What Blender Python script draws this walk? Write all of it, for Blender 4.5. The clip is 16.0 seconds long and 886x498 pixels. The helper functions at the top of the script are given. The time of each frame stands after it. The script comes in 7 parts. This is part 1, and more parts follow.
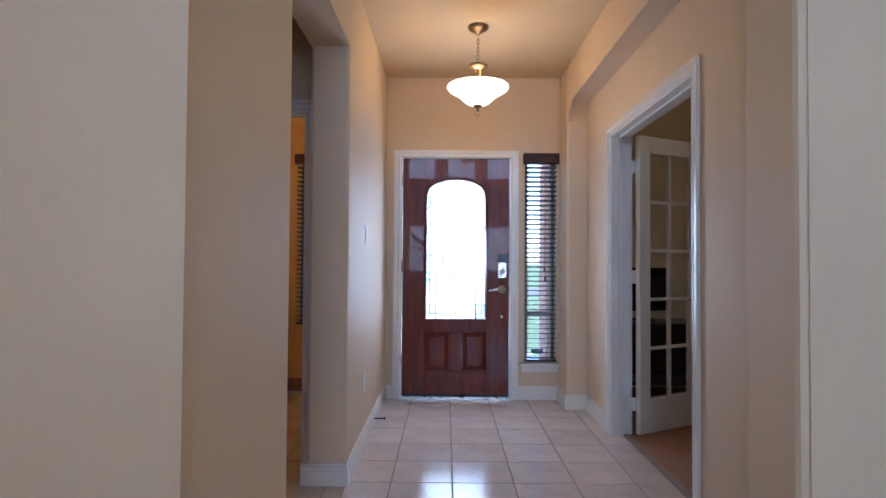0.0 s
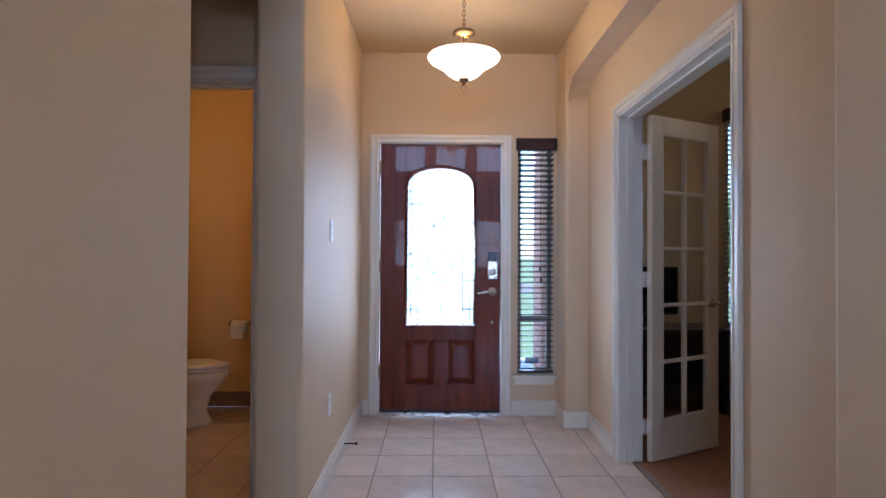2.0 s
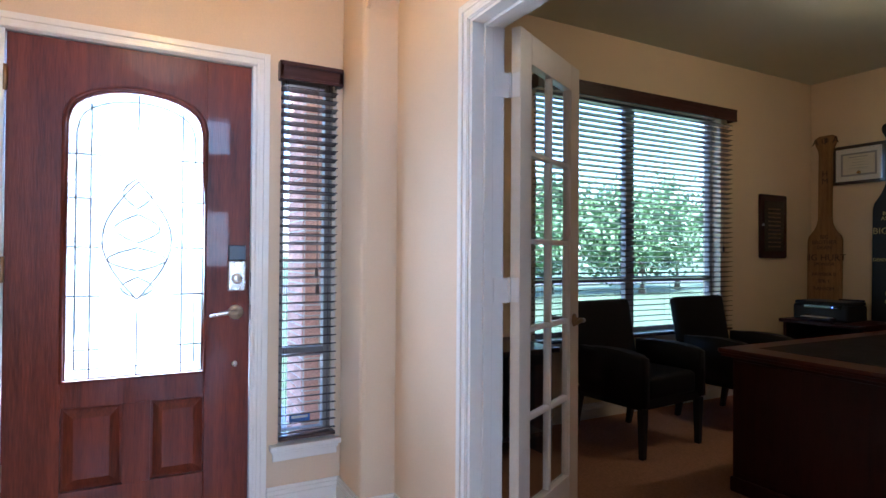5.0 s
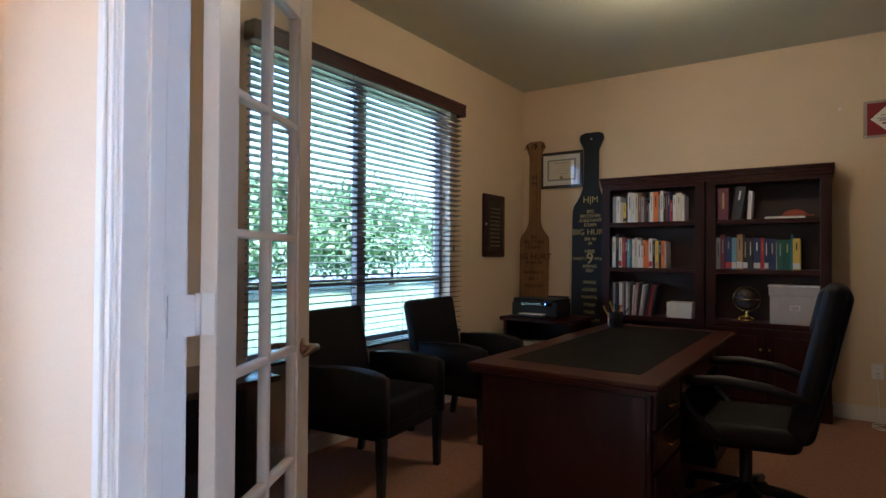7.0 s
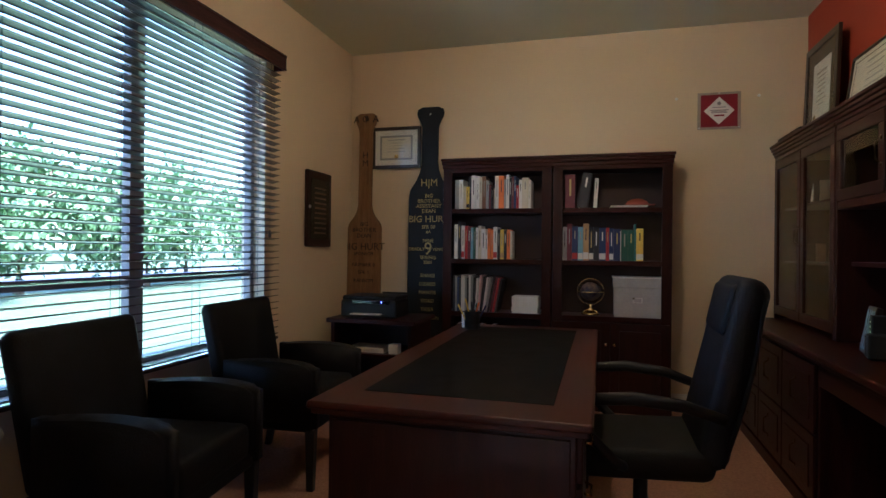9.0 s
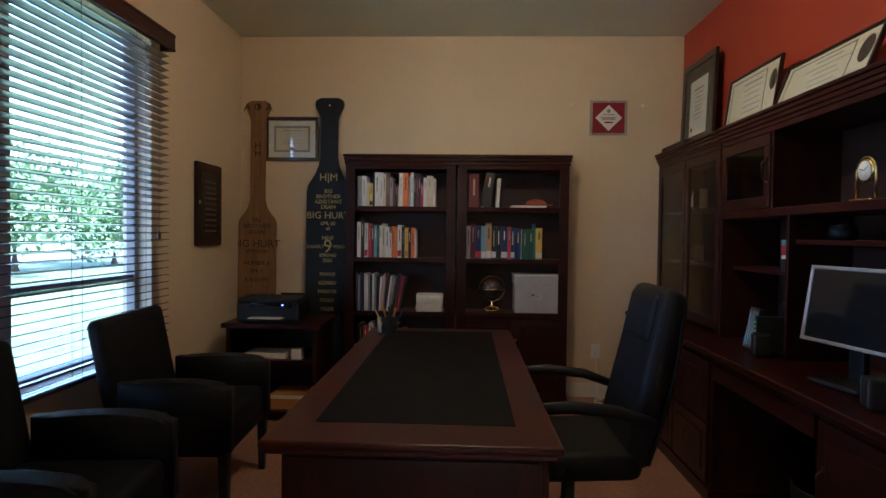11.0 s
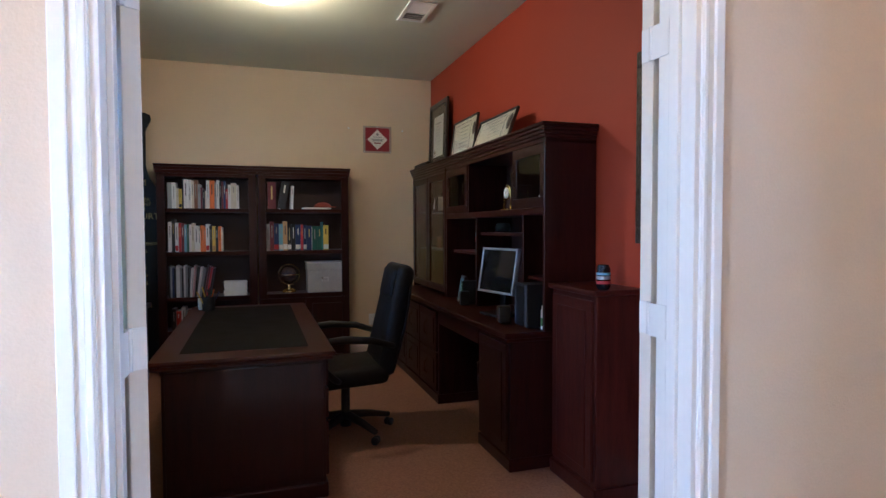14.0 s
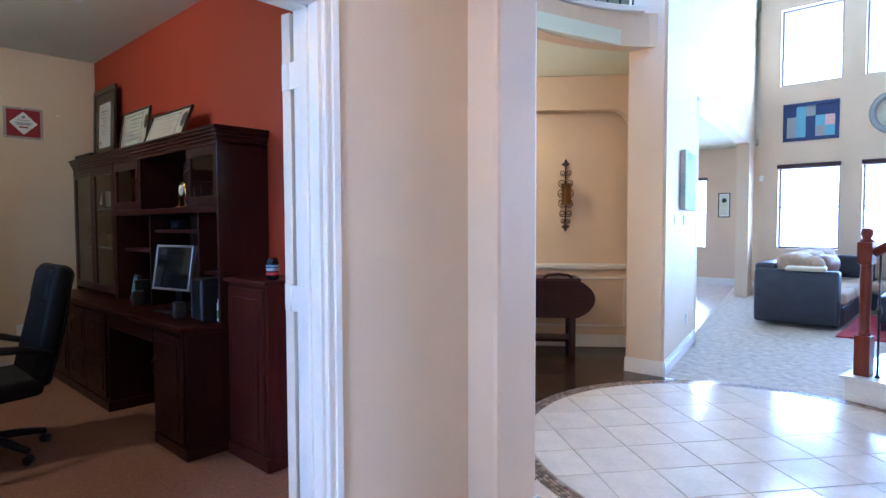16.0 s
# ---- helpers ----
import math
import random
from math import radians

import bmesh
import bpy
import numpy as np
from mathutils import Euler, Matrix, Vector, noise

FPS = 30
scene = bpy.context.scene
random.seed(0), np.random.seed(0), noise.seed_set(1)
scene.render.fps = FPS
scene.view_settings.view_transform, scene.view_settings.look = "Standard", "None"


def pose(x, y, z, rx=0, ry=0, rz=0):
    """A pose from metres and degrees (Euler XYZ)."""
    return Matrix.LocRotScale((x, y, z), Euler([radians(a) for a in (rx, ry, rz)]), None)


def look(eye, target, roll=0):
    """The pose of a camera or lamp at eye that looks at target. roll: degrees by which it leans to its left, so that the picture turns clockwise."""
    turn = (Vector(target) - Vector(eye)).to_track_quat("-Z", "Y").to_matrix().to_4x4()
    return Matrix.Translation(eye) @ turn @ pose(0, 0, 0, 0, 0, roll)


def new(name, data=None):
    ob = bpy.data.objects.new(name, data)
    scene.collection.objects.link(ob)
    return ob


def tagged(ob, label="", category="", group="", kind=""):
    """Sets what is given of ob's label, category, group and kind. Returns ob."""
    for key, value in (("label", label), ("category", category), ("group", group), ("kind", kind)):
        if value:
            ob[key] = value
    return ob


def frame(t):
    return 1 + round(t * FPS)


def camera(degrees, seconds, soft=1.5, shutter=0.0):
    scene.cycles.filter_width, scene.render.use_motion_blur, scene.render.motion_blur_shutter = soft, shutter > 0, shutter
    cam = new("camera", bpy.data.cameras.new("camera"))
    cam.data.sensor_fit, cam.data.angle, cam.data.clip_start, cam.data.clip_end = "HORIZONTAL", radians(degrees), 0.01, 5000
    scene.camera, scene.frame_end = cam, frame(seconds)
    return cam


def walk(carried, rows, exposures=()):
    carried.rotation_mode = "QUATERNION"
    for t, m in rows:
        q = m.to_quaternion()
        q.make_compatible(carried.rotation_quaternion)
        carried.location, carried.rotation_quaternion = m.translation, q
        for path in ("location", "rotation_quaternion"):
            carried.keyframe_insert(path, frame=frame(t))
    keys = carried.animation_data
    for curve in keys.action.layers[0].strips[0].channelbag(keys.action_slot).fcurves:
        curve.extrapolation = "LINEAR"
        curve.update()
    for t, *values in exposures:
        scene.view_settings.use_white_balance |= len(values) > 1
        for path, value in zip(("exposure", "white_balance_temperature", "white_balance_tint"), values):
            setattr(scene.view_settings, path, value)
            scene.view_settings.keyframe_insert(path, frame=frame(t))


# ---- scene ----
cam = camera(75.4, 16.0)
PATH = [
    (0, (-0.042, -0.162, 1.163), (-0.052, 1.837, 1.209), 0.4),
    (0.5, (-0.022, -0.138, 1.163), (-0.022, 1.861, 1.207), 0.5),
    (1, (-0.012, -0.028, 1.181), (0.003, 1.971, 1.218), 0.4),
    (1.5, (0.02, 0.132, 1.186), (0.035, 2.132, 1.217), 0.4),
    (2, (0.017, 0.394, 1.198), (0.038, 2.394, 1.225), 0.3),
    (2.5, (0.02, 0.668, 1.208), (0.052, 2.668, 1.226), 0.2),
    (3, (0.045, 1.01, 1.224), (0.095, 3.009, 1.24), 0.2),
    (3.2, (0.053, 1.121, 1.228), (0.125, 3.12, 1.239), 0.2),
    (5.3, (0.049, 2.129, 1.192), (1.142, 3.803, 1.219), 0.4),
    (5.5, (0.082, 2.198, 1.194), (1.269, 3.807, 1.222), 0.4),
    (6, (0.16, 2.318, 1.188), (1.558, 3.749, 1.219), 0.4),
    (6.5, (0.338, 2.466, 1.193), (1.873, 3.748, 1.221), 0.2),
    (7, (0.521, 2.61, 1.201), (2.17, 3.741, 1.226), 0.4),
    (7.5, (0.666, 2.75, 1.197), (2.415, 3.72, 1.22), 0.5),
    (8, (0.801, 2.9, 1.191), (2.635, 3.699, 1.214), 0.7),
    (8.5, (0.983, 3.027, 1.176), (2.867, 3.699, 1.193), 0.8),
    (9, (1.164, 3.127, 1.182), (3.092, 3.658, 1.185), 0.6),
    (9.5, (1.205, 3.193, 1.212), (3.169, 3.568, 1.193), 0.6),
    (9.7, (1.204, 3.228, 1.236), (3.177, 3.55, 1.207), 0.4),
    (11.8, (1.116, 3.444, 1.319), (3.115, 3.467, 1.263), 0.9),
    (12, (1.062, 3.430, 1.330), (3.061, 3.456, 1.263), 0.7),
    (12.5, (0.826, 3.368, 1.332), (2.824, 3.379, 1.267), 0.5),
    (13, (0.542, 3.342, 1.341), (2.541, 3.273, 1.275), 0.3),
    (13.5, (0.226, 3.427, 1.356), (2.184, 3.066, 1.284), 0.0),
    (14, (-0.074, 3.496, 1.324), (1.818, 2.880, 1.250), -0.2),
    (14.5, (-0.281, 3.558, 1.336), (1.516, 2.710, 1.257), -0.4),
    (15, (-0.380, 3.671, 1.331), (1.265, 2.558, 1.252), -0.2),
    (15.5, (-0.441, 3.668, 1.328), (1.054, 2.360, 1.249), -0.2),
    (16, (-0.458, 3.555, 1.323), (0.887, 2.095, 1.236), -0.2),
]
EXPOSURES = [(0.0, 2.3, 4950, 18), (2.0, 2.3, 5000, 18), (3.2, 2.5, 5050, 17), (5.5, 3.1, 4850, 17), (6.0, 3.05, 4850, 17), (6.5, 3.5, 4850, 17), (9.0, 3.45, 4800, 18), (12.5, 3.55, 4800, 18), (14.0, 3.6, 4500, 17), (16.0, 3.7, 4180, 17)]
walk(cam, [(t, look(eye, target, roll)) for t, eye, target, roll in PATH], EXPOSURES)
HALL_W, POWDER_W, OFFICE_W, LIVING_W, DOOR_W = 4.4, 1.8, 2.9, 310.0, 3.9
DINING_W, KITCHEN_W = 3.8, 24.0
BOWL_E, DOME_E = 0.5, 0.3

# ---- light ----
world = bpy.data.worlds.new("sky")
world.use_nodes = True
scene.world = world
_nt = world.node_tree
_sky = _nt.nodes.new("ShaderNodeTexSky")
_sky.sky_type, _sky.sun_disc = "NISHITA", False
_sky.sun_elevation, _sky.sun_rotation = radians(55), radians(150)
_bg = _nt.nodes["Background"]
_bg.inputs["Strength"].default_value = 0.15
_nt.links.new(_sky.outputs[0], _bg.inputs["Color"])
sun = new("sun", bpy.data.lights.new("sun", "SUN"))
sun.data.energy, sun.data.angle, sun.data.color = 5.0, radians(0.6), (1.0, 0.95, 0.88)
sun.matrix_world = look((0, 0, 20), (0.5 * 9, 0.866 * 9, 20 - 9 * 1.43))


def lamp(name, kind, m, energy, color, size=0.1, size_y=None):
    d = bpy.data.lights.new(name, kind)
    d.energy, d.color = energy, color
    if kind == "AREA":
        d.shape, d.size, d.size_y = "RECTANGLE", size, size_y or size
    else:
        d.shadow_soft_size = size
    ob = new(name, d)
    ob.matrix_world = m
    return ob


WARM = (1.0, 0.56, 0.11)
lamp("hall_bulb", "POINT", pose(0.165, 3.66, 2.47), HALL_W, WARM, 0.05)
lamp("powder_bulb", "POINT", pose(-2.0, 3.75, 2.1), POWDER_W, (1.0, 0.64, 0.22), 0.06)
# unseen fill lamp, added to warm and brighten the dining room
lamp("dining_bulb", "POINT", pose(3.3, -0.3, 2.42), DINING_W, (1.0, 0.70, 0.30), 0.07)
lamp("office_bulb", "POINT", pose(3.78, 3.37, 2.70), OFFICE_W, (1.0, 0.70, 0.33), 0.06)
# stand-in lamp for living room windows behind the walker, widened west for more light
lamp("living_daylight", "AREA", look((-1.4, -8.75, 2.5), (-1.4, 0, 2.3)), LIVING_W, (0.68, 0.84, 1.0), 7.6, 4.4)
lamp("kitchen_daylight", "AREA", look((4.04, -9.62, 1.52), (4.04, 0, 1.3)), KITCHEN_W, (0.9, 0.95, 1.0), 0.46, 1.4)
lamp("front_glass_daylight", "AREA", look((0.045, 4.93, 1.25), (0.045, 0, 0.9)), DOOR_W, (0.9, 0.96, 1.0), 0.55, 1.2)


# ---- materials ----
def mat(name, color, rough=0.6, metal=0.0, var=0.12, scale=6.0, bump=0.0, bscale=60.0, stretch=(1, 1, 1), spec=0.5, coat=0.0, rand=0.0, trans=0.0, color2=None, emit=0.0):
    m = bpy.data.materials.new(name)
    m.use_nodes = True
    nt = m.node_tree
    b = nt.nodes["Principled BSDF"]
    N, L = nt.nodes.new, nt.links.new
    tc = N("ShaderNodeTexCoord")
    mp = N("ShaderNodeMapping")
    mp.inputs["Scale"].default_value = stretch
    L(tc.outputs["Object"], mp.inputs[0])
    n1 = N("ShaderNodeTexNoise")
    n1.inputs["Scale"].default_value, n1.inputs["Detail"].default_value = scale, 6
    n2 = N("ShaderNodeTexNoise")
    n2.inputs["Scale"].default_value, n2.inputs["Detail"].default_value = bscale, 4
    L(mp.outputs[0], n1.inputs[0]), L(mp.outputs[0], n2.inputs[0])
    ad = N("ShaderNodeMath")
    ad.operation = "MULTIPLY_ADD"
    ad.inputs[1].default_value = 0.6
    L(n1.outputs[0], ad.inputs[0])
    sc = N("ShaderNodeMath")
    sc.operation = "MULTIPLY"
    sc.inputs[1].default_value = 0.4
    L(n2.outputs[0], sc.inputs[0]), L(sc.outputs[0], ad.inputs[2])
    rp = N("ShaderNodeValToRGB")
    lo = [max(0, c * (1 - var * 1.6)) for c in color]
    hi = list(color2) if color2 else [min(1, c * (1 + var * 1.6)) for c in color]
    rp.color_ramp.elements[0].position, rp.color_ramp.elements[1].position = 0.3, 0.7
    rp.color_ramp.elements[0].color, rp.color_ramp.elements[1].color = (*lo, 1), (*hi, 1)
    L(ad.outputs[0], rp.inputs[0])
    last = rp.outputs[0]
    if rand:
        oi = N("ShaderNodeObjectInfo")
        hs = N("ShaderNodeHueSaturation")
        mr = N("ShaderNodeMapRange")
        mr.inputs[3].default_value, mr.inputs[4].default_value = 1 - rand, 1 + rand
        L(oi.outputs["Random"], mr.inputs[0]), L(mr.outputs[0], hs.inputs["Value"]), L(last, hs.inputs["Color"])
        last = hs.outputs[0]
    L(last, b.inputs["Base Color"])
    rr = N("ShaderNodeMapRange")
    rr.inputs[3].default_value, rr.inputs[4].default_value = max(0.02, rough * 0.85), min(1, rough * 1.15)
    L(n1.outputs[0], rr.inputs[0]), L(rr.outputs[0], b.inputs["Roughness"])
    b.inputs["Metallic"].default_value = metal
    b.inputs["Specular IOR Level"].default_value = spec
    b.inputs["Coat Weight"].default_value = coat
    b.inputs["Transmission Weight"].default_value = trans
    if emit:
        b.inputs["Emission Color"].default_value = (*color, 1)
        b.inputs["Emission Strength"].default_value = emit
    if bump:
        bp = N("ShaderNodeBump")
        bp.inputs["Strength"].default_value, bp.inputs["Distance"].default_value = bump, 0.01
        L(n2.outputs[0], bp.inputs["Height"]), L(bp.outputs[0], b.inputs["Normal"])
    return m


def wood(name, dark, light, rough=0.35, axis="Z", scale=7.0, coat=0.2):
    m = mat(name, dark, rough, var=0.2, scale=scale, bump=0.12, bscale=scale * 6, coat=coat, spec=0.22, color2=light,
            stretch={"Z": (6, 6, 0.5), "X": (0.5, 6, 6), "Y": (6, 0.5, 6)}[axis])
    return m


PAINT = mat("tan_wall_paint", (0.71, 0.565, 0.36), 0.75, var=0.03, scale=2.0, bump=0.10, bscale=160)
PAINT_HALL = mat("beige_hall_paint", (0.66, 0.505, 0.335), 0.62, var=0.03, scale=2.0, bump=0.10, bscale=160)
PAINT_GOLD = mat("golden_powder_room_paint", (0.66, 0.43, 0.17), 0.7, var=0.03, scale=2.0, bump=0.08, bscale=160)
PAINT_RED = mat("rust_red_wall_paint", (0.385, 0.046, 0.009), 0.7, var=0.04, scale=2.0, bump=0.10, bscale=160)
PAINT_CEIL_TAN = mat("tan_hall_ceiling_paint", (0.66, 0.50, 0.30), 0.85, var=0.02, scale=3.0, bump=0.25, bscale=120)
PAINT_CEIL = mat("pale_ceiling_paint", (0.69, 0.70, 0.55), 0.85, var=0.02, scale=3.0, bump=0.25, bscale=120)
TRIM = mat("cream_gloss_trim_paint", (0.78, 0.74, 0.67), 0.25, var=0.02, scale=4, bump=0.02)
DOORW = mat("cream_french_door_paint", (0.70, 0.62, 0.50), 0.32, var=0.03, scale=4, bump=0.02)
TILE = mat("beige_ceramic_tile", (0.64, 0.53, 0.455), 0.16, var=0.10, scale=5, bump=0.02, bscale=30, rand=0.05)
TILE_R = mat("pale_ceramic_tile", (0.70, 0.62, 0.54), 0.14, var=0.08, scale=5, bump=0.02, bscale=30, rand=0.04)
GROUT = mat("grey_brown_grout", (0.26, 0.20, 0.155), 0.9, var=0.15, scale=30, bump=0.3)
CARPET = mat("brown_cut_pile_carpet", (0.43, 0.225, 0.14), 0.98, var=0.16, scale=70, bump=0.9, bscale=350, spec=0.1)
CARPET_L = mat("grey_beige_living_carpet", (0.62, 0.54, 0.45), 0.98, var=0.22, scale=14, bump=0.9, bscale=300, spec=0.1)
MAHOG = wood("mahogany_door_wood", (0.09, 0.014, 0.006), (0.20, 0.037, 0.014), 0.34, "Z", 5, 0.18)
CHERRY = wood("dark_cherry_furniture_wood", (0.021, 0.0034, 0.0028), (0.043, 0.007, 0.0045), 0.34, "X", 6, 0.08)
CHERRY_Z = wood("dark_cherry_upright_wood", (0.019, 0.0036, 0.0028), (0.038, 0.0075, 0.0048), 0.38, "Z", 6, 0.2)
REDWOOD = wood("red_cherry_cabinet_wood", (0.045, 0.009, 0.007), (0.085, 0.018, 0.011), 0.38, "Z", 6, 0.2)
EDGEWOOD = mat("desk_edge_wood", (0.046, 0.009, 0.005), 0.34, var=0.15, scale=4, bump=0.02, bscale=20, spec=0.22, coat=0.1, color2=(0.07, 0.015, 0.007), stretch=(0.5, 4, 4))
# shade inside the cabinets is put into this back panel brown
SHADOWIN = mat("shaded_cabinet_interior", (0.03, 0.010, 0.008), 0.5, var=0.1)
LEATHER = mat("black_leather", (0.010, 0.010, 0.012), 0.52, var=0.2, scale=12, bump=0.25, bscale=180, spec=0.15)
LEATHER_BR = mat("dark_brown_leather", (0.011, 0.010, 0.009), 0.58, var=0.2, scale=10, bump=0.2, bscale=160, spec=0.15)
DESKPAD = mat("black_green_desk_leather", (0.007, 0.0065, 0.006), 0.5, var=0.15, scale=8, bump=0.08, bscale=200, spec=0.05)
BLKPLAST = mat("black_plastic", (0.010, 0.010, 0.011), 0.5, var=0.08, bump=0.05, bscale=200, spec=0.35)
BLINDW = wood("dark_walnut_blind_wood", (0.045, 0.030, 0.027), (0.090, 0.058, 0.050), 0.3, "X", 8, 1.0)
VALW = wood("dark_walnut_valance_wood", (0.030, 0.010, 0.010), (0.07, 0.024, 0.022), 0.35, "X", 8, 0.2)
STEEL = mat("brushed_nickel", (0.62, 0.60, 0.57), 0.28, 1.0, var=0.05, scale=20)
BRONZE = mat("antique_bronze", (0.30, 0.20, 0.11), 0.35, 1.0, var=0.15, scale=20)
BRASS = mat("polished_brass", (0.80, 0.58, 0.22), 0.2, 1.0, var=0.05)
CHROME = mat("silver_grey_plastic", (0.42, 0.43, 0.45), 0.3, 0.4, var=0.05)
DARKGREY = mat("charcoal_plastic", (0.05, 0.05, 0.055), 0.4, var=0.08)
WHITEP = mat("white_plastic", (0.80, 0.79, 0.76), 0.35, var=0.02)
PORC = mat("white_porcelain", (0.86, 0.84, 0.78), 0.10, var=0.02, coat=0.5)
PAPER = mat("white_paper", (0.80, 0.78, 0.72), 0.8, var=0.03, scale=20)
CREAMP = mat("cream_diploma_paper", (0.74, 0.68, 0.54), 0.7, var=0.03, scale=15)
FADED = mat("faded_grey_print", (0.33, 0.31, 0.27), 0.8, var=0.1, scale=30)
DARKBR = mat("dark_bronze_metal", (0.11, 0.075, 0.045), 0.42, 1.0, var=0.2, scale=20)
INK = mat("dark_ink", (0.03, 0.03, 0.035), 0.7, var=0.05)
GOLDINK = mat("gold_painted_letters", (0.55, 0.42, 0.14), 0.5, var=0.1)
BROWNINK = mat("burnt_brown_letters", (0.035, 0.016, 0.008), 0.7, var=0.1)
PADW = wood("brown_stained_paddle_wood", (0.20, 0.105, 0.042), (0.34, 0.19, 0.078), 0.5, "Z", 5, 0.1)
PADB = mat("blue_black_paddle_paint", (0.012, 0.016, 0.022), 0.5, var=0.25, scale=5, spec=0.3)
GREYBOX = mat("grey_cardboard", (0.44, 0.42, 0.40), 0.85, var=0.06, scale=15, bump=0.05)
MAROON = mat("maroon_plaque_face", (0.24, 0.012, 0.022), 0.3, var=0.05, coat=0.3)
SCREEN = mat("dark_glossy_screen", (0.012, 0.013, 0.015), 0.08, var=0.05, coat=0.5)
BRICK = mat("red_porch_brick", (0.64, 0.37, 0.28), 0.9, var=0.2, scale=12, bump=0.4, bscale=80, rand=0.12)
MORTAR = mat("pale_mortar", (0.62, 0.58, 0.52), 0.95, var=0.1, scale=30, bump=0.4)
CONCR = mat("porch_concrete", (0.50, 0.48, 0.45), 0.9, var=0.1, scale=6, bump=0.3)
GRASS = mat("lawn_grass", (0.055, 0.085, 0.035), 0.95, var=0.3, scale=3, bump=0.8, bscale=90)
LEAF = mat("green_leaves", (0.11, 0.19, 0.075), 0.5, var=0.4, scale=2, bump=0.1)
BARK = mat("grey_brown_bark", (0.16, 0.11, 0.075), 0.95, var=0.3, scale=8, bump=0.8, bscale=40, stretch=(4, 4, 1))
WOODFLOOR = wood("dark_plank_floor", (0.025, 0.012, 0.008), (0.055, 0.026, 0.016), 0.25, "X", 5, 0.3)
SUEDE = mat("tan_cushion_fabric", (0.42, 0.31, 0.21), 0.95, var=0.15, scale=20, bump=0.3, bscale=200)
NAVY = mat("black_blue_sofa_leather", (0.018, 0.022, 0.035), 0.4, var=0.2, scale=8, bump=0.2, bscale=140)
REDRUG = mat("red_rug_pile", (0.32, 0.02, 0.03), 0.98, var=0.25, scale=25, bump=0.8, bscale=250)
RUBBER = mat("black_metal", (0.02, 0.02, 0.022), 0.45, 0.3, var=0.1)


def glass_mat(name, color, rough, mixw, bump=0.0, bscale=40):
    """Thin glass: clear transmission mixed with gloss, so that daylight passes."""
    m = bpy.data.materials.new(name)
    m.use_nodes = True
    nt = m.node_tree
    N, L = nt.nodes.new, nt.links.new
    nt.nodes.remove(nt.nodes["Principled BSDF"])
    out = nt.nodes["Material Output"]
    tr, gl, mx, fr = N("ShaderNodeBsdfTransparent"), N("ShaderNodeBsdfGlossy"), N("ShaderNodeMixShader"), N("ShaderNodeLayerWeight")
    tr.inputs[0].default_value = (*color, 1)
    gl.inputs["Roughness"].default_value = rough
    pw, sc = N("ShaderNodeMath"), N("ShaderNodeMapRange")
    pw.operation = "POWER"
    pw.inputs[1].default_value = 5.0
    sc.inputs[3].default_value, sc.inputs[4].default_value = 0.035, 0.75
    L(fr.outputs["Facing"], pw.inputs[0]), L(pw.outputs[0], sc.inputs[0])
    L(sc.outputs[0], mx.inputs[0]), L(tr.outputs[0], mx.inputs[1]), L(gl.outputs[0], mx.inputs[2])
    last = mx.outputs[0]
    if mixw:
        tl, m2 = N("ShaderNodeBsdfTranslucent"), N("ShaderNodeMixShader")
        tl.inputs[0].default_value = (*color, 1)
        m2.inputs[0].default_value = mixw
        L(last, m2.inputs[1]), L(tl.outputs[0], m2.inputs[2])
        last = m2.outputs[0]
    if bump:
        tc, n, bp = N("ShaderNodeTexCoord"), N("ShaderNodeTexNoise"), N("ShaderNodeBump")
        n.inputs["Scale"].default_value = bscale
        bp.inputs["Strength"].default_value = bump
        L(tc.outputs["Object"], n.inputs[0]), L(n.outputs[0], bp.inputs["Height"]), L(bp.outputs[0], gl.inputs["Normal"])
    L(last, out.inputs[0])
    return m


GLASS = glass_mat("clear_window_glass", (0.97, 0.98, 0.98), 0.02, 0)
LEADED = glass_mat("textured_leaded_glass", (0.95, 0.98, 0.98), 0.12, 0.12, 0.3)


def lamp_glass(name, color, strength):
    m = bpy.data.materials.new(name)
    m.use_nodes = True
    b = m.node_tree.nodes["Principled BSDF"]
    b.inputs["Base Color"].default_value = (0.9, 0.85, 0.75, 1)
    b.inputs["Roughness"].default_value = 0.35
    b.inputs["Emission Color"].default_value = (*color, 1)
    b.inputs["Emission Strength"].default_value = strength
    return m


BOWL = lamp_glass("lit_frosted_bowl_glass", (1.0, 0.86, 0.60), BOWL_E)
DOME = lamp_glass("lit_ceiling_dome_glass", (1.0, 0.88, 0.62), DOME_E)


# ---- mesh helpers ----
def box(bm, x0, x1, y0, y1, z0, z1, bev=0.0, m=None, seg=2):
    vs = [bm.verts.new((x, y, z)) for x in (x0, x1) for y in (y0, y1) for z in (z0, z1)]
    fs = [bm.faces.new([vs[i] for i in f]) for f in ((0, 1, 3, 2), (4, 6, 7, 5), (0, 4, 5, 1), (2, 3, 7, 6), (0, 2, 6, 4), (1, 5, 7, 3))]
    made = vs
    if bev:
        es = list({e for f in fs for e in f.edges})
        r = bmesh.ops.bevel(bm, geom=es, offset=bev, segments=seg, affect="EDGES", profile=0.5)
        made = list({v for f in r["faces"] for v in f.verts})
    if m is not None:
        for v in made:
            v.co = m @ v.co
    return made


def bx(*a, **k):
    bm = bmesh.new()
    box(bm, *a, **k)
    return bm


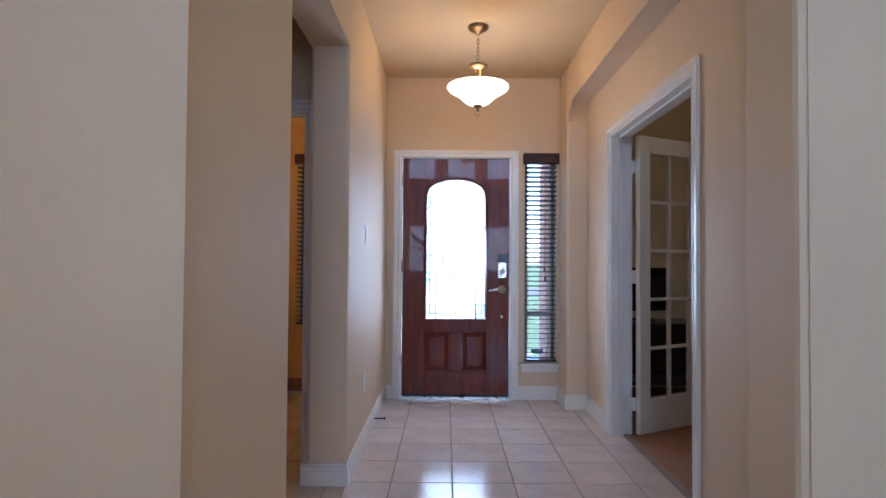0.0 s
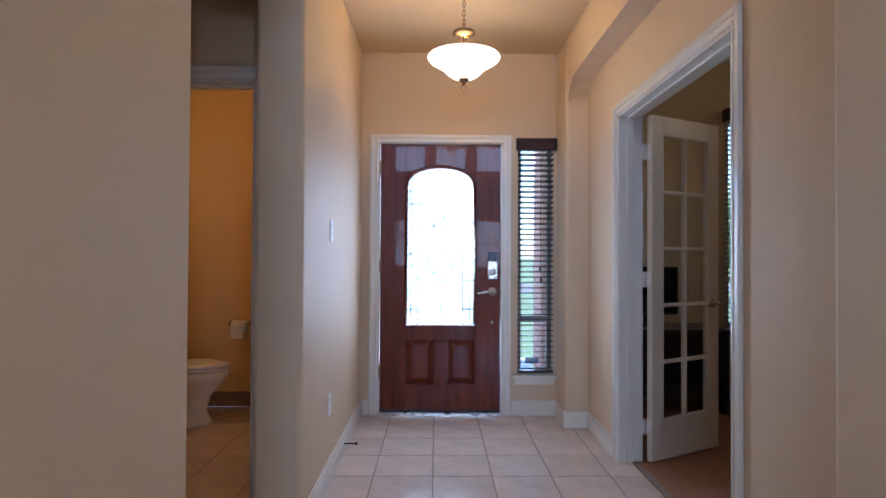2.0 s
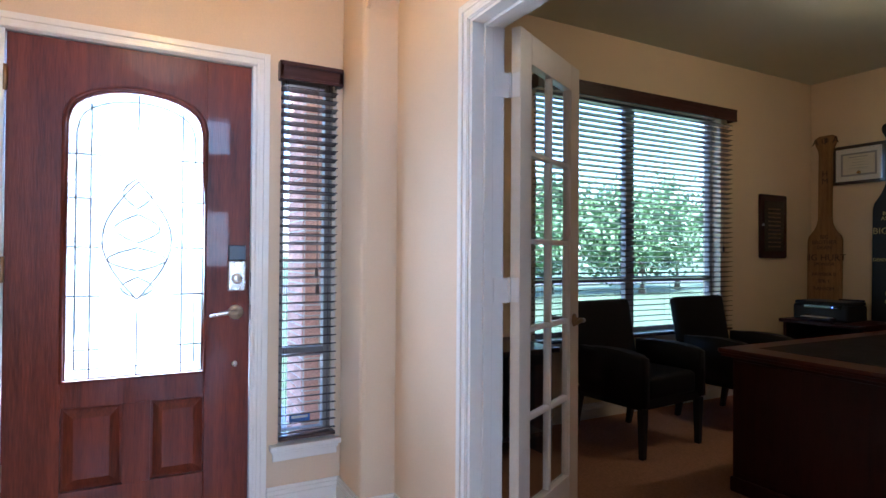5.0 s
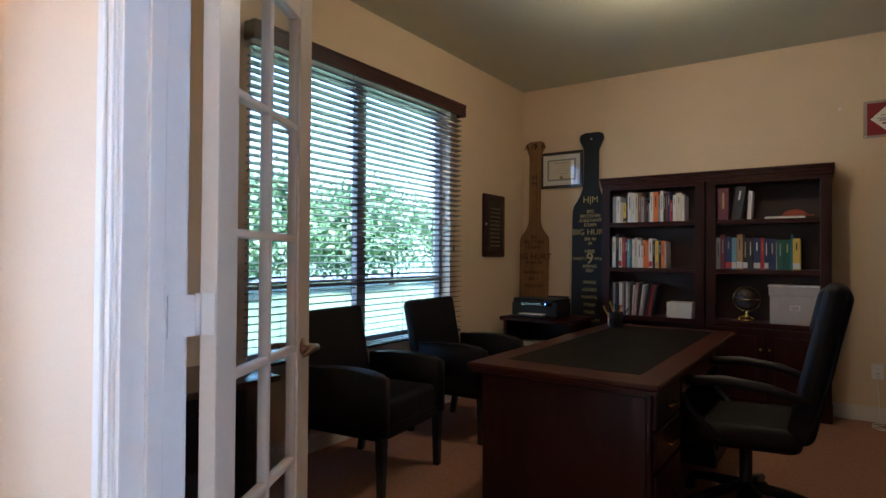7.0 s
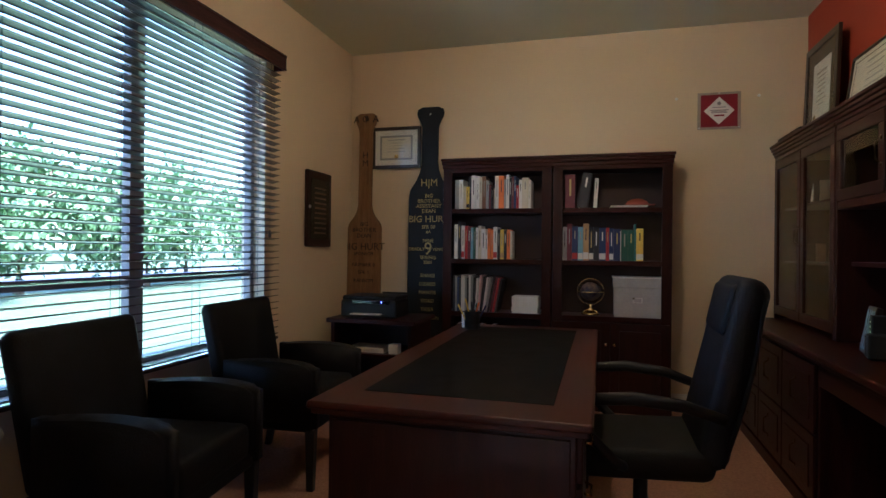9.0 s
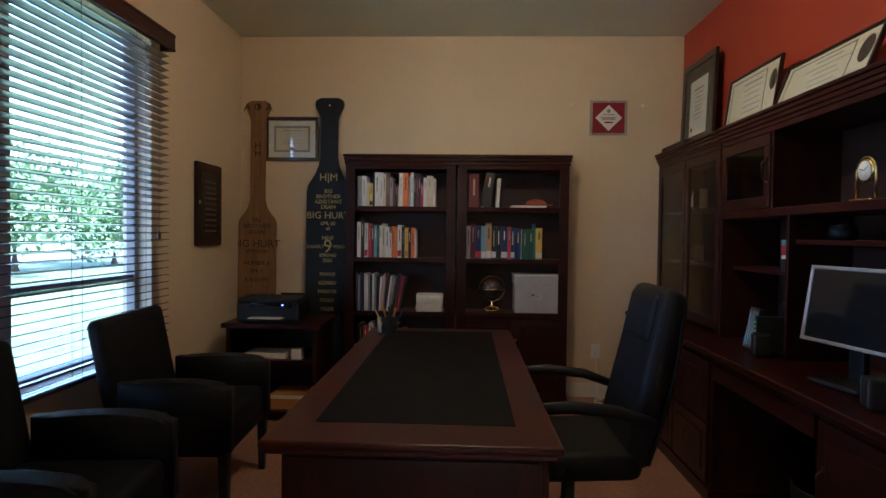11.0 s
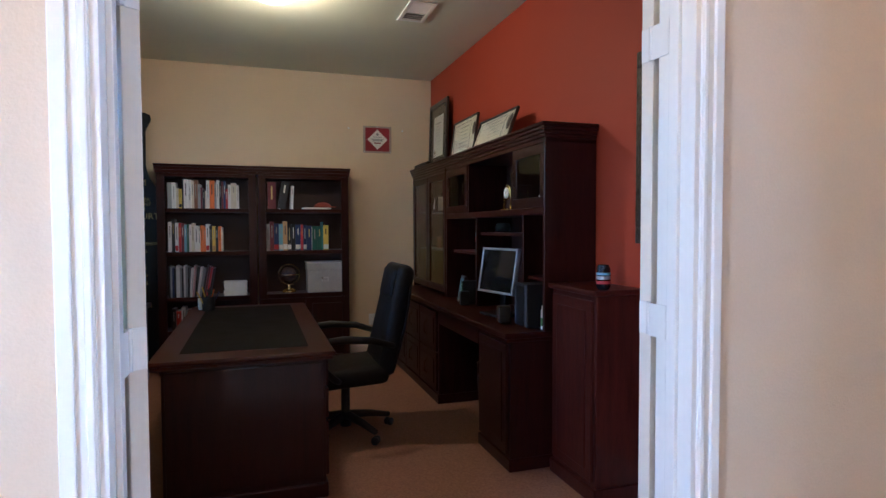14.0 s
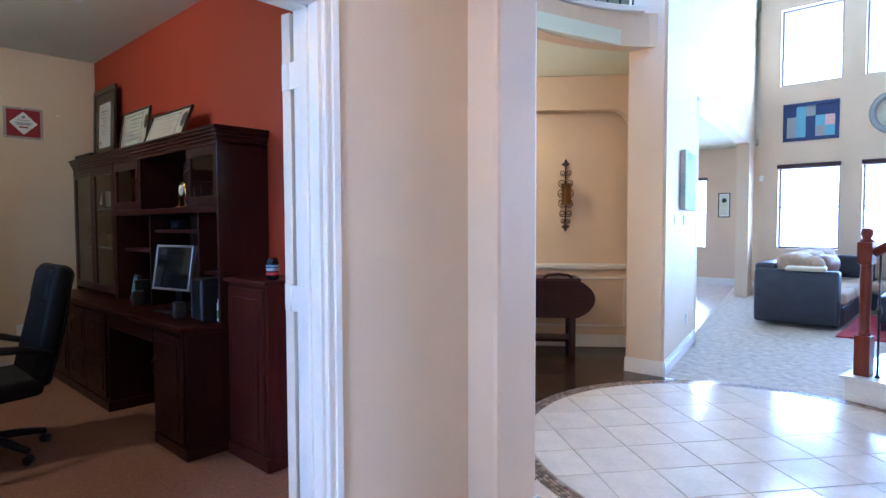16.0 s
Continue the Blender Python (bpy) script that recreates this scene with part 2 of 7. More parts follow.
def lathe(bm, profile, seg=24, m=None, cap=True):
    """Turns (radius, z) pairs round the z axis."""
    rings = []
    for r, z in profile:
        rings.append([bm.verts.new((r * math.cos(2 * math.pi * i / seg), r * math.sin(2 * math.pi * i / seg), z)) for i in range(seg)])
    for a, b in zip(rings, rings[1:]):
        for i in range(seg):
            f = bm.faces.new((a[i], a[(i + 1) % seg], b[(i + 1) % seg], b[i]))
            f.smooth = True
    if cap:
        bm.faces.new(rings[0][::-1]), bm.faces.new(rings[-1])
    if m is not None:
        for ring in rings:
            for v in ring:
                v.co = m @ v.co
    return bm


def tube(bm, pts, r, seg=8, close=False):
    pts = [Vector(p) for p in pts]
    n = len(pts)
    rings = []
    up = Vector((0.02, 0.03, 1))
    for i, p in enumerate(pts):
        a = pts[(i - 1) % n] if (close or i) else p
        b = pts[(i + 1) % n] if (close or i < n - 1) else p
        d = (b - a).normalized()
        u = d.cross(up)
        u = u.normalized() if u.length > 1e-3 else Vector((1, 0, 0))
        w = d.cross(u).normalized()
        rr = r[i] if isinstance(r, (list, tuple)) else r
        rings.append([bm.verts.new(p + rr * (u * math.cos(2 * math.pi * k / seg) + w * math.sin(2 * math.pi * k / seg))) for k in range(seg)])
    for i in range(n if close else n - 1):
        a, b = rings[i], rings[(i + 1) % n]
        for k in range(seg):
            f = bm.faces.new((a[k], a[(k + 1) % seg], b[(k + 1) % seg], b[k]))
            f.smooth = True
    if not close:
        bm.faces.new(rings[0][::-1]), bm.faces.new(rings[-1])
    return bm


def prism(bm, outline, y0, y1, m=None):
    """Extrudes an (x, z) outline along y."""
    a = [bm.verts.new((x, y0, z)) for x, z in outline]
    b = [bm.verts.new((x, y1, z)) for x, z in outline]
    n = len(a)
    bm.faces.new(a), bm.faces.new(b[::-1])
    for i in range(n):
        bm.faces.new((a[i], b[i], b[(i + 1) % n], a[(i + 1) % n]))
    if m is not None:
        for v in a + b:
            v.co = m @ v.co
    return bm


def flat(bm, outline, z0, z1):
    """Extrudes an (x, y) outline along z."""
    a = [bm.verts.new((x, y, z0)) for x, y in outline]
    b = [bm.verts.new((x, y, z1)) for x, y in outline]
    n = len(a)
    bm.faces.new(a[::-1]), bm.faces.new(b)
    for i in range(n):
        bm.faces.new((a[i], a[(i + 1) % n], b[(i + 1) % n], b[i]))
    return bm


def mesh_of(name, bm, material, smooth=False):
    bmesh.ops.recalc_face_normals(bm, faces=bm.faces[:])
    me = bpy.data.meshes.new(name)
    bm.to_mesh(me)
    bm.free()
    me.materials.append(material)
    if smooth:
        for p in me.polygons:
            p.use_smooth = True
    return me


def part(name, bm, material, parent, label="", smooth=False):
    ob = new(name, mesh_of(name, bm, material, smooth))
    ob.parent = parent
    if label:
        ob["label"] = label
    return ob


def thing(name, m, label, category, group=""):
    ob = new(name)
    ob.empty_display_size = 0.1
    ob.matrix_world = m
    return tagged(ob, label, category, group)


def solo(name, bm, material, label, category, m=None, group="", smooth=False):
    ob = new(name, mesh_of(name, bm, material, smooth))
    if m is not None:
        ob.matrix_world = m
    return tagged(ob, label, category, group)


def setting(name, bm, material, label, category="", smooth=False):
    return tagged(new(name, mesh_of(name, bm, material, smooth)), label, category or name.split("_")[0], kind="structure")


def text_mesh(body, size, material, m, parent, name="lettering", extrude=0.0015):
    cu = bpy.data.curves.new(name, "FONT")
    cu.body, cu.size, cu.extrude, cu.align_x, cu.align_y = body, size, extrude, "CENTER", "CENTER"
    cu.resolution_u = 2
    tmp = bpy.data.objects.new(name, cu)
    me = bpy.data.meshes.new_from_object(tmp)
    bpy.data.objects.remove(tmp)
    me.materials.append(material)
    ob = new(name, me)
    ob.parent = parent
    ob.matrix_local = m
    return ob


# ---- structure: shell of the house ----
HC, OC = 2.75, 2.88


def wall(name, boxes, material, label, bev=0.0):
    bm = bmesh.new()
    for b in boxes:
        box(bm, *b, bev=bev)
    return setting(name, bm, material, label, "wall")


# hall: left wall pieces, header over the powder room lobby, front wall, right wall with its shallow recess
wall("wall_hall_west", [(-0.76, -0.555, 2.84, 4.74, 0, HC)], PAINT_HALL, "beige painted hall wall with rounded corner", 0.018)
wall("wall_hall_lobby_header", [(-0.76, -0.555, 1.74, 2.85, 2.30, HC)], PAINT_HALL, "beige painted header over the lobby opening")
bm = bmesh.new()
flat(bm, [(-0.625, 1.05), (-0.558, 1.75), (-0.78, 1.75), (-0.80, 1.05)], 0, HC)
bmesh.ops.bevel(bm, geom=[e for e in bm.edges if abs(e.verts[0].co.z - e.verts[1].co.z) > 1], offset=0.02, segments=3, affect="EDGES")
setting("wall_hall_south_west", bm, PAINT_HALL, "beige painted hall wall end with rounded corners", "wall")
wall("wall_front", [(-0.76, -0.434, 4.74, 4.90, 0, HC + 0.1), (-0.434, 0.52, 4.74, 4.90, 2.075, HC + 0.1), (0.52, 0.63, 4.74, 4.90, 0, HC + 0.1),
                    (0.63, 0.90, 4.74, 4.90, 0, 0.31), (0.63, 0.90, 4.74, 4.90, 2.06, HC + 0.1), (0.90, 1.09, 4.74, 4.90, 0, HC + 0.1)],
     PAINT_HALL, "beige painted front wall around door and side window")
wall("wall_hall_north_pilaster", [(0.925, 1.20, 4.43, 4.742, 0, HC)], PAINT_HALL, "beige rounded pilaster beside the front window", 0.022)
wall("wall_hall_south_pilaster", [(0.935, 1.22, 1.43, 1.72, 0, HC)], PAINT_HALL, "beige rounded pilaster at the hall entrance", 0.022)
# the lowered band above the recess, its ends curved
bm = bmesh.new()
pts = [(4.45, HC), (4.45, 2.28)]
for i in range(9):
    a = math.pi / 2 * i / 8
    pts.append((4.27 + 0.16 * math.cos(a) + 0.0, 2.28 + 0.16 * math.sin(a)))
for i in range(9):
    a = math.pi / 2 + math.pi / 2 * i / 8
    pts.append((1.88 + 0.16 * math.cos(a), 2.28 + 0.16 * math.sin(a)))
pts += [(1.70, 2.28), (1.70, HC)]
a = [bm.verts.new((0.935, y, z)) for y, z in pts]
b = [bm.verts.new((1.10, y, z)) for y, z in pts]
n = len(pts)
bm.faces.new(a), bm.faces.new(b[::-1])
for i in range(n):
    f = bm.faces.new((a[i], b[i], b[(i + 1) % n], a[(i + 1) % n]))
bmesh.ops.bevel(bm, geom=[e for e in bm.edges if all(abs(v.co.x - 0.935) < 1e-4 for v in e.verts) and max(v.co.z for v in e.verts) < HC - 0.01], offset=0.02, segments=3, affect="EDGES")
setting("wall_hall_arch_band", bm, PAINT_HALL, "beige arched band above the hall recess", "wall")
wall("wall_hall_east", [(1.09, 1.155, 3.77, 4.45, 0, OC), (1.09, 1.155, 1.70, 2.45, 0, OC), (1.09, 1.155, 2.45, 3.77, 2.05, OC)], PAINT_HALL, "beige painted hall wall with the office doorway")
wall("wall_office_west", [(1.155, 1.22, 3.77, 5.25, 0, OC), (1.155, 1.22, 1.71, 2.45, 0, OC), (1.155, 1.22, 2.45, 3.77, 2.05, OC)], PAINT, "tan painted office wall with the double doorway")
bm = bmesh.new()
box(bm, -2.4, 1.15, 1.0, 4.9, HC, HC + 0.12)
setting("ceiling_hall", bm, PAINT_CEIL_TAN, "pale textured hall ceiling", "ceiling")

# office
WX0, WX1, WZ0, WZ1 = 2.50, 4.47, 0.60, 2.40
wall("wall_office_north", [(1.09, WX0, 5.25, 5.42, 0, OC), (WX1, 5.95, 5.25, 5.42, 0, OC), (WX0, WX1, 5.25, 5.42, 0, WZ0), (WX0, WX1, 5.25, 5.42, WZ1, OC)], PAINT, "tan painted office window wall")
wall("wall_office_east", [(5.81, 5.95, 1.58, 5.25, 0, OC)], PAINT, "tan painted office end wall")
wall("wall_office_south", [(1.22, 5.81, 1.58, 1.71, 0, OC)], PAINT_RED, "rust red painted office accent wall")
setting("ceiling_office", bx(1.09, 5.95, 1.58, 5.42, OC, OC + 0.12), PAINT_CEIL, "pale textured office ceiling", "ceiling")
setting("floor_office", bx(1.19, 5.95, 1.58, 5.42, -0.06, 0.004), CARPET, "brown cut-pile office carpet", "floor")
setting("floor_threshold", bx(1.165, 1.205, 2.45, 3.77, -0.01, 0.007, bev=0.003), GROUT, "dark carpet edge strip in the doorway", "threshold")

# lobby and powder room
wall("wall_lobby", [(-2.4, -1.50, 3.08, 3.20, 0, HC), (-0.832, -0.76, 3.08, 3.20, 0, HC), (-1.50, -0.832, 3.08, 3.20, 2.03, HC), (-2.4, -2.28, 1.06, 3.08, 0, HC), (-2.28, -0.78, 1.06, 1.20, 0, HC)],
     PAINT_HALL, "beige painted lobby walls around the powder room door")
wall("wall_powder_room", [(-2.36, -2.22, 3.20, 5.06, 0, HC), (-2.22, -1.36, 5.0, 5.12, 0, HC), (-0.95, -0.77, 5.0, 5.12, 0, HC), (-1.36, -0.95, 5.0, 5.12, 0, 0.60), (-1.36, -0.95, 5.0, 5.12, 2.08, HC), (-0.80, -0.762, 3.2, 5.0, 0, HC)], PAINT_GOLD, "golden painted powder room walls")

# front of the rotunda: curved walls beside the hall mouth
CX, CY, CR = 0.45, -0.15, 1.65


def arc_wall(a0, a1, z0, z1, r0, r1, seg=20):
    bm = bmesh.new()
    o = [(CX + r0 * math.cos(radians(a0 + (a1 - a0) * i / seg)), CY + r0 * math.sin(radians(a0 + (a1 - a0) * i / seg))) for i in range(seg + 1)]
    o += [(CX + r1 * math.cos(radians(a1 - (a1 - a0) * i / seg)), CY + r1 * math.sin(radians(a1 - (a1 - a0) * i / seg))) for i in range(seg + 1)]
    return flat(bm, o, z0, z1)


LC = 5.6
setting("wall_rotunda_east", arc_wall(44, 72.0, 0, LC, 1.655, 1.80), PAINT_HALL, "beige curved rotunda wall beside the hall", "wall")
setting("wall_rotunda_west", arc_wall(131, 186, 0, LC, 1.60, 1.75), PAINT_HALL, "beige curved rotunda wall beside the hall", "wall")
setting("wall_rotunda_upper", arc_wall(68, 134, HC, LC, 1.62, 1.78), PAINT_HALL, "beige curved upper rotunda wall", "wall")
setting("balcony_band", arc_wall(-49, 46, 2.82, 3.10, 1.60, 1.75), PAINT_HALL, "beige curved balcony front over the dining room", "balcony")
setting("balcony_moulding", arc_wall(-42, 46, 3.10, 3.145, 1.555, 1.78), TRIM, "white curved balcony moulding", "trim")

# pier between dining room and living room, and the long wall behind it
bm = bmesh.new()
flat(bm, [(1.46, -1.32), (1.80, -1.30), (2.03, -3.0), (1.795, -3.02)], 0, LC)
bmesh.ops.bevel(bm, geom=[e for e in bm.edges if abs(e.verts[0].co.z - e.verts[1].co.z) > 1], offset=0.025, segments=3, affect="EDGES")
setting("wall_pier", bm, PAINT_HALL, "tall beige pier with rounded corners", "wall")


# ---- floors ----
def clip_convex(poly, cuts):
    for (px, py), (nx, ny) in cuts:
        out = []
        for i in range(len(poly)):
            a, b = poly[i], poly[(i + 1) % len(poly)]
            da, db = (a[0] - px) * nx + (a[1] - py) * ny, (b[0] - px) * nx + (b[1] - py) * ny
            if da <= 0:
                out.append(a)
            if (da < 0 < db) or (db < 0 < da):
                k = da / (da - db)
                out.append((a[0] + k * (b[0] - a[0]), a[1] + k * (b[1] - a[1])))
        poly = out
        if len(poly) < 3:
            return []
    return poly


floor_hall = setting("floor_hall", bx(-2.3, 1.19, 0.3, 4.80, -0.08, -0.003), GROUT, "grouted bed of the tiled hall floor", "floor")
disc = bmesh.new()
flat(disc, [(CX + 1.43 * math.cos(2 * math.pi * i / 64), CY + 1.43 * math.sin(2 * math.pi * i / 64)) for i in range(64)], -0.06, 0.002)
GROUT_R = mat("pale_beige_grout", (0.42, 0.36, 0.31), 0.85, var=0.15, scale=30, bump=0.3)
floor_rotunda = setting("floor_rotunda", disc, GROUT_R, "grouted round bed of the rotunda floor", "floor")
setting("floor_dining", flat(bmesh.new(), [(1.2, -1.31), (1.80, -1.31), (2.0, -3.3), (4.6, -3.3), (4.6, 1.3), (0.6, 1.3), (0.6, 0.4), (1.2, 0.4)], -0.06, -0.001), WOODFLOOR, "dark wooden dining room floor", "floor")
setting("floor_living", flat(bmesh.new(), [(-6, -1.0), (-6, -9.6), (3.2, -9.6), (1.9, -3.2), (1.5, -1.30), (1.2, -0.9), (-0.9, -0.9)], -0.06, -0.002), CARPET_L, "grey-beige living room carpet", "floor")
setting("floor_kitchen", bx(1.5, 8, -12, -3.0, -0.08, -0.004), TILE_R, "pale tiled floor behind the living room", "floor")

# ---- ceilings and far rooms ----
bm = bmesh.new()
box(bm, -6.2, 8.2, -12.2, 1.6, LC, LC + 0.1)
setting("ceiling_living", bm, PAINT_CEIL, "high pale living room ceiling", "ceiling")
setting("ceiling_dining", flat(bmesh.new(), [(0.9, 1.5), (1.66, 0.95), (2.05, -0.15), (1.70, -1.25), (1.80, -1.32), (2.0, -3.3), (4.7, -3.3), (4.7, 1.5)], 2.825, 2.95), PAINT_CEIL, "tan dining room ceiling under the balcony", "ceiling")


# ---- trim, doors, windows ----
def casing(name, axis, a0, a1, top, w, face, out, label):
    """A three-sided moulded door casing on a wall face; axis is the way the opening runs."""
    bm = bmesh.new()
    for off, ww, th in ((0.0, w, 0.012), (w * 0.55, w * 0.43, 0.02), (w * 0.05, w * 0.22, 0.017)):
        for s, p in ((-1, a0), (1, a1)):
            lo, hi = sorted((p + s * off, p + s * (off + ww)))
            f0, f1 = sorted((face, face + out * th))
            if axis == "x":
                box(bm, lo, hi, f0, f1, 0, top + off + ww, 0.003)
            else:
                box(bm, f0, f1, lo, hi, 0, top + off + ww, 0.003)
        f0, f1 = sorted((face, face + out * th))
        lo, hi = a0 - off, a1 + off
        if axis == "x":
            box(bm, lo, hi, f0, f1, top + off, top + off + ww, 0.003)
        else:
            box(bm, f0, f1, lo, hi, top + off, top + off + ww, 0.003)
    return setting(name, bm, TRIM, label, "door casing")


def jamb(name, axis, a0, a1, d0, d1, top, label):
    bm = bmesh.new()
    for lo, hi, z0, z1 in ((a0 - 0.001, a0 + 0.02, 0, top), (a1 - 0.02, a1 + 0.001, 0, top), (a0, a1, top - 0.02, top + 0.001)):
        box(bm, *((lo, hi, d0, d1) if axis == "x" else (d0, d1, lo, hi)), z0, z1, 0.002)
    dm = (d0 + d1) / 2
    for lo, hi, z0, z1 in ((a0 + 0.02, a0 + 0.032, 0, top - 0.02), (a1 - 0.032, a1 - 0.02, 0, top - 0.02), (a0 + 0.02, a1 - 0.02, top - 0.032, top - 0.02)):
        box(bm, *((lo, hi, dm - 0.02, dm + 0.015) if axis == "x" else (dm - 0.02, dm + 0.015, lo, hi)), z0, z1, 0.002)
    return setting(name, bm, TRIM, label, "door jamb")


casing("front_door_casing", "x", -0.43, 0.516, 2.06, 0.062, 4.74, -1, "cream moulded casing of the front door")
casing("office_door_casing", "y", 2.45, 3.77, 2.04, 0.062, 1.09, -1, "cream moulded casing of the office doorway")
jamb("office_door_jamb", "y", 2.445, 3.775, 1.085, 1.222, 2.05, "cream jamb of the office doorway")
casing("office_inner_casing", "y", 2.45, 3.77, 2.04, 0.062, 1.22, 1, "cream moulded casing on the office side")
casing("powder_door_casing", "x", -1.50, -0.832, 2.02, 0.062, 3.08, -1, "cream casing of the powder room door")
jamb("powder_door_jamb", "x", -1.505, -0.827, 3.075, 3.205, 2.03, "cream jamb of the powder room door")
bm = bmesh.new()
for lo, hi, z0, z1 in ((-0.434, -0.416, 0, 2.075), (0.502, 0.52, 0, 2.075), (-0.416, 0.502, 2.057, 2.075)):
    box(bm, lo, hi, 4.735, 4.89, z0, z1, 0.002)
setting("front_door_frame", bm, TRIM, "cream frame of the front door", "door frame")
setting("door_sill", bx(-0.43, 0.516, 4.715, 4.90, -0.002, 0.022, bev=0.004), STEEL, "bright metal front door sill", "threshold")


def baseboard(name, runs, h=0.115, material=TRIM, label="cream stepped baseboard"):
    """Runs of (x0, y0, x1, y1, nx, ny): a stepped board on the side that n points to."""
    bm = bmesh.new()
    for x0, y0, x1, y1, nx, ny in runs:
        for z0, z1, th in ((0, h * 0.68, 0.016), (h * 0.68, h * 0.86, 0.012), (h * 0.86, h, 0.007)):
            d = Vector((x1 - x0, y1 - y0, 0))
            L_ = d.length
            m = Matrix.Translation((x0, y0, 0)) @ Matrix(((d.x / L_, nx, 0, 0), (d.y / L_, ny, 0, 0), (0, 0, 1, 0), (0, 0, 0, 1)))
            box(bm, -0.0, L_, -0.002, th, z0, z1, 0.0015, m=m, seg=1)
    return setting(name, bm, material, label, "baseboard")


baseboard("baseboard_hall", [(-0.555, 2.83, -0.555, 4.74, 1, 0), (-0.79, 2.84, -0.545, 2.84, 0, -1), (-0.618, 1.08, -0.555, 1.75, 0.996, -0.09), (-0.555, 4.74, -0.495, 4.74, 0, -1),
                             (0.58, 4.74, 0.925, 4.74, 0, -1), (0.925, 4.43, 0.925, 4.74, -1, 0), (0.91, 4.43, 1.09, 4.43, 0, -1), (1.09, 3.82, 1.09, 4.43, -1, 0),
                             (1.09, 1.72, 1.09, 2.385, -1, 0), (0.935, 1.42, 0.935, 1.73, -1, 0), (0.93, 1.72, 1.09, 1.72, 0, 1)])
baseboard("baseboard_office", [(5.81, 1.71, 5.81, 5.25, -1, 0), (1.22, 5.25, 5.81, 5.25, 0, -1), (1.22, 1.71, 5.81, 1.71, 0, 1)])
baseboard("baseboard_pier", [(1.46, -1.32, 1.80, -1.30, -0.06, 1.0), (1.46, -1.32, 1.795, -3.02, -0.98, -0.19)], 0.13)
baseboard("baseboard_powder", [(-2.22, 5.0, -0.80, 5.0, 0, -1), (-2.22, 3.2, -2.22, 5.0, 1, 0)], material=mat("brown_tile_skirting", (0.22, 0.12, 0.065), 0.35, var=0.15, scale=8), label="brown tiled powder room skirting")


def arch_outline(x0, x1, z0, zs, zt, n=14):
    """A panel outline with a shallow curved head that springs at zs and rises to zt, shoulders inset."""
    pts = [(x0, z0), (x1, z0), (x1, zs)]
    xm, hw = (x0 + x1) / 2, (x1 - x0) / 2
    for i in range(1, n):
        a = math.pi * i / n
        pts.append((xm + hw * 0.98 * math.cos(a), zs + 0.012 + (zt - zs - 0.012) * math.sin(a) ** 0.85))
    pts.append((x0, zs))
    return pts


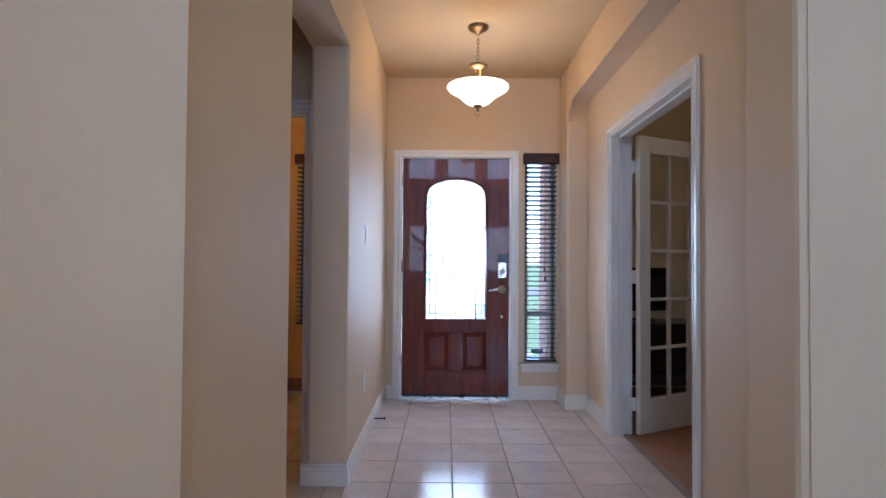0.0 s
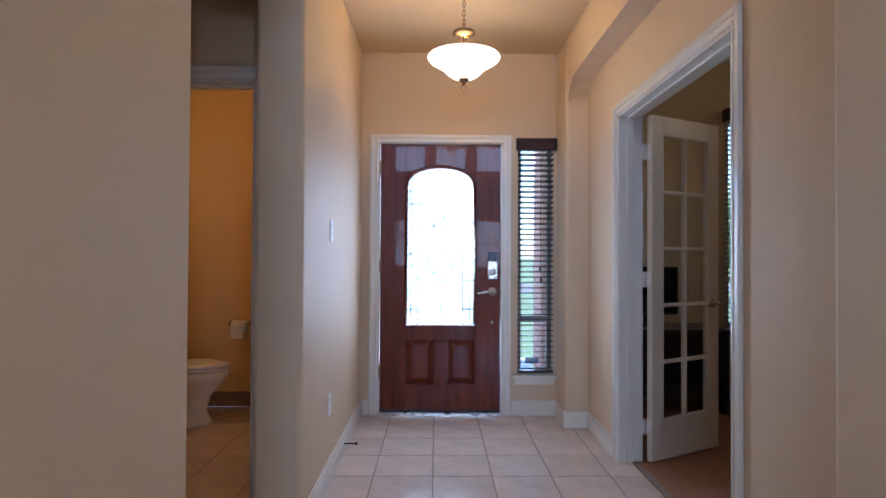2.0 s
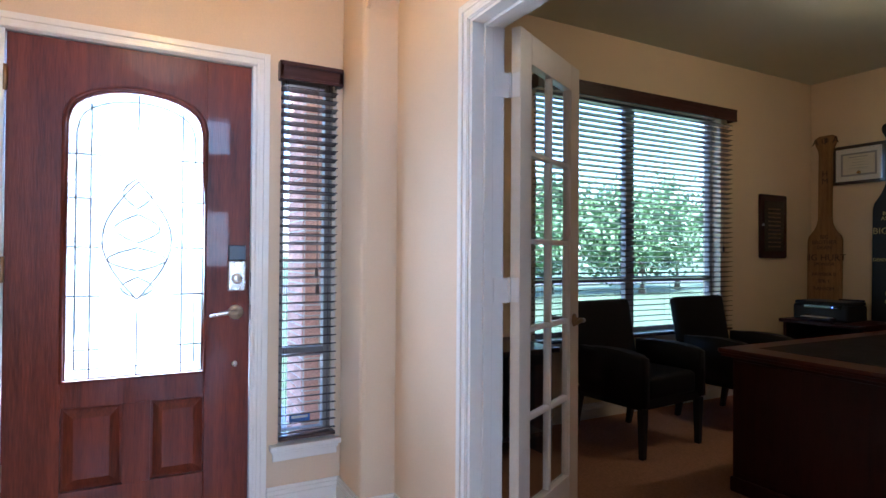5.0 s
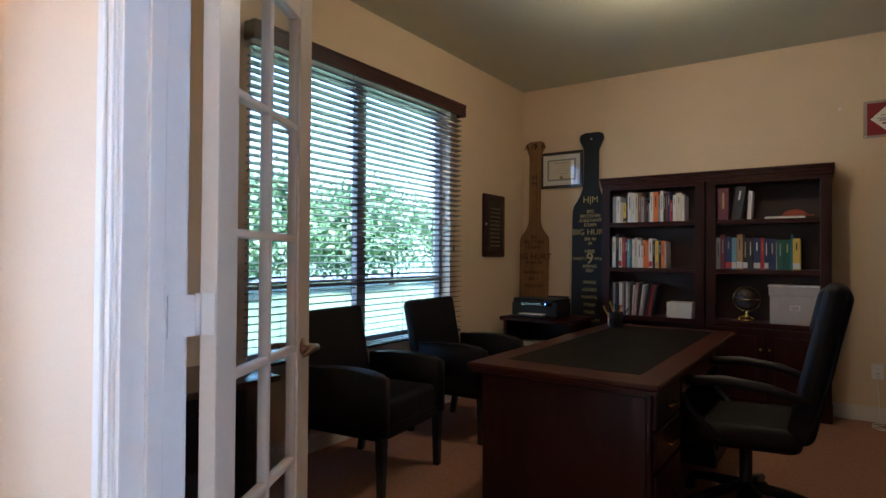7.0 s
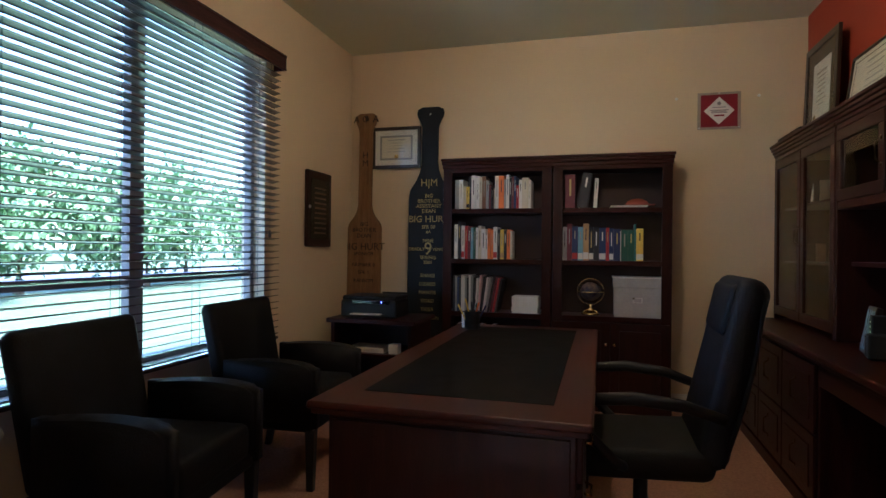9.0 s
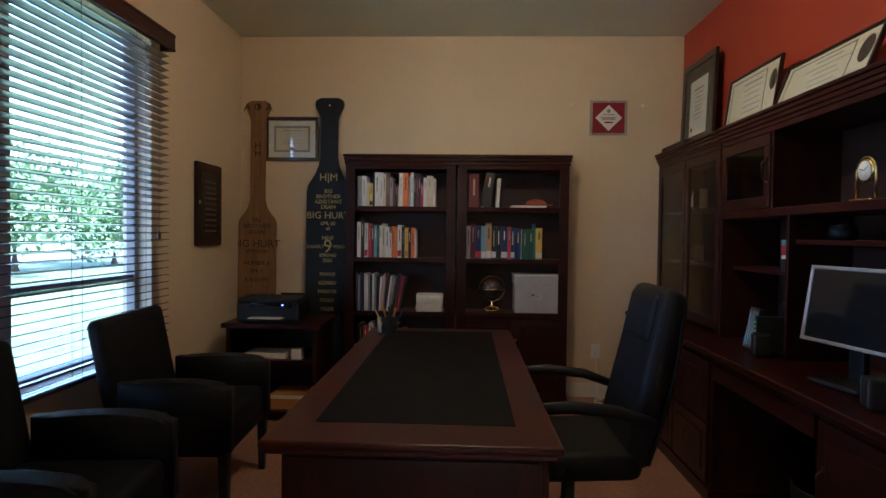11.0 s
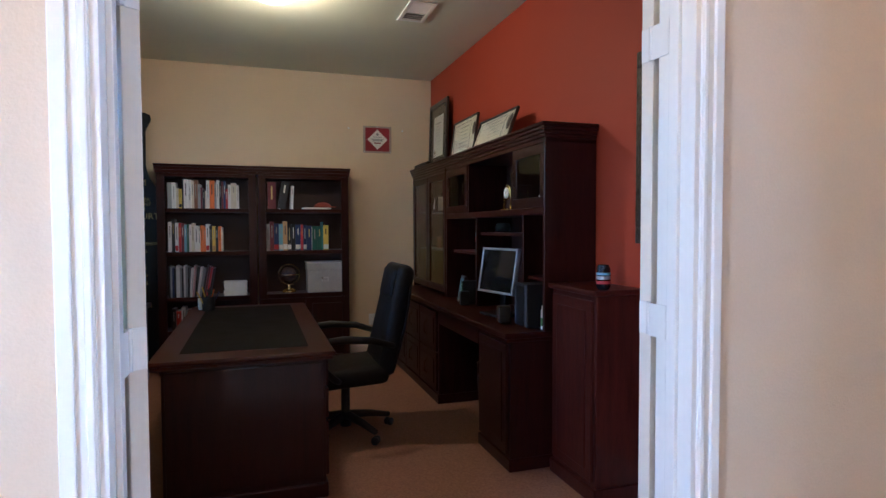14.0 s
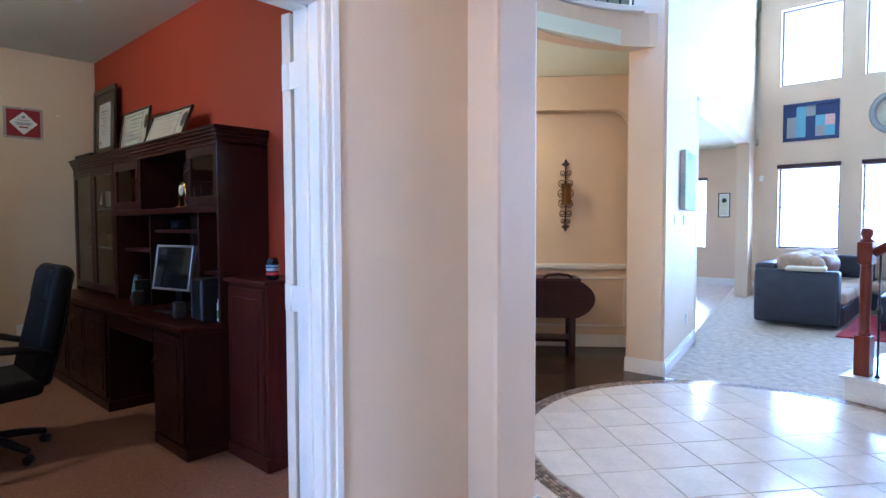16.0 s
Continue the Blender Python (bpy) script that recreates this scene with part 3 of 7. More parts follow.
def front_door():
    x0, x1, z0, z1, yf, yb = -0.412, 0.498, 0.025, 2.052, 4.748, 4.793
    d = tagged(new("front_door", None), "dark mahogany front door with arched leaded glass and two raised panels", "door")
    d.matrix_world = pose(0, 0, 0)
    gx0, gx1, gz0, gs, gt = -0.222, 0.308, 0.676, 1.73, 1.886
    bm = bmesh.new()
    box(bm, x0, gx0, yf, yb, z0, z1, 0.003)
    box(bm, gx1, x1, yf, yb, z0, z1, 0.003)
    part("stile", bm, MAHOG, d)
    bm = bmesh.new()
    arc = arch_outline(gx0, gx1, gz0, gs, gt)
    head = [p for p in arc[2:]]
    prism(bm, [(gx1, z1)] + head + [(gx0, z1)], yf + 0.0005, yb)
    part("top_rail", bm, MAHOG, d)
    bm = bmesh.new()
    box(bm, gx0, gx1, yf + 0.0005, yb, 0.57, gz0, 0.002)
    box(bm, gx0, gx1, yf + 0.0005, yb, z0, 0.235, 0.002)
    box(bm, -0.005, 0.10, yf + 0.0005, yb, 0.235, 0.57, 0.002)
    box(bm, gx0, gx1, yf + 0.02, yb - 0.01, 0.23, 0.575)
    part("lower_rail", bm, MAHOG, d)
    for px0, px1 in ((-0.212, -0.015), (0.11, 0.303)):
        bm = bmesh.new()
        # raised panel: flat field with sloping sides
        o = [(px0, 0.245), (px1, 0.245), (px1, 0.56), (px0, 0.56)]
        k = 0.035
        i_ = [(px0 + k, 0.245 + k), (px1 - k, 0.245 + k), (px1 - k, 0.56 - k), (px0 + k, 0.56 - k)]
        a = [bm.verts.new((x, yf + 0.018, z)) for x, z in o]
        b = [bm.verts.new((x, yf + 0.002, z)) for x, z in i_]
        bm.faces.new(b)
        for j in range(4):
            bm.faces.new((a[j], a[(j + 1) % 4], b[(j + 1) % 4], b[j]))
        part("raised_panel", bm, MAHOG, d)
    # moulding round the glass
    bm = bmesh.new()
    for off, yy, r in ((0.0, yf - 0.002, 0.010), (0.012, yf + 0.004, 0.007)):
        pts3 = [((x - 0.043) * (1 - off * 3) + 0.043, yy, (z - 1.25) * (1 - off * 1.4) + 1.25) for x, z in arc]
        tube(bm, pts3, r, 6, close=True)
    part("glass_moulding", bm, MAHOG, d, "dark moulding round the glass")
    bm = bmesh.new()
    prism(bm, arch_outline(gx0, gx1, gz0, gs, gt), yf + 0.016, yf + 0.024)
    g = part("leaded_glass", bm, LEADED, d, "bright textured leaded glass")
    g.visible_shadow = False
    # lead cames
    bm = bmesh.new()
    yl = yf + 0.013

    def came(p, r=0.0036):
        tube(bm, [(x, yl, z) for x, z in p], r, 5)
    ins = [(((x - 0.043) * 0.84 + 0.043), (z - 1.25) * 0.92 + 1.25) for x, z in arc]
    came(ins + [ins[0]])
    for x in (-0.128, 0.043, 0.214):
        came([(x, gz0), (x, 0.95 if abs(x - 0.043) < 0.01 else gs + 0.08)])
        came([(x, 1.60), (x, gt - 0.02 if abs(x - 0.043) < 0.01 else gs + 0.08)])
    for z in (0.80, 1.02, 1.22, 1.42, 1.60):
        came([(gx0, z), (-0.09, z)])
        came([(0.18, z), (gx1, z)])
    for k in (1, -1):
        for zc, w, h in ((1.45, 0.055, 0.13), (1.30, 0.085, 0.12), (1.17, 0.11, 0.10), (1.05, 0.06, 0.09)):
            came([(0.043 + k * w * math.sin(math.pi * i / 10), zc - h / 2 + h * i / 10) for i in range(11)], 0.0040)
        came([(0.043 + k * 0.13 * math.sin(math.pi * i / 12), 1.0 + 0.5 * i / 12) for i in range(13)], 0.0040)
    part("lead_cames", bm, mat("grey_lead_came", (0.30, 0.32, 0.32), 0.5, var=0.1), d, "fine leaded tracery")
    # lever handle, keypad lock, viewer
    bm = bmesh.new()
    lathe(bm, [(0.0, 0), (0.033, 0), (0.033, 0.006), (0.026, 0.012), (0.013, 0.018), (0.012, 0.05), (0.0, 0.052)], 20, pose(0.438, yf, 0.934, 90), cap=False)
    tube(bm, [(0.438, yf - 0.046, 0.934), (0.40, yf - 0.05, 0.936), (0.36, yf - 0.05, 0.930), (0.325, yf - 0.045, 0.922)], [0.012, 0.011, 0.009, 0.006], 8)
    part("lever_handle", bm, STEEL, d, "brushed nickel lever handle")
    kp = part("lock_plate", bx(0.402, 0.478, yf - 0.022, yf, 1.03, 1.165, bev=0.006), STEEL, d, "silver keypad lock plate")
    part("lock_cover", bx(0.404, 0.476, yf - 0.028, yf, 1.168, 1.235, bev=0.005), mat("slate_blue_plastic", (0.05, 0.075, 0.11), 0.35), d, "dark blue keypad cover")
    bm = bmesh.new()
    lathe(bm, [(0, 0), (0.025, 0), (0.024, 0.012), (0.012, 0.018), (0, 0.018)], 18, pose(0.44, yf - 0.022, 1.085, 90), cap=False)
    box(bm, 0.436, 0.444, yf - 0.046, yf - 0.03, 1.07, 1.10, 0.002)
    part("thumb_turn", bm, STEEL, kp)
    bm = bmesh.new()
    lathe(bm, [(0, 0), (0.014, 0), (0.012, 0.005), (0, 0.006)], 14, pose(0.435, yf, 0.70, 90), cap=False)
    part("bolt_cap", bm, STEEL, d, "small round metal cap")
    for z in (0.28, 1.08, 1.82):
        bm = bmesh.new()
        lathe(bm, [(0.008, 0), (0.008, 0.10)], 10, pose(-0.414, yf - 0.008, z))
        part("hinge", bm, BRONZE, d)
    part("door_sweep", bx(x0, x1, yf - 0.004, yf + 0.01, 0.022, 0.04), RUBBER, d, "black rubber sweep")
    # latch strike plates on the frame side
    for z in (0.93, 1.08):
        part("strike_plate", bx(0.5, 0.508, yf - 0.012, yf, z - 0.035, z + 0.035, bev=0.002), RUBBER, d)
    return d


front_door()


def blind(name, x0, x1, z0, z1, y, pitch, tilt, slat_w, label, vh=0.10, cords=3, face=-1):
    b = thing(name, pose(0, 0, 0), label, "window blind")
    bm = bmesh.new()
    box(bm, x0 - 0.012, x1 + 0.012, y - 0.055, y - 0.037, z1 - vh, z1, 0.004)
    box(bm, x0 - 0.012, x1 + 0.012, y - 0.06, y - 0.037, z1 - 0.02, z1, 0.004)
    box(bm, x0 - 0.012, x1 + 0.012, y - 0.058, y - 0.037, z1 - vh, z1 - vh + 0.012, 0.003)
    for xx in (x0 - 0.012, x1 - 0.006):
        box(bm, xx, xx + 0.018, y - 0.055, y + 0.03, z1 - vh, z1, 0.002)
    part("valance", bm, VALW, b, "dark walnut valance")
    part("head_rail", bx(x0, x1, y - 0.03, y + 0.03, z1 - 0.06, z1 - 0.01, bev=0.003), BLINDW, b)
    n = int((z1 - vh * 0.6 - z0 - 0.03) / pitch)
    me = None
    for i in range(n):
        z = z0 + 0.035 + i * pitch
        if me is None:
            bm = bmesh.new()
            c = [(-slat_w / 2, 0.0), (-slat_w / 4, 0.0022), (slat_w / 4, 0.0022), (slat_w / 2, 0.0)]
            o = c + [(p, q - 0.004) for p, q in reversed(c)]
            a = [bm.verts.new((x0 + 0.004, p, q)) for p, q in o]
            e = [bm.verts.new((x1 - 0.004, p, q)) for p, q in o]
            bm.faces.new(a), bm.faces.new(e[::-1])
            for k in range(len(o)):
                bm.faces.new((a[k], e[k], e[(k + 1) % len(o)], a[(k + 1) % len(o)]))
            me = mesh_of("slat", bm, BLINDW)
        s = new("slat", me)
        s.parent = b
        s.matrix_local = pose(0, y, z, tilt, 0, 0)
    part("bottom_rail", bx(x0 + 0.003, x1 - 0.003, y - 0.026, y + 0.026, z0, z0 + 0.018, bev=0.005), BLINDW, b)
    for k in range(cords):
        xx = x0 + (x1 - x0) * (0.12 + 0.76 * k / max(1, cords - 1))
        for yy in (y - slat_w / 2, y + slat_w / 2):
            part("ladder_cord", tube(bmesh.new(), [(xx, yy, z0 + 0.02), (xx, yy, z1 - 0.05)], 0.0012, 5), RUBBER, b)
    return b


side_blind = blind("side_window_blind", 0.627, 0.905, 0.325, 2.095, 4.745, 0.0405, -11, 0.05, "dark walnut slatted blind on the narrow side window", 0.085, 2)
office_blind = blind("office_window_blind", 2.45, 4.53, 0.585, 2.455, 5.20, 0.0415, -11, 0.05, "wide dark walnut slatted blind on the office window", 0.10, 4)
for xx, zz, bl in ((0.795, 1.12, side_blind), (0.80, 1.04, side_blind), (4.38, 1.28, office_blind)):
    bm = bmesh.new()
    yy = 4.70 if bl is side_blind else 5.155
    tube(bm, [(xx, yy, zz), (xx, yy, 2.0 if bl is side_blind else 2.36)], 0.0012, 5)
    lathe(bm, [(0.003, 0.045), (0.008, 0.035), (0.010, 0.0), (0.004, -0.003)], 10, pose(xx, yy, zz - 0.03))
    part("cord_tassel", bm, BLINDW, bl, "dark wooden cord tassel")


# frames against bright glass look dark; that shade is put into this colour
FRAME_BACKLIT = mat("backlit_window_frame", (0.27, 0.235, 0.21), 0.5, var=0.05, scale=6)


def window(name, x0, x1, z0, z1, y0, y1, mull, rail, label):
    w = tagged(new(name), label, "window", kind="structure")
    bm = bmesh.new()
    t = 0.035
    box(bm, x0, x0 + t, y0, y1, z0, z1, 0.003), box(bm, x1 - t, x1, y0, y1, z0, z1, 0.003)
    box(bm, x0 + t, x1 - t, y0, y1, z0, z0 + t, 0.003), box(bm, x0 + t, x1 - t, y0, y1, z1 - t, z1, 0.003)
    for m_ in mull:
        box(bm, m_ - 0.045, m_ + 0.045, y0, y1, z0 + t, z1 - t, 0.003)
    for r in rail:
        box(bm, x0 + t, x1 - t, y0 + 0.005, y1 - 0.005, r - 0.022, r + 0.022, 0.003)
    part("window_frame", bm, FRAME_BACKLIT, w)
    g = part("pane", bx(x0 + t, x1 - t, (y0 + y1) / 2 - 0.002, (y0 + y1) / 2 + 0.002, z0 + t, z1 - t), GLASS, w)
    g.visible_shadow = False
    return w


window("window_1", 0.63, 0.90, 0.31, 2.06, 4.82, 4.87, [], [0.72], "narrow white side window beside the front door")
window("window_2", WX0, WX1, WZ0, WZ1, 5.33, 5.38, [3.485], [1.02], "wide double-hung office window")
bm = bmesh.new()
box(bm, 0.59, 0.925, 4.695, 4.76, 0.287, 0.312, 0.005)
box(bm, 0.605, 0.91, 4.722, 4.74, 0.235, 0.287, 0.004)
box(bm, 0.60, 0.915, 4.712, 4.74, 0.27, 0.287, 0.004)
setting("window_sill", bm, TRIM, "cream moulded side window sill", "window sill")
st = solo("security_sticker", bx(0.70, 0.80, 4.812, 4.8145, 0.38, 0.42), mat("blue_sticker", (0.10, 0.22, 0.55), 0.4), "blue and white security sticker on the side window glass", "sticker")
part("white_bar", bx(0.71, 0.79, 4.8105, 4.812, 0.40, 0.412), PAPER, st)


def french_door(name, hx, hy, ang, flip, label):
    """Ten-light leaf 0.61 m wide; local x runs from the hinge edge, y is its thickness."""
    d = tagged(new(name), label, "door")
    d.matrix_world = pose(hx, hy, 0.012, 0, 0, ang)
    W, Hh, T = 0.605, 2.025, 0.039
    y0, y1 = (0, T) if not flip else (-T, 0)
    sx, tr, br, mu = 0.10, 0.115, 0.235, 0.022
    bm = bmesh.new()
    box(bm, 0.003, sx, y0, y1, 0, Hh, 0.003)
    box(bm, W - sx, W, y0, y1, 0, Hh, 0.003)
    part("stile", bm, DOORW, d)
    bm = bmesh.new()
    box(bm, sx, W - sx, y0 + 0.0004, y1 - 0.0004, 0, br, 0.003)
    box(bm, sx, W - sx, y0 + 0.0004, y1 - 0.0004, Hh - tr, Hh, 0.003)
    part("rail", bm, DOORW, d)
    gw, gh = W - 2 * sx, Hh - tr - br
    bm = bmesh.new()
    box(bm, W / 2 - mu / 2, W / 2 + mu / 2, y0 + 0.004, y1 - 0.004, br, Hh - tr, 0.006)
    for i in range(1, 5):
        z = br + gh * i / 5
        box(bm, sx, W - sx, y0 + 0.005, y1 - 0.005, z - mu / 2, z + mu / 2, 0.006)
    for xx in (sx, W - sx - 0.01):
        box(bm, xx, xx + 0.01, y0 + 0.006, y1 - 0.006, br, Hh - tr, 0.004)
    part("muntin", bm, DOORW, d)
    for c in range(2):
        for r in range(5):
            xa = sx + c * (gw / 2) + mu / 2
            za = br + r * gh / 5 + mu / 2
            g = part("pane", bx(xa - 0.004, xa + gw / 2 - mu + 0.004, (y0 + y1) / 2 - 0.002, (y0 + y1) / 2 + 0.002, za - 0.004, za + gh / 5 - mu + 0.004), GLASS, d)
            g.visible_shadow = False
    bm = bmesh.new()
    for s, yy in ((-1, y0), (1, y1)):
        lathe(bm, [(0, 0), (0.027, 0), (0.027, 0.005), (0.011, 0.012), (0.010, 0.045), (0, 0.047)], 16, pose(W - 0.058, yy, 0.905, 90 if s < 0 else -90), cap=False)
        tube(bm, [(W - 0.058, yy + s * 0.044, 0.905), (W - 0.095, yy + s * 0.048, 0.909), (W - 0.13, yy + s * 0.048, 0.903), (W - 0.165, yy + s * 0.04, 0.893)], [0.011, 0.010, 0.008, 0.005], 8)
    part("lever_handle", bm, BRONZE, d, "antique bronze lever handle")
    for z in (0.20, 1.06, 1.81):
        bm = bmesh.new()
        lathe(bm, [(0.007, 0), (0.007, 0.09)], 10, pose(-0.004, y0 if not flip else y1, z - 0.045))
        box(bm, -0.001, 0.0022, min(y0, y1) + 0.002, max(y0, y1) - 0.003, z - 0.045, z + 0.045, 0.0005, seg=1)
        part("hinge", bm, TRIM, d, "painted butt hinge")
    return d


french_door("french_door", 1.250, 3.752, 28.5, True, "open cream ten-light french door with bronze lever")
french_door("french_door", 1.252, 2.462, -78.0, False, "cream french door folded back into the office")
bm = bmesh.new()
for yy, zz in ((3.751, 0.21), (3.751, 1.07), (3.751, 1.82), (2.468, 0.21), (2.468, 1.07), (2.468, 1.82)):
    box(bm, 1.178, 1.246, yy - 0.0015, yy + 0.0015, zz - 0.045, zz + 0.045)
setting("hinge_leaves", bm, TRIM, "painted hinge leaves on the office door jamb", "hinge")


def front_hall_lamp():
    t = thing("pendant_lamp", pose(0.165, 3.66, HC), "lit frosted glass bowl pendant lamp on a bronze chain", "pendant lamp")
    bm = bmesh.new()
    lathe(bm, [(0.0, 0), (0.068, 0), (0.07, -0.012), (0.055, -0.03), (0.02, -0.042), (0.012, -0.06), (0, -0.06)], 28, cap=False)
    part("canopy", bm, BRONZE, t, "bronze ceiling canopy")
    bm = bmesh.new()
    for i in range(7):
        z = -0.065 - i * 0.026
        pts = [(0.009 * math.cos(2 * math.pi * k / 10) if i % 2 else 0, 0 if i % 2 else 0.009 * math.cos(2 * math.pi * k / 10), z - 0.013 + 0.018 * math.sin(2 * math.pi * k / 10)) for k in range(10)]
        tube(bm, pts, 0.0022, 5, close=True)
    part("chain", bm, BRONZE, t)
    bm = bmesh.new()
    lathe(bm, [(0, -0.245), (0.02, -0.245), (0.06, -0.262), (0.066, -0.275), (0.03, -0.285), (0.012, -0.29), (0, -0.29)], 24, cap=False)
    for k in range(3):
        a = 2 * math.pi * k / 3 + 0.4
        tube(bm, [(0.022 * math.cos(a), 0.022 * math.sin(a), -0.28), (0.030 * math.cos(a), 0.030 * math.sin(a), -0.532)], 0.004, 6)
    part("stem_cap", bm, BRONZE, t, "bronze cap and rods")
    bm = bmesh.new()
    prof = [(0.207, -0.408), (0.208, -0.416), (0.198, -0.430), (0.172, -0.447), (0.142, -0.463), (0.118, -0.482), (0.096, -0.506), (0.068, -0.526), (0.035, -0.535), (0.012, -0.537)]
    lathe(bm, prof + [(r - 0.004 if r > 0.02 else r, z + 0.004) for r, z in reversed(prof)], 40, cap=False)
    part("glass_bowl", bm, BOWL, t, "glowing frosted glass bowl", True)
    bm = bmesh.new()
    lathe(bm, [(0, -0.53), (0.03, -0.533), (0.028, -0.545), (0.010, -0.555), (0.008, -0.57), (0, -0.572)], 18, cap=False)
    tube(bm, [(0.016 * math.cos(2 * math.pi * k / 14), 0, -0.588 + 0.016 * math.sin(2 * math.pi * k / 14)) for k in range(14)], 0.0025, 6, close=True)
    part("finial", bm, BRONZE, t, "bronze finial ring")


front_hall_lamp()


def office_lamp():
    t = thing("ceiling_lamp", pose(3.78, 3.37, OC), "flush glass dome ceiling lamp, lit", "ceiling lamp")
    bm = bmesh.new()
    lathe(bm, [(0, 0), (0.17, 0), (0.175, -0.02), (0.16, -0.035), (0, -0.035)], 32, cap=False)
    part("base_ring", bm, BRONZE, t)
    bm = bmesh.new()
    lathe(bm, [(0.158, -0.034), (0.15, -0.06), (0.12, -0.09), (0.07, -0.11), (0.0, -0.117)], 32, cap=False)
    part("dome", bm, DOME, t, "glowing frosted dome", True)


office_lamp()


def switch_plate(name, m, label, kind):
    t = thing(name, m, label, kind)
    part("plate", bx(-0.036, 0.036, -0.006, 0, -0.058, 0.058, bev=0.003), WHITEP, t)
    if kind == "outlet":
        for z in (-0.021, 0.021):
            s = part("socket", bx(-0.016, 0.016, -0.008, -0.005, z - 0.014, z + 0.014, bev=0.002), WHITEP, t)
            for xx in (-0.006, 0.006):
                part("slot", bx(xx - 0.001, xx + 0.001, -0.0085, -0.0075, z - 0.005, z + 0.005), RUBBER, s)
    else:
        part("rocker", bx(-0.016, 0.016, -0.009, -0.005, -0.033, 0.033, bev=0.002), WHITEP, t)
    return t


switch_plate("light_switch", pose(-0.555, 3.49, 1.335, 0, 0, 90), "white rocker light switch on the hall wall", "light switch")
switch_plate("outlet", pose(-0.555, 3.47, 0.407, 0, 0, 90), "white wall outlet low on the hall wall", "outlet")
switch_plate("outlet", pose(5.81, 2.36, 0.375, 0, 0, -90), "white wall outlet behind the office chair", "outlet")
bm = bmesh.new()
box(bm, 5.775, 5.802, 2.348, 2.372, 0.34, 0.368, 0.004)
cord = [(5.785, 2.36, 0.345), (5.765, 2.355, 0.20), (5.755, 2.35, 0.04), (5.72, 2.33, 0.009)]
cord += [(5.62 + 0.09 * math.cos(0.55 * i), 2.33 + 0.07 * math.sin(0.55 * i), 0.009 + 0.0012 * i) for i in range(16)] + [(5.55, 2.29, 0.009), (5.48, 2.26, 0.009)]
tube(bm, cord, 0.0035, 6)
solo("power_cord", bm, WHITEP, "white power cord coiled on the carpet below an outlet", "power cord", smooth=True)
bm = bmesh.new()
tube(bm, [(0, 0, 0), (0.07, 0, 0.0)], 0.005, 8)
lathe(bm, [(0.009, 0), (0.009, 0.012)], 10, pose(0.068, 0, 0, 0, 90, 0))
solo("door_stop", bm, RUBBER, "small dark door stop on the baseboard", "door stop", pose(-0.54, 3.90, 0.06))


# ---- office furniture ----
def bookcase(y0, y1, doors, label):
    xf, xb, H = 5.54, 5.802, 1.90
    t = thing("bookcase", pose(xf, (y0 + y1) / 2, 0.004), label, "bookcase", "pair of office bookcases")
    w = (y1 - y0) / 2
    D = xb - xf
    for s in (-1, 1):
        lo, hi = sorted((s * w, s * (w - 0.03)))
        part("side_panel", bx(0.004, D, lo, hi, 0, H - 0.1, bev=0.002), CHERRY_Z, t)
        lo, hi = sorted((s * w, s * (w - 0.07)))
        part("face_stile", bx(0, 0.02, lo, hi, 0, H - 0.1, bev=0.002), CHERRY_Z, t)
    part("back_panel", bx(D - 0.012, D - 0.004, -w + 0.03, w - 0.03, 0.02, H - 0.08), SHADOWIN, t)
    bm = bmesh.new()
    box(bm, 0.0, D, -w, w, H - 0.115, H - 0.085, 0.003)
    box(bm, -0.010, D, -w - 0.008, w + 0.008, H - 0.085, H - 0.055, 0.006)
    box(bm, -0.016, D, -w - 0.014, w + 0.014, H - 0.055, H - 0.025, 0.008)
    box(bm, -0.024, D, -w - 0.02, w + 0.02, H - 0.025, H - 0.004, 0.006)
    part("crown", bm, CHERRY, t, "moulded dark cherry crown")
    for z in (1.502, 1.11, 0.698):
        part("shelf", bx(0.004, D - 0.012, -w + 0.03, w - 0.03, z - 0.036, z, bev=0.003), CHERRY, t)
    part("plinth", bx(-0.008, D, -w - 0.006, w + 0.006, 0, 0.09, bev=0.006), CHERRY, t)
    if doors:
        for s in (-1, 1):
            lo, hi = sorted((s * 0.004, s * (w - 0.01)))
            d = part("door", bx(-0.016, 0.002, lo, hi, 0.10, 0.655, bev=0.003), CHERRY_Z, t)
            part("raised_panel", bx(-0.022, -0.014, lo + 0.06, hi - 0.06, 0.16, 0.60, bev=0.008), CHERRY_Z, d)
            bm = bmesh.new()
            lathe(bm, [(0, 0), (0.006, 0), (0.006, 0.012), (0.013, 0.018), (0.010, 0.026), (0, 0.027)], 12, pose(-0.014, s * 0.03, 0.50, 0, -90, 0), cap=False)
            part("knob", bm, BRASS, d)
    else:
        part("shelf", bx(0.004, D - 0.012, -w + 0.03, w - 0.03, 0.36, 0.396, bev=0.003), CHERRY, t)
        part("bottom_shelf", bx(0.004, D - 0.012, -w + 0.03, w - 0.03, 0.07, 0.10), CHERRY, t)
    return t


bookcase(3.490, 4.333, False, "tall dark cherry bookcase with open shelves of books")
bookcase(2.636, 3.476, True, "tall dark cherry bookcase with closed doors below")

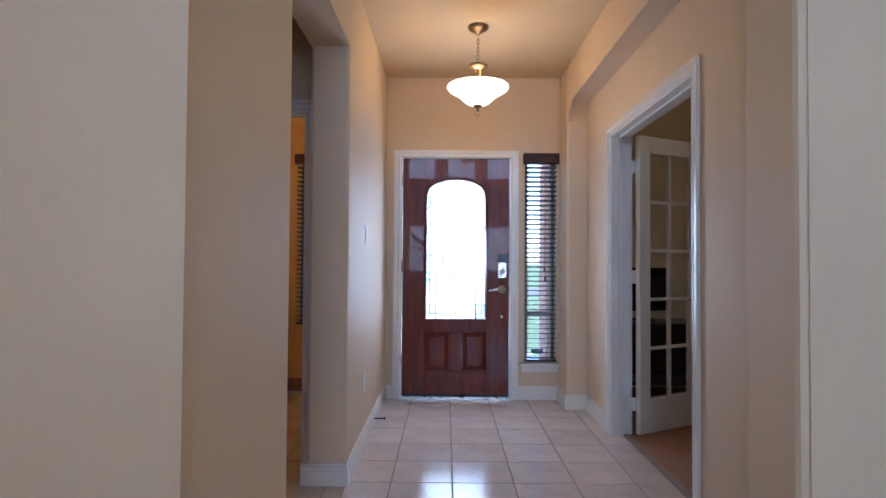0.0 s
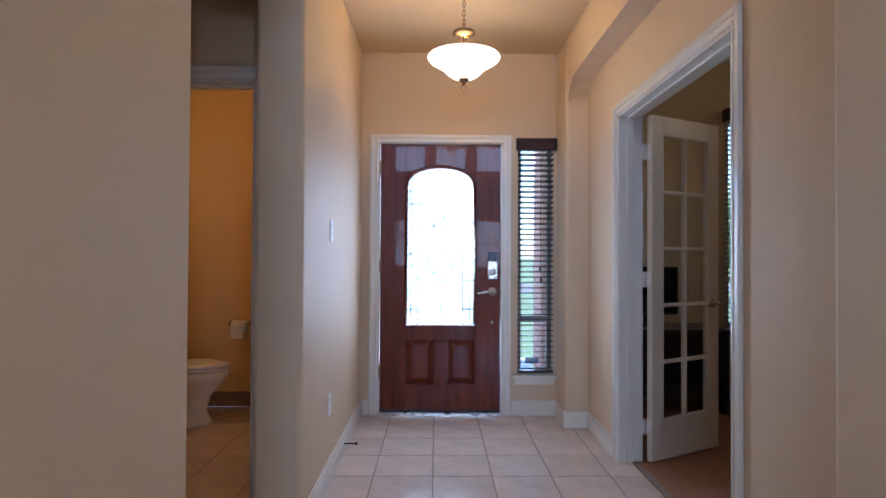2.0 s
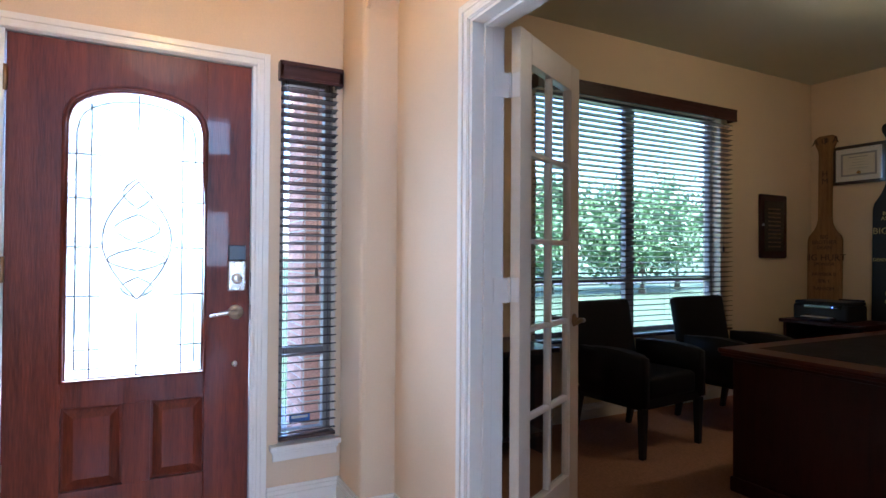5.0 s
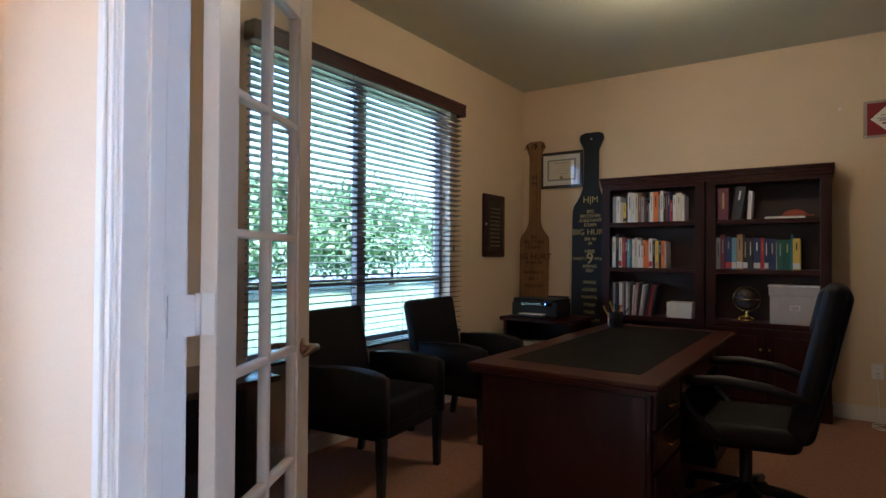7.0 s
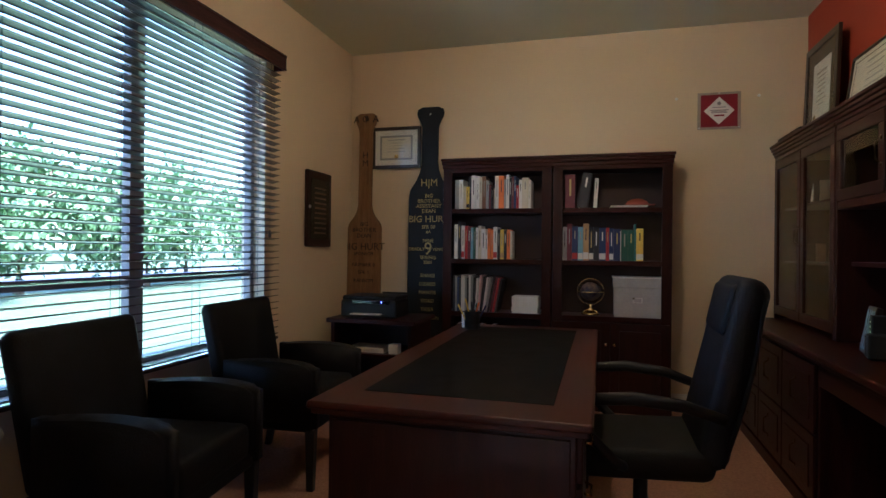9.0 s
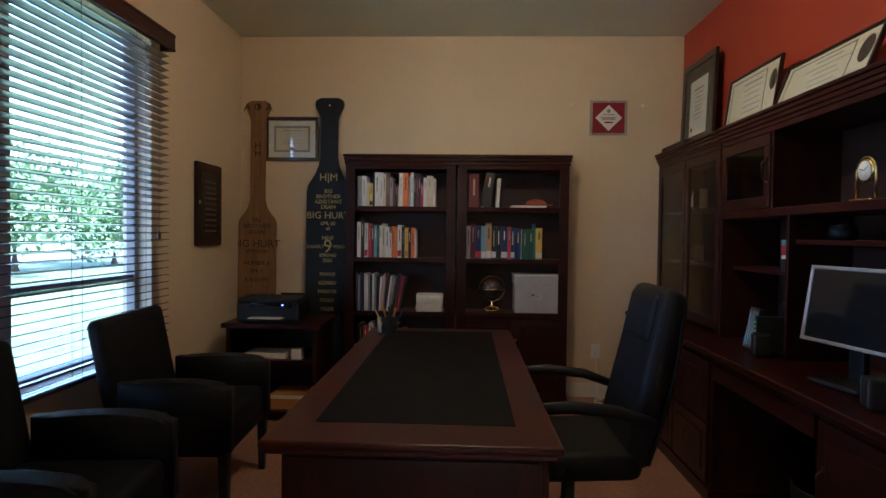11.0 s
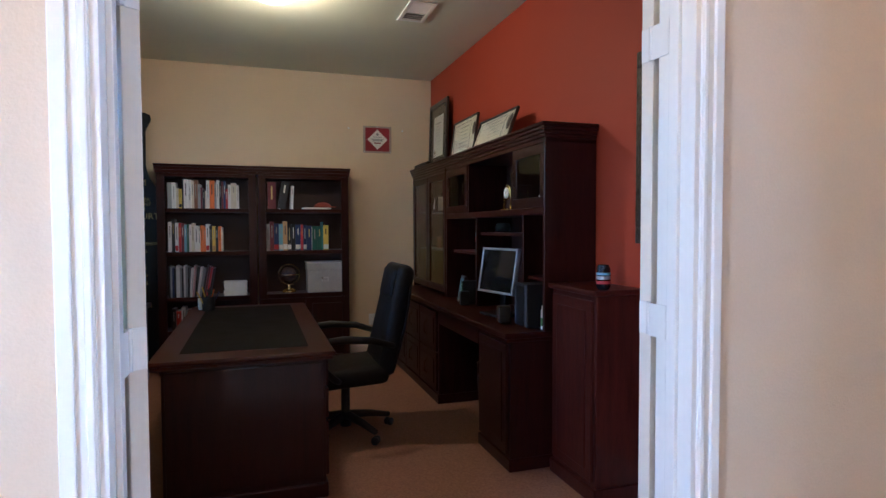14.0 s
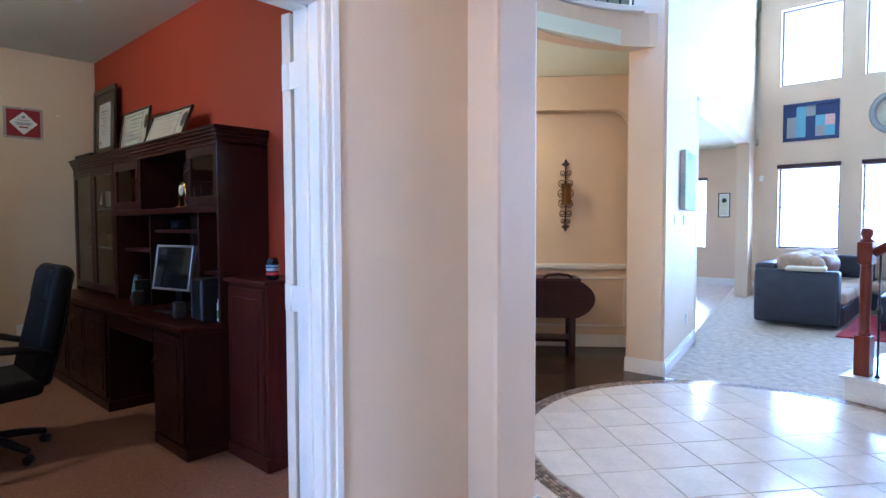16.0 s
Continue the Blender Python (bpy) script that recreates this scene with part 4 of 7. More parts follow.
BOOKC = {}
for nm, c in (("white", (0.72, 0.70, 0.66)), ("cream", (0.62, 0.56, 0.42)), ("orange", (0.75, 0.19, 0.03)), ("black", (0.02, 0.02, 0.025)), ("grey", (0.30, 0.30, 0.29)),
              ("navy", (0.02, 0.035, 0.12)), ("red", (0.45, 0.03, 0.03)), ("green", (0.02, 0.10, 0.07)), ("maroon", (0.13, 0.02, 0.03)), ("brown", (0.20, 0.09, 0.04)),
              ("yellow", (0.72, 0.50, 0.06)), ("lightblue", (0.18, 0.38, 0.50)), ("tan", (0.45, 0.27, 0.10)), ("pink", (0.62, 0.38, 0.36)), ("teal", (0.03, 0.18, 0.20))):
    BOOKC[nm] = mat(nm + "_book_cover", c, 0.5, var=0.06, scale=25)


def book(y, z, w, h, col, lean=0.0, depth=0.16, x=5.555, strip=None, title="", group="books on the shelves"):
    """A book standing with its spine to the room; y is its edge on the window side."""
    names = {"black": "black", "navy": "navy blue"}
    t = thing("book", pose(x + random.uniform(0.0, 0.012), y - w / 2, z, lean, 0, 0), names.get(col, col) + " hardback book standing on a bookcase shelf", "book", group)
    bm = bmesh.new()
    box(bm, 0, 0.003, -w / 2, w / 2, 0, h, 0.001, seg=1)
    box(bm, 0.003, depth, -w / 2, -w / 2 + 0.002, 0, h)
    box(bm, 0.003, depth, w / 2 - 0.002, w / 2, 0, h)
    c = part("cover", bm, BOOKC[col], t)
    part("page_block", bx(0.003, depth - 0.004, -w / 2 + 0.002, w / 2 - 0.002, 0.003, h - 0.004), PAPER, t)
    ink = INK if col in ("white", "cream", "yellow", "orange", "tan", "pink", "grey") else PAPER
    if title:
        text_mesh(title, w * 0.62, ink, Matrix(((0, 0, -1, -0.0012), (0, -1, 0, 0), (-1, 0, 0, h * 0.52), (0, 0, 0, 1))) @ pose(0, 0, 0, 0, 0, 0), c, "title", 0.0004)
    elif w > 0.014:
        k = random.uniform(0.25, 0.55)
        part("title_bar", bx(-0.0012, 0.001, -w * 0.09, w * 0.09, h * (0.9 - k), h * 0.86), random.choice((ink, FADED, GOLDINK if ink is PAPER else INK)), c)
    if strip:
        part("spine_label", bx(-0.0012, 0.001, -w / 2 + 0.001, w / 2 - 0.001, 0.01, h * 0.22), BOOKC[strip], c)
    return t


def row(y, z, spec):
    for s in spec:
        w, h, col = s[0], s[1], s[2]
        book(y, z, w, h, col, s[3] if len(s) > 3 else 0.0, strip=s[4] if len(s) > 4 else None, title=s[5] if len(s) > 5 else "")
        y -= w + 0.0015
    return y


row(4.245, 1.506, [(0.034, 0.23, "grey"), (0.033, 0.23, "white"), (0.02, 0.18, "cream"), (0.025, 0.175, "yellow", 0, "black"), (0.014, 0.25, "black"), (0.034, 0.262, "white"), (0.027, 0.258, "white", 0, None, "ACCOUNTABLE"),
                   (0.02, 0.25, "cream"), (0.03, 0.255, "brown"), (0.022, 0.22, "grey"), (0.014, 0.19, "maroon"), (0.02, 0.17, "black"), (0.008, 0.16, "cream"), (0.028, 0.256, "white"), (0.040, 0.256, "orange"),
                   (0.016, 0.23, "grey"), (0.022, 0.262, "white"), (0.016, 0.24, "black"), (0.018, 0.245, "maroon"), (0.016, 0.25, "navy"), (0.018, 0.18, "red"), (0.024, 0.22, "white"), (0.046, 0.235, "cream"), (0.02, 0.215, "white")])
row(4.245, 1.114, [(0.028, 0.27, "white"), (0.026, 0.295, "black"), (0.026, 0.262, "white", 0, "red"), (0.022, 0.26, "red"), (0.022, 0.255, "maroon"), (0.020, 0.245, "lightblue"), (0.018, 0.25, "green"), (0.018, 0.245, "white"), (0.022, 0.26, "cream"),
                   (0.032, 0.235, "white"), (0.016, 0.19, "white"), (0.022, 0.238, "orange"), (0.020, 0.225, "orange"), (0.030, 0.25, "white", 0, "red"), (0.022, 0.235, "black"), (0.026, 0.23, "yellow", 0, "tan"), (0.022, 0.225, "black"), (0.024, 0.23, "orange"), (0.012, 0.22, "white")])
mags = ["black", "grey", "navy", "black", "white", "white", "grey", "black", "white", "grey", "black", "white", "pink", "black", "white", "grey", "black", "maroon", "red", "black"]
yy = 4.25
for i, c in enumerate(mags):
    book(yy, 0.702, 0.013, 0.285 - 0.008 * (i % 4), c, lean=min(10, max(0, (i - 9) * 1.4)), depth=0.2, group="magazines on the lower shelf")
    yy -= 0.0155 + (0.004 if i > 9 else 0)
# second case
row(3.39, 1.506, [(0.075, 0.25, "maroon")])
book(3.30, 1.506, 0.07, 0.265, "black", lean=9, group="books on the shelves")
book(3.185, 1.506, 0.026, 0.22, "white", lean=3)
row(3.405, 1.114, [(0.03, 0.25, "grey"), (0.036, 0.275, "maroon"), (0.042, 0.255, "navy", 0, "red"), (0.036, 0.25, "lightblue", 0, "white"), (0.040, 0.275, "tan", 0, "white"), (0.034, 0.25, "black", 0, "white"), (0.036, 0.25, "black"),
                   (0.048, 0.245, "navy", 0, "white"), (0.022, 0.245, "red"), (0.030, 0.24, "navy", 0, "white"), (0.046, 0.235, "navy"), (0.004, 0.22, "white"), (0.046, 0.23, "green"), (0.042, 0.23, "green"), (0.012, 0.27, "teal"), (0.048, 0.238, "yellow", 0, "white")])


def paper_stack(name, m, w, d, n, label, piece="paper_pad"):
    t = thing(name, m, label, "paper stack")
    z = 0.0
    for i in range(n):
        h = 0.009
        part(piece, bx(-d / 2, d / 2, -w / 2, w / 2, z, z + h - 0.0015, bev=0.001, m=pose(random.uniform(-0.004, 0.004), random.uniform(-0.006, 0.006), 0, 0, 0, random.uniform(-1.5, 1.5)), seg=1), PAPER, t)
        z += h
    return t


paper_stack("magazine_stack", pose(5.66, 3.685, 0.702), 0.20, 0.2, 14, "stack of white magazines lying on a shelf", "magazine")
paper_stack("notebook_stack", pose(5.66, 2.93, 1.506), 0.26, 0.2, 2, "thin flat stack of papers on the upper shelf")
bm = bmesh.new()
lathe(bm, [(0.0, 0), (0.06, 0.0), (0.068, 0.012), (0.055, 0.035), (0.03, 0.05), (0, 0.055)], 20, Matrix.Diagonal((0.9, 1.25, 1, 1)), cap=False)
box(bm, -0.03, 0.03, -0.125, -0.06, 0.004, 0.012, 0.003)
solo("cap", bm, mat("faded_red_cloth", (0.38, 0.09, 0.05), 0.9, bump=0.2), "faded red cloth cap lying on papers", "cap", pose(5.66, 2.87, 1.524), smooth=True)


def globe():
    t = thing("desk_globe", pose(5.67, 3.20, 0.702), "dark blue gemstone globe on a polished brass stand", "globe")
    bm = bmesh.new()
    for k in range(3):
        a = 2 * math.pi * k / 3
        tube(bm, [(0.07 * math.cos(a), 0.07 * math.sin(a), 0.006), (0.05 * math.cos(a), 0.05 * math.sin(a), 0.03), (0.0, 0.0, 0.045)], 0.006, 8)
    lathe(bm, [(0.062, 0), (0.066, 0.008), (0.05, 0.018), (0.02, 0.028), (0.018, 0.045), (0.008, 0.06), (0.016, 0.075), (0.006, 0.085)], 14)
    part("stand", bm, BRASS, t, "polished brass tripod stand")
    bm = bmesh.new()
    tube(bm, [(0, 0.098 * math.cos(2 * math.pi * k / 32), 0.175 + 0.098 * math.sin(2 * math.pi * k / 32)) for k in range(32)], 0.004, 6, close=True)
    tube(bm, [(0.10 * math.cos(2 * math.pi * k / 32), 0.10 * math.sin(2 * math.pi * k / 32), 0.175) for k in range(32)], 0.004, 6, close=True)
    part("ring", bm, BRASS, t, "brass meridian rings")
    bm = bmesh.new()
    bmesh.ops.create_uvsphere(bm, u_segments=28, v_segments=16, radius=0.083, matrix=pose(0, 0, 0.175, 20, 0, 0))
    part("ball", bm, mat("lapis_and_tan_globe", (0.008, 0.012, 0.05), 0.12, var=0.2, scale=14, color2=(0.14, 0.09, 0.06), coat=0.5), t, "lapis blue globe with tan lands", True)


globe()


def storage_box():
    t = thing("storage_box", pose(5.67, 2.865, 0.702), "grey lidded cardboard storage box with a metal label holder", "storage box")
    part("body", bx(-0.10, 0.11, -0.165, 0.165, 0, 0.245, bev=0.004), GREYBOX, t)
    part("lid", bx(-0.107, 0.117, -0.172, 0.172, 0.215, 0.285, bev=0.004), GREYBOX, t)
    part("lid_top", bx(-0.112, 0.12, -0.178, 0.178, 0.285, 0.294, bev=0.002), WHITEP, t)
    h = part("label_holder", bx(-0.104, -0.099, -0.034, 0.034, 0.105, 0.145, bev=0.002), STEEL, t)
    part("card", bx(-0.1055, -0.1035, -0.024, 0.024, 0.112, 0.138), GREYBOX, h)


storage_box()
for i, (c, hh, yy) in enumerate((("black", 0.2, 4.23), ("red", 0.18, 4.19), ("white", 0.21, 4.15), ("grey", 0.19, 4.10), ("tan", 0.2, 4.05), ("black", 0.2, 3.95), ("white", 0.16, 3.90))):
    book(yy, 0.40, 0.035, hh, c, group="books on the bottom shelf")


# ---- wall pieces ----
def paddle_outline(hw_head, hw_neck, hw_blade, zt, zs0, zs1, z0):
    """Half outline mirrored: flared rounded head, long neck, sloped shoulders, broad blade."""
    r = [(hw_blade, z0), (hw_blade, zs1), (hw_blade * 0.93, zs1 + (zs0 - zs1) * 0.28), (hw_blade * 0.6, zs1 + (zs0 - zs1) * 0.66), (hw_neck + 0.012, zs0), (hw_neck, zs0 + 0.06), (hw_neck, zt - 0.17), (hw_neck + 0.01, zt - 0.14),
         (hw_head * 0.95, zt - 0.08), (hw_head, zt - 0.05), (hw_head * 0.93, zt - 0.02), (hw_head * 0.6, zt)]
    return r + [(-x, z) for x, z in reversed(r)]


def paddle(name, yc, lean, dims, material, label, lines, ink):
    zt = dims[3]
    xb = 5.797 - 0.03 - math.sin(radians(lean)) * zt
    # local x is across (towards -y in the world), local -y faces the room
    m = Matrix(((0, 1, 0, xb), (-1, 0, 0, yc), (0, 0, 1, 0.006), (0, 0, 0, 1))) @ pose(0, 0, 0, -lean, 0, 0)
    t = thing(name, m, label, "paddle")
    bm = bmesh.new()
    prism(bm, paddle_outline(*dims), 0.0, 0.022)
    bmesh.ops.bevel(bm, geom=[e for e in bm.edges if abs(e.verts[0].co.y - e.verts[1].co.y) < 1e-5], offset=0.004, segments=2, affect="EDGES")
    part("board", bm, material, t)
    bm = bmesh.new()
    lathe(bm, [(0, 0), (0.008, 0), (0.006, 0.004), (0, 0.005)], 12, pose(0, 0, zt - 0.06, 90), cap=False)
    part("hanging_hole", bm, PAPER if ink is GOLDINK else INK, t)
    for txt, z, size in lines:
        text_mesh(txt, size, ink, pose(0, -0.0012, z, 90, 0, 0), t)
    return t


paddle("wooden_paddle", 5.095, 1.2, (0.098, 0.056, 0.155, 2.35, 1.50, 1.36, 0.0), PADW, "tall brown stained wooden paddle with burnt lettering leaning in the corner",
       [("A Φ A", 2.295, 0.085), ("H", 1.985, 0.075), ("M", 1.915, 0.075), ("BIG", 1.39, 0.05), ("BROTHER", 1.34, 0.05), ("DEAN", 1.29, 0.05), ("BIG HURT", 1.195, 0.085), ("SPONSOR", 1.135, 0.042), ("NUMBER II", 1.04, 0.045), ("SPR 1", 0.975, 0.045), ("RANSOM", 0.905, 0.045), ("SPR 00", 0.77, 0.06)], BROWNINK)
paddle("wooden_paddle", 4.515, 1.6, (0.118, 0.066, 0.178, 2.375, 1.83, 1.62, 0.0), PADB, "tall glossy black paddle with gold lettering beside the bookcase",
       [("H|M", 1.735, 0.085), ("BIG", 1.625, 0.045), ("BROTHER", 1.582, 0.045), ("ASSISTANT", 1.54, 0.045), ("DEAN", 1.498, 0.045), ("BIG HURT", 1.43, 0.078), ("SPR 00", 1.365, 0.042), ("#5", 1.325, 0.036), ("NINE", 1.25, 0.042), ("9", 1.18, 0.15), ("DEADLY      VENOM", 1.18, 0.038), ("SPRING", 1.11, 0.042), ("2001", 1.07, 0.042),
        ("SNAKE", 0.96, 0.042), ("LIZARD", 0.89, 0.042), ("MANTIS", 0.82, 0.042), ("TOAD", 0.75, 0.042), ("TIGER", 0.68, 0.042), ("SCORPION", 0.61, 0.042)], GOLDINK)


def framed(name, m, w, h, border, mat_w, frame_mat, mat_mat, sheet_mat, label, lines=5, seal=None, depth=0.022, band=None, rule=0.0, tall=1.0):
    """A framed sheet in local x (across) and z (up), its face towards local -y, standing on local z 0."""
    t = thing(name, m, label, "picture frame")
    bm = bmesh.new()
    for a in ((-w / 2, w / 2, h - border, h), (-w / 2, w / 2, 0, border), (-w / 2, -w / 2 + border, border, h - border), (w / 2 - border, w / 2, border, h - border)):
        box(bm, a[0], a[1], -depth, 0, a[2], a[3], 0.004)
    part("frame", bm, frame_mat, t)
    part("mount", bx(-w / 2 + border, w / 2 - border, -depth * 0.4, -0.001, border, h - border), mat_mat, t)
    b = border + mat_w
    s = part("sheet", bx(-w / 2 + b, w / 2 - b, -depth * 0.4 - 0.002, -depth * 0.4 + 0.001, b, h - b), sheet_mat, t)
    yb = -depth * 0.4 - 0.003
    if band is not None:
        bm = bmesh.new()
        k = 0.016
        for a in ((-w / 2 + b, w / 2 - b, h - b - k, h - b), (-w / 2 + b, w / 2 - b, b, b + k), (-w / 2 + b, -w / 2 + b + k, b, h - b), (w / 2 - b - k, w / 2 - b, b, h - b)):
            box(bm, a[0], a[1], yb - 0.0012, yb + 0.002, a[2], a[3])
        part("border_band", bm, band, s)
    iw, ih = w - 2 * b, h - 2 * b
    for i in range(lines):
        ln = iw * random.uniform(0.25, 0.6)
        z = h - b - ih * (0.18 + 0.6 * i / max(1, lines))
        th = ih * (0.016 if i else 0.03)
        part("text_line", bx(-ln / 2, ln / 2, yb, yb + 0.002, z - th / 2, z + th / 2), FADED, s)
    if rule:
        bm = bmesh.new()
        x0, x1, z0, z1, k = -iw * 0.45, iw * rule, b + ih * 0.07, h - b - ih * 0.07, 0.0035
        for a in ((x0, x1, z1 - k, z1), (x0, x1, z0, z0 + k), (x0, x0 + k, z0, z1), (x1 - k, x1, z0, z1)):
            box(bm, a[0], a[1], yb - 0.0006, yb + 0.002, a[2], a[3])
        part("printed_border", bm, INK, s)
    if seal:
        sx, sz, sr, sm = seal
        bm = bmesh.new()
        lathe(bm, [(0, 0), (sr, 0), (sr * 0.9, 0.002), (0, 0.0022)], 20, pose(sx, yb + 0.001, sz, 90) @ Matrix.Diagonal((1, tall, 1, 1)), cap=False)
        part("seal", bm, sm, s)
    g = part("glazing", bx(-w / 2 + border, w / 2 - border, -depth * 0.75, -depth * 0.7, border, h - border), GLASS, t)
    g.visible_shadow = False
    return t


EAST = lambda y, z, x=5.805: Matrix(((0, 1, 0, x), (-1, 0, 0, y), (0, 0, 1, z), (0, 0, 0, 1)))
BLACKF = mat("black_brown_frame_wood", (0.022, 0.013, 0.010), 0.3, var=0.2, coat=0.3)
framed("certificate", EAST(4.827, 1.876), 0.44, 0.355, 0.028, 0.045, BLACKF, PAPER, CREAMP, "white matted certificate in a dark frame on the end wall", 5, (0, 0.10, 0.018, BRASS), band=BOOKC["grey"])


def plaque():
    t = thing("award_plaque", EAST(2.294, 2.096), "square maroon award plaque with a white diamond in clear acrylic", "plaque")
    g = part("acrylic_plate", bx(-0.147, 0.147, -0.014, -0.010, 0, 0.274, bev=0.002), mat("clear_edge_acrylic", (0.42, 0.36, 0.30), 0.1, coat=0.5), t)
    part("maroon_face", bx(-0.125, 0.125, -0.0165, -0.0145, 0.018, 0.256), MAROON, t)
    bm = bmesh.new()
    prism(bm, [(0, 0.035), (0.105, 0.137), (0, 0.239), (-0.105, 0.137)], -0.018, -0.0166)
    d = part("white_diamond", bm, PAPER, t)
    bm = bmesh.new()
    lathe(bm, [(0, 0), (0.014, 0), (0.012, 0.0015), (0, 0.0015)], 16, pose(0, -0.018, 0.19, 90), cap=False)
    part("crest", bm, BOOKC["grey"], d)
    for z, w in ((0.162, 0.09), (0.140, 0.13), (0.131, 0.10), (0.122, 0.11)):
        part("text_line", bx(-w / 2, w / 2, -0.0192, -0.0178, z - 0.003, z + 0.003), BOOKC["grey"], d)
    part("red_bar", bx(-0.035, 0.035, -0.0194, -0.0178, 0.095, 0.107), MAROON, d)
    for sx, sz in ((-0.135, 0.012), (0.135, 0.012), (0, 0.268)):
        bm = bmesh.new()
        lathe(bm, [(0, 0), (0.006, 0), (0.005, 0.005), (0, 0.006)], 10, pose(sx, -0.014, sz, 90), cap=False)
        part("standoff", bm, STEEL, t)


plaque()
for yy, zz in ((2.587, 2.341), (2.025, 2.335)):
    bm = bmesh.new()
    lathe(bm, [(0, 0), (0.011, 0), (0.009, 0.008), (0.004, 0.010), (0, 0.010)], 14, pose(5.809, yy, zz, 0, -90, 0), cap=False)
    solo("wall_anchor", bm, WHITEP, "small white plastic wall anchor", "wall anchor")

t = thing("wooden_plaque", Matrix(((1, 0, 0, 5.18), (0, 1, 0, 5.25), (0, 0, 1, 1.195), (0, 0, 0, 1))), "tall dark wooden plaque with an engraved plate on the window wall", "plaque")
bm = bmesh.new()
box(bm, -0.2, 0.2, -0.028, -0.001, 0, 0.58, 0.014)
part("board", bm, CHERRY_Z, t)
part("engraved_plate", bx(-0.145, 0.145, -0.031, -0.027, 0.06, 0.52, bev=0.002), mat("black_brass_plate", (0.03, 0.028, 0.022), 0.25, 0.4), t)
for i in range(10):
    part("text_line", bx(-0.09, 0.09, -0.0325, -0.0305, 0.10 + i * 0.038, 0.112 + i * 0.038), BRONZE, t)
bm = bmesh.new()
lathe(bm, [(0, 0), (0.016, 0), (0.014, 0.004), (0, 0.005)], 14, pose(-0.16, -0.028, 0.30, 90), cap=False)
part("medallion", bm, STEEL, t)


# ---- desk ----
def desk():
    x0, x1, y0, y1, H = 2.69, 4.605, 3.14, 3.965, 0.728
    t = thing("executive_desk", pose(0, 0, 0.004), "large dark cherry executive desk with an inset black leather top", "desk")
    tp = bmesh.new()
    box(tp, x0 + 0.012, x1 - 0.012, y0 + 0.012, y1 - 0.012, H - 0.040, H - 0.022, 0.004)
    box(tp, x0, x1, y0, y1, H - 0.024, H, 0.009, seg=3)
    part("desktop", tp, EDGEWOOD, t, "moulded cherry desktop edge")
    part("leather_inlay", bx(x0 + 0.17, x1 - 0.12, y0 + 0.115, y1 - 0.115, H - 0.004, H + 0.0015, bev=0.001), DESKPAD, t, "black leather writing surface")
    for xa, xb in ((x0 + 0.055, x0 + 0.50), (x1 - 0.50, x1 - 0.055)):
        p = part("pedestal", bx(xa, xb, y0 + 0.045, y1 - 0.05, 0.07, H - 0.04, bev=0.004), CHERRY_Z, t)
        part("plinth", bx(xa - 0.012, xb + 0.012, y0 + 0.035, y1 - 0.04, 0, 0.075, bev=0.008), CHERRY, t)
        for z0, z1 in ((0.10, 0.37), (0.385, 0.53), (0.545, 0.675)):
            d = part("drawer", bx(xa + 0.02, xb - 0.02, y0 + 0.028, y0 + 0.047, z0, z1, bev=0.005), CHERRY, t)
            bm = bmesh.new()
            xm = (xa + xb) / 2
            tube(bm, [(xm - 0.045, y0 + 0.03, (z0 + z1) / 2), (xm - 0.04, y0 + 0.008, (z0 + z1) / 2 - 0.006), (xm + 0.04, y0 + 0.008, (z0 + z1) / 2 - 0.006), (xm + 0.045, y0 + 0.03, (z0 + z1) / 2)], 0.004, 6)
            part("bail_pull", bm, BRASS, d)
    part("modesty_panel", bx(x0 + 0.49, x1 - 0.49, y1 - 0.085, y1 - 0.06, 0.05, H - 0.04, bev=0.003), CHERRY, t)
    part("end_panel", bx(x0 + 0.046, x0 + 0.056, y0 + 0.06, y1 - 0.065, 0.10, H - 0.06, bev=0.003), CHERRY_Z, t)
    part("centre_drawer", bx(x0 + 0.51, x1 - 0.51, y0 + 0.03, y0 + 0.05, H - 0.13, H - 0.045, bev=0.004), CHERRY, t)


desk()


def pen_cup():
    t = thing("pen_cup", pose(4.36, 3.83, 0.734), "black mesh pen cup full of pens on the desk", "pen cup")
    bm = bmesh.new()
    for k in range(28):
        a = 2 * math.pi * k / 28
        tube(bm, [(0.042 * math.cos(a), 0.042 * math.sin(a), 0.004), (0.045 * math.cos(a), 0.045 * math.sin(a), 0.10)], 0.0012, 4)
    for z in (0.004, 0.028, 0.052, 0.076, 0.10):
        tube(bm, [(0.0445 * math.cos(2 * math.pi * k / 24), 0.0445 * math.sin(2 * math.pi * k / 24), z) for k in range(24)], 0.0022, 5, close=True)
    lathe(bm, [(0.043, 0.0), (0.043, 0.004)], 20)
    lathe(bm, [(0.041, 0.003), (0.043, 0.098)], 24, cap=False)
    part("mesh_body", bm, RUBBER, t)
    for i, (c, ang, h) in enumerate((("yellow", -14, 0.17), ("black", 8, 0.16), ("red", 20, 0.15), ("yellow", -24, 0.15), ("orange", 14, 0.15), ("black", -6, 0.15), ("green", 2, 0.14), ("navy", 25, 0.14))):
        a = i * 0.8
        bm = bmesh.new()
        lathe(bm, [(0.002, 0), (0.0045, 0.012), (0.0045, h - 0.02), (0.0055, h - 0.018), (0.005, h)], 8, pose(0.018 * math.cos(a), 0.018 * math.sin(a), 0.006, ang, ang * 0.5, 0))
        part("pen", bm, BOOKC[c], t)
    return t


pen_cup()
solo("note_block", bx(-0.015, 0.015, -0.025, 0.025, 0, 0.085, bev=0.002), PAPER, "upright white note pad standing beside the pen cup", "note pad", pose(4.42, 3.88, 0.734, 0, 0, 15))


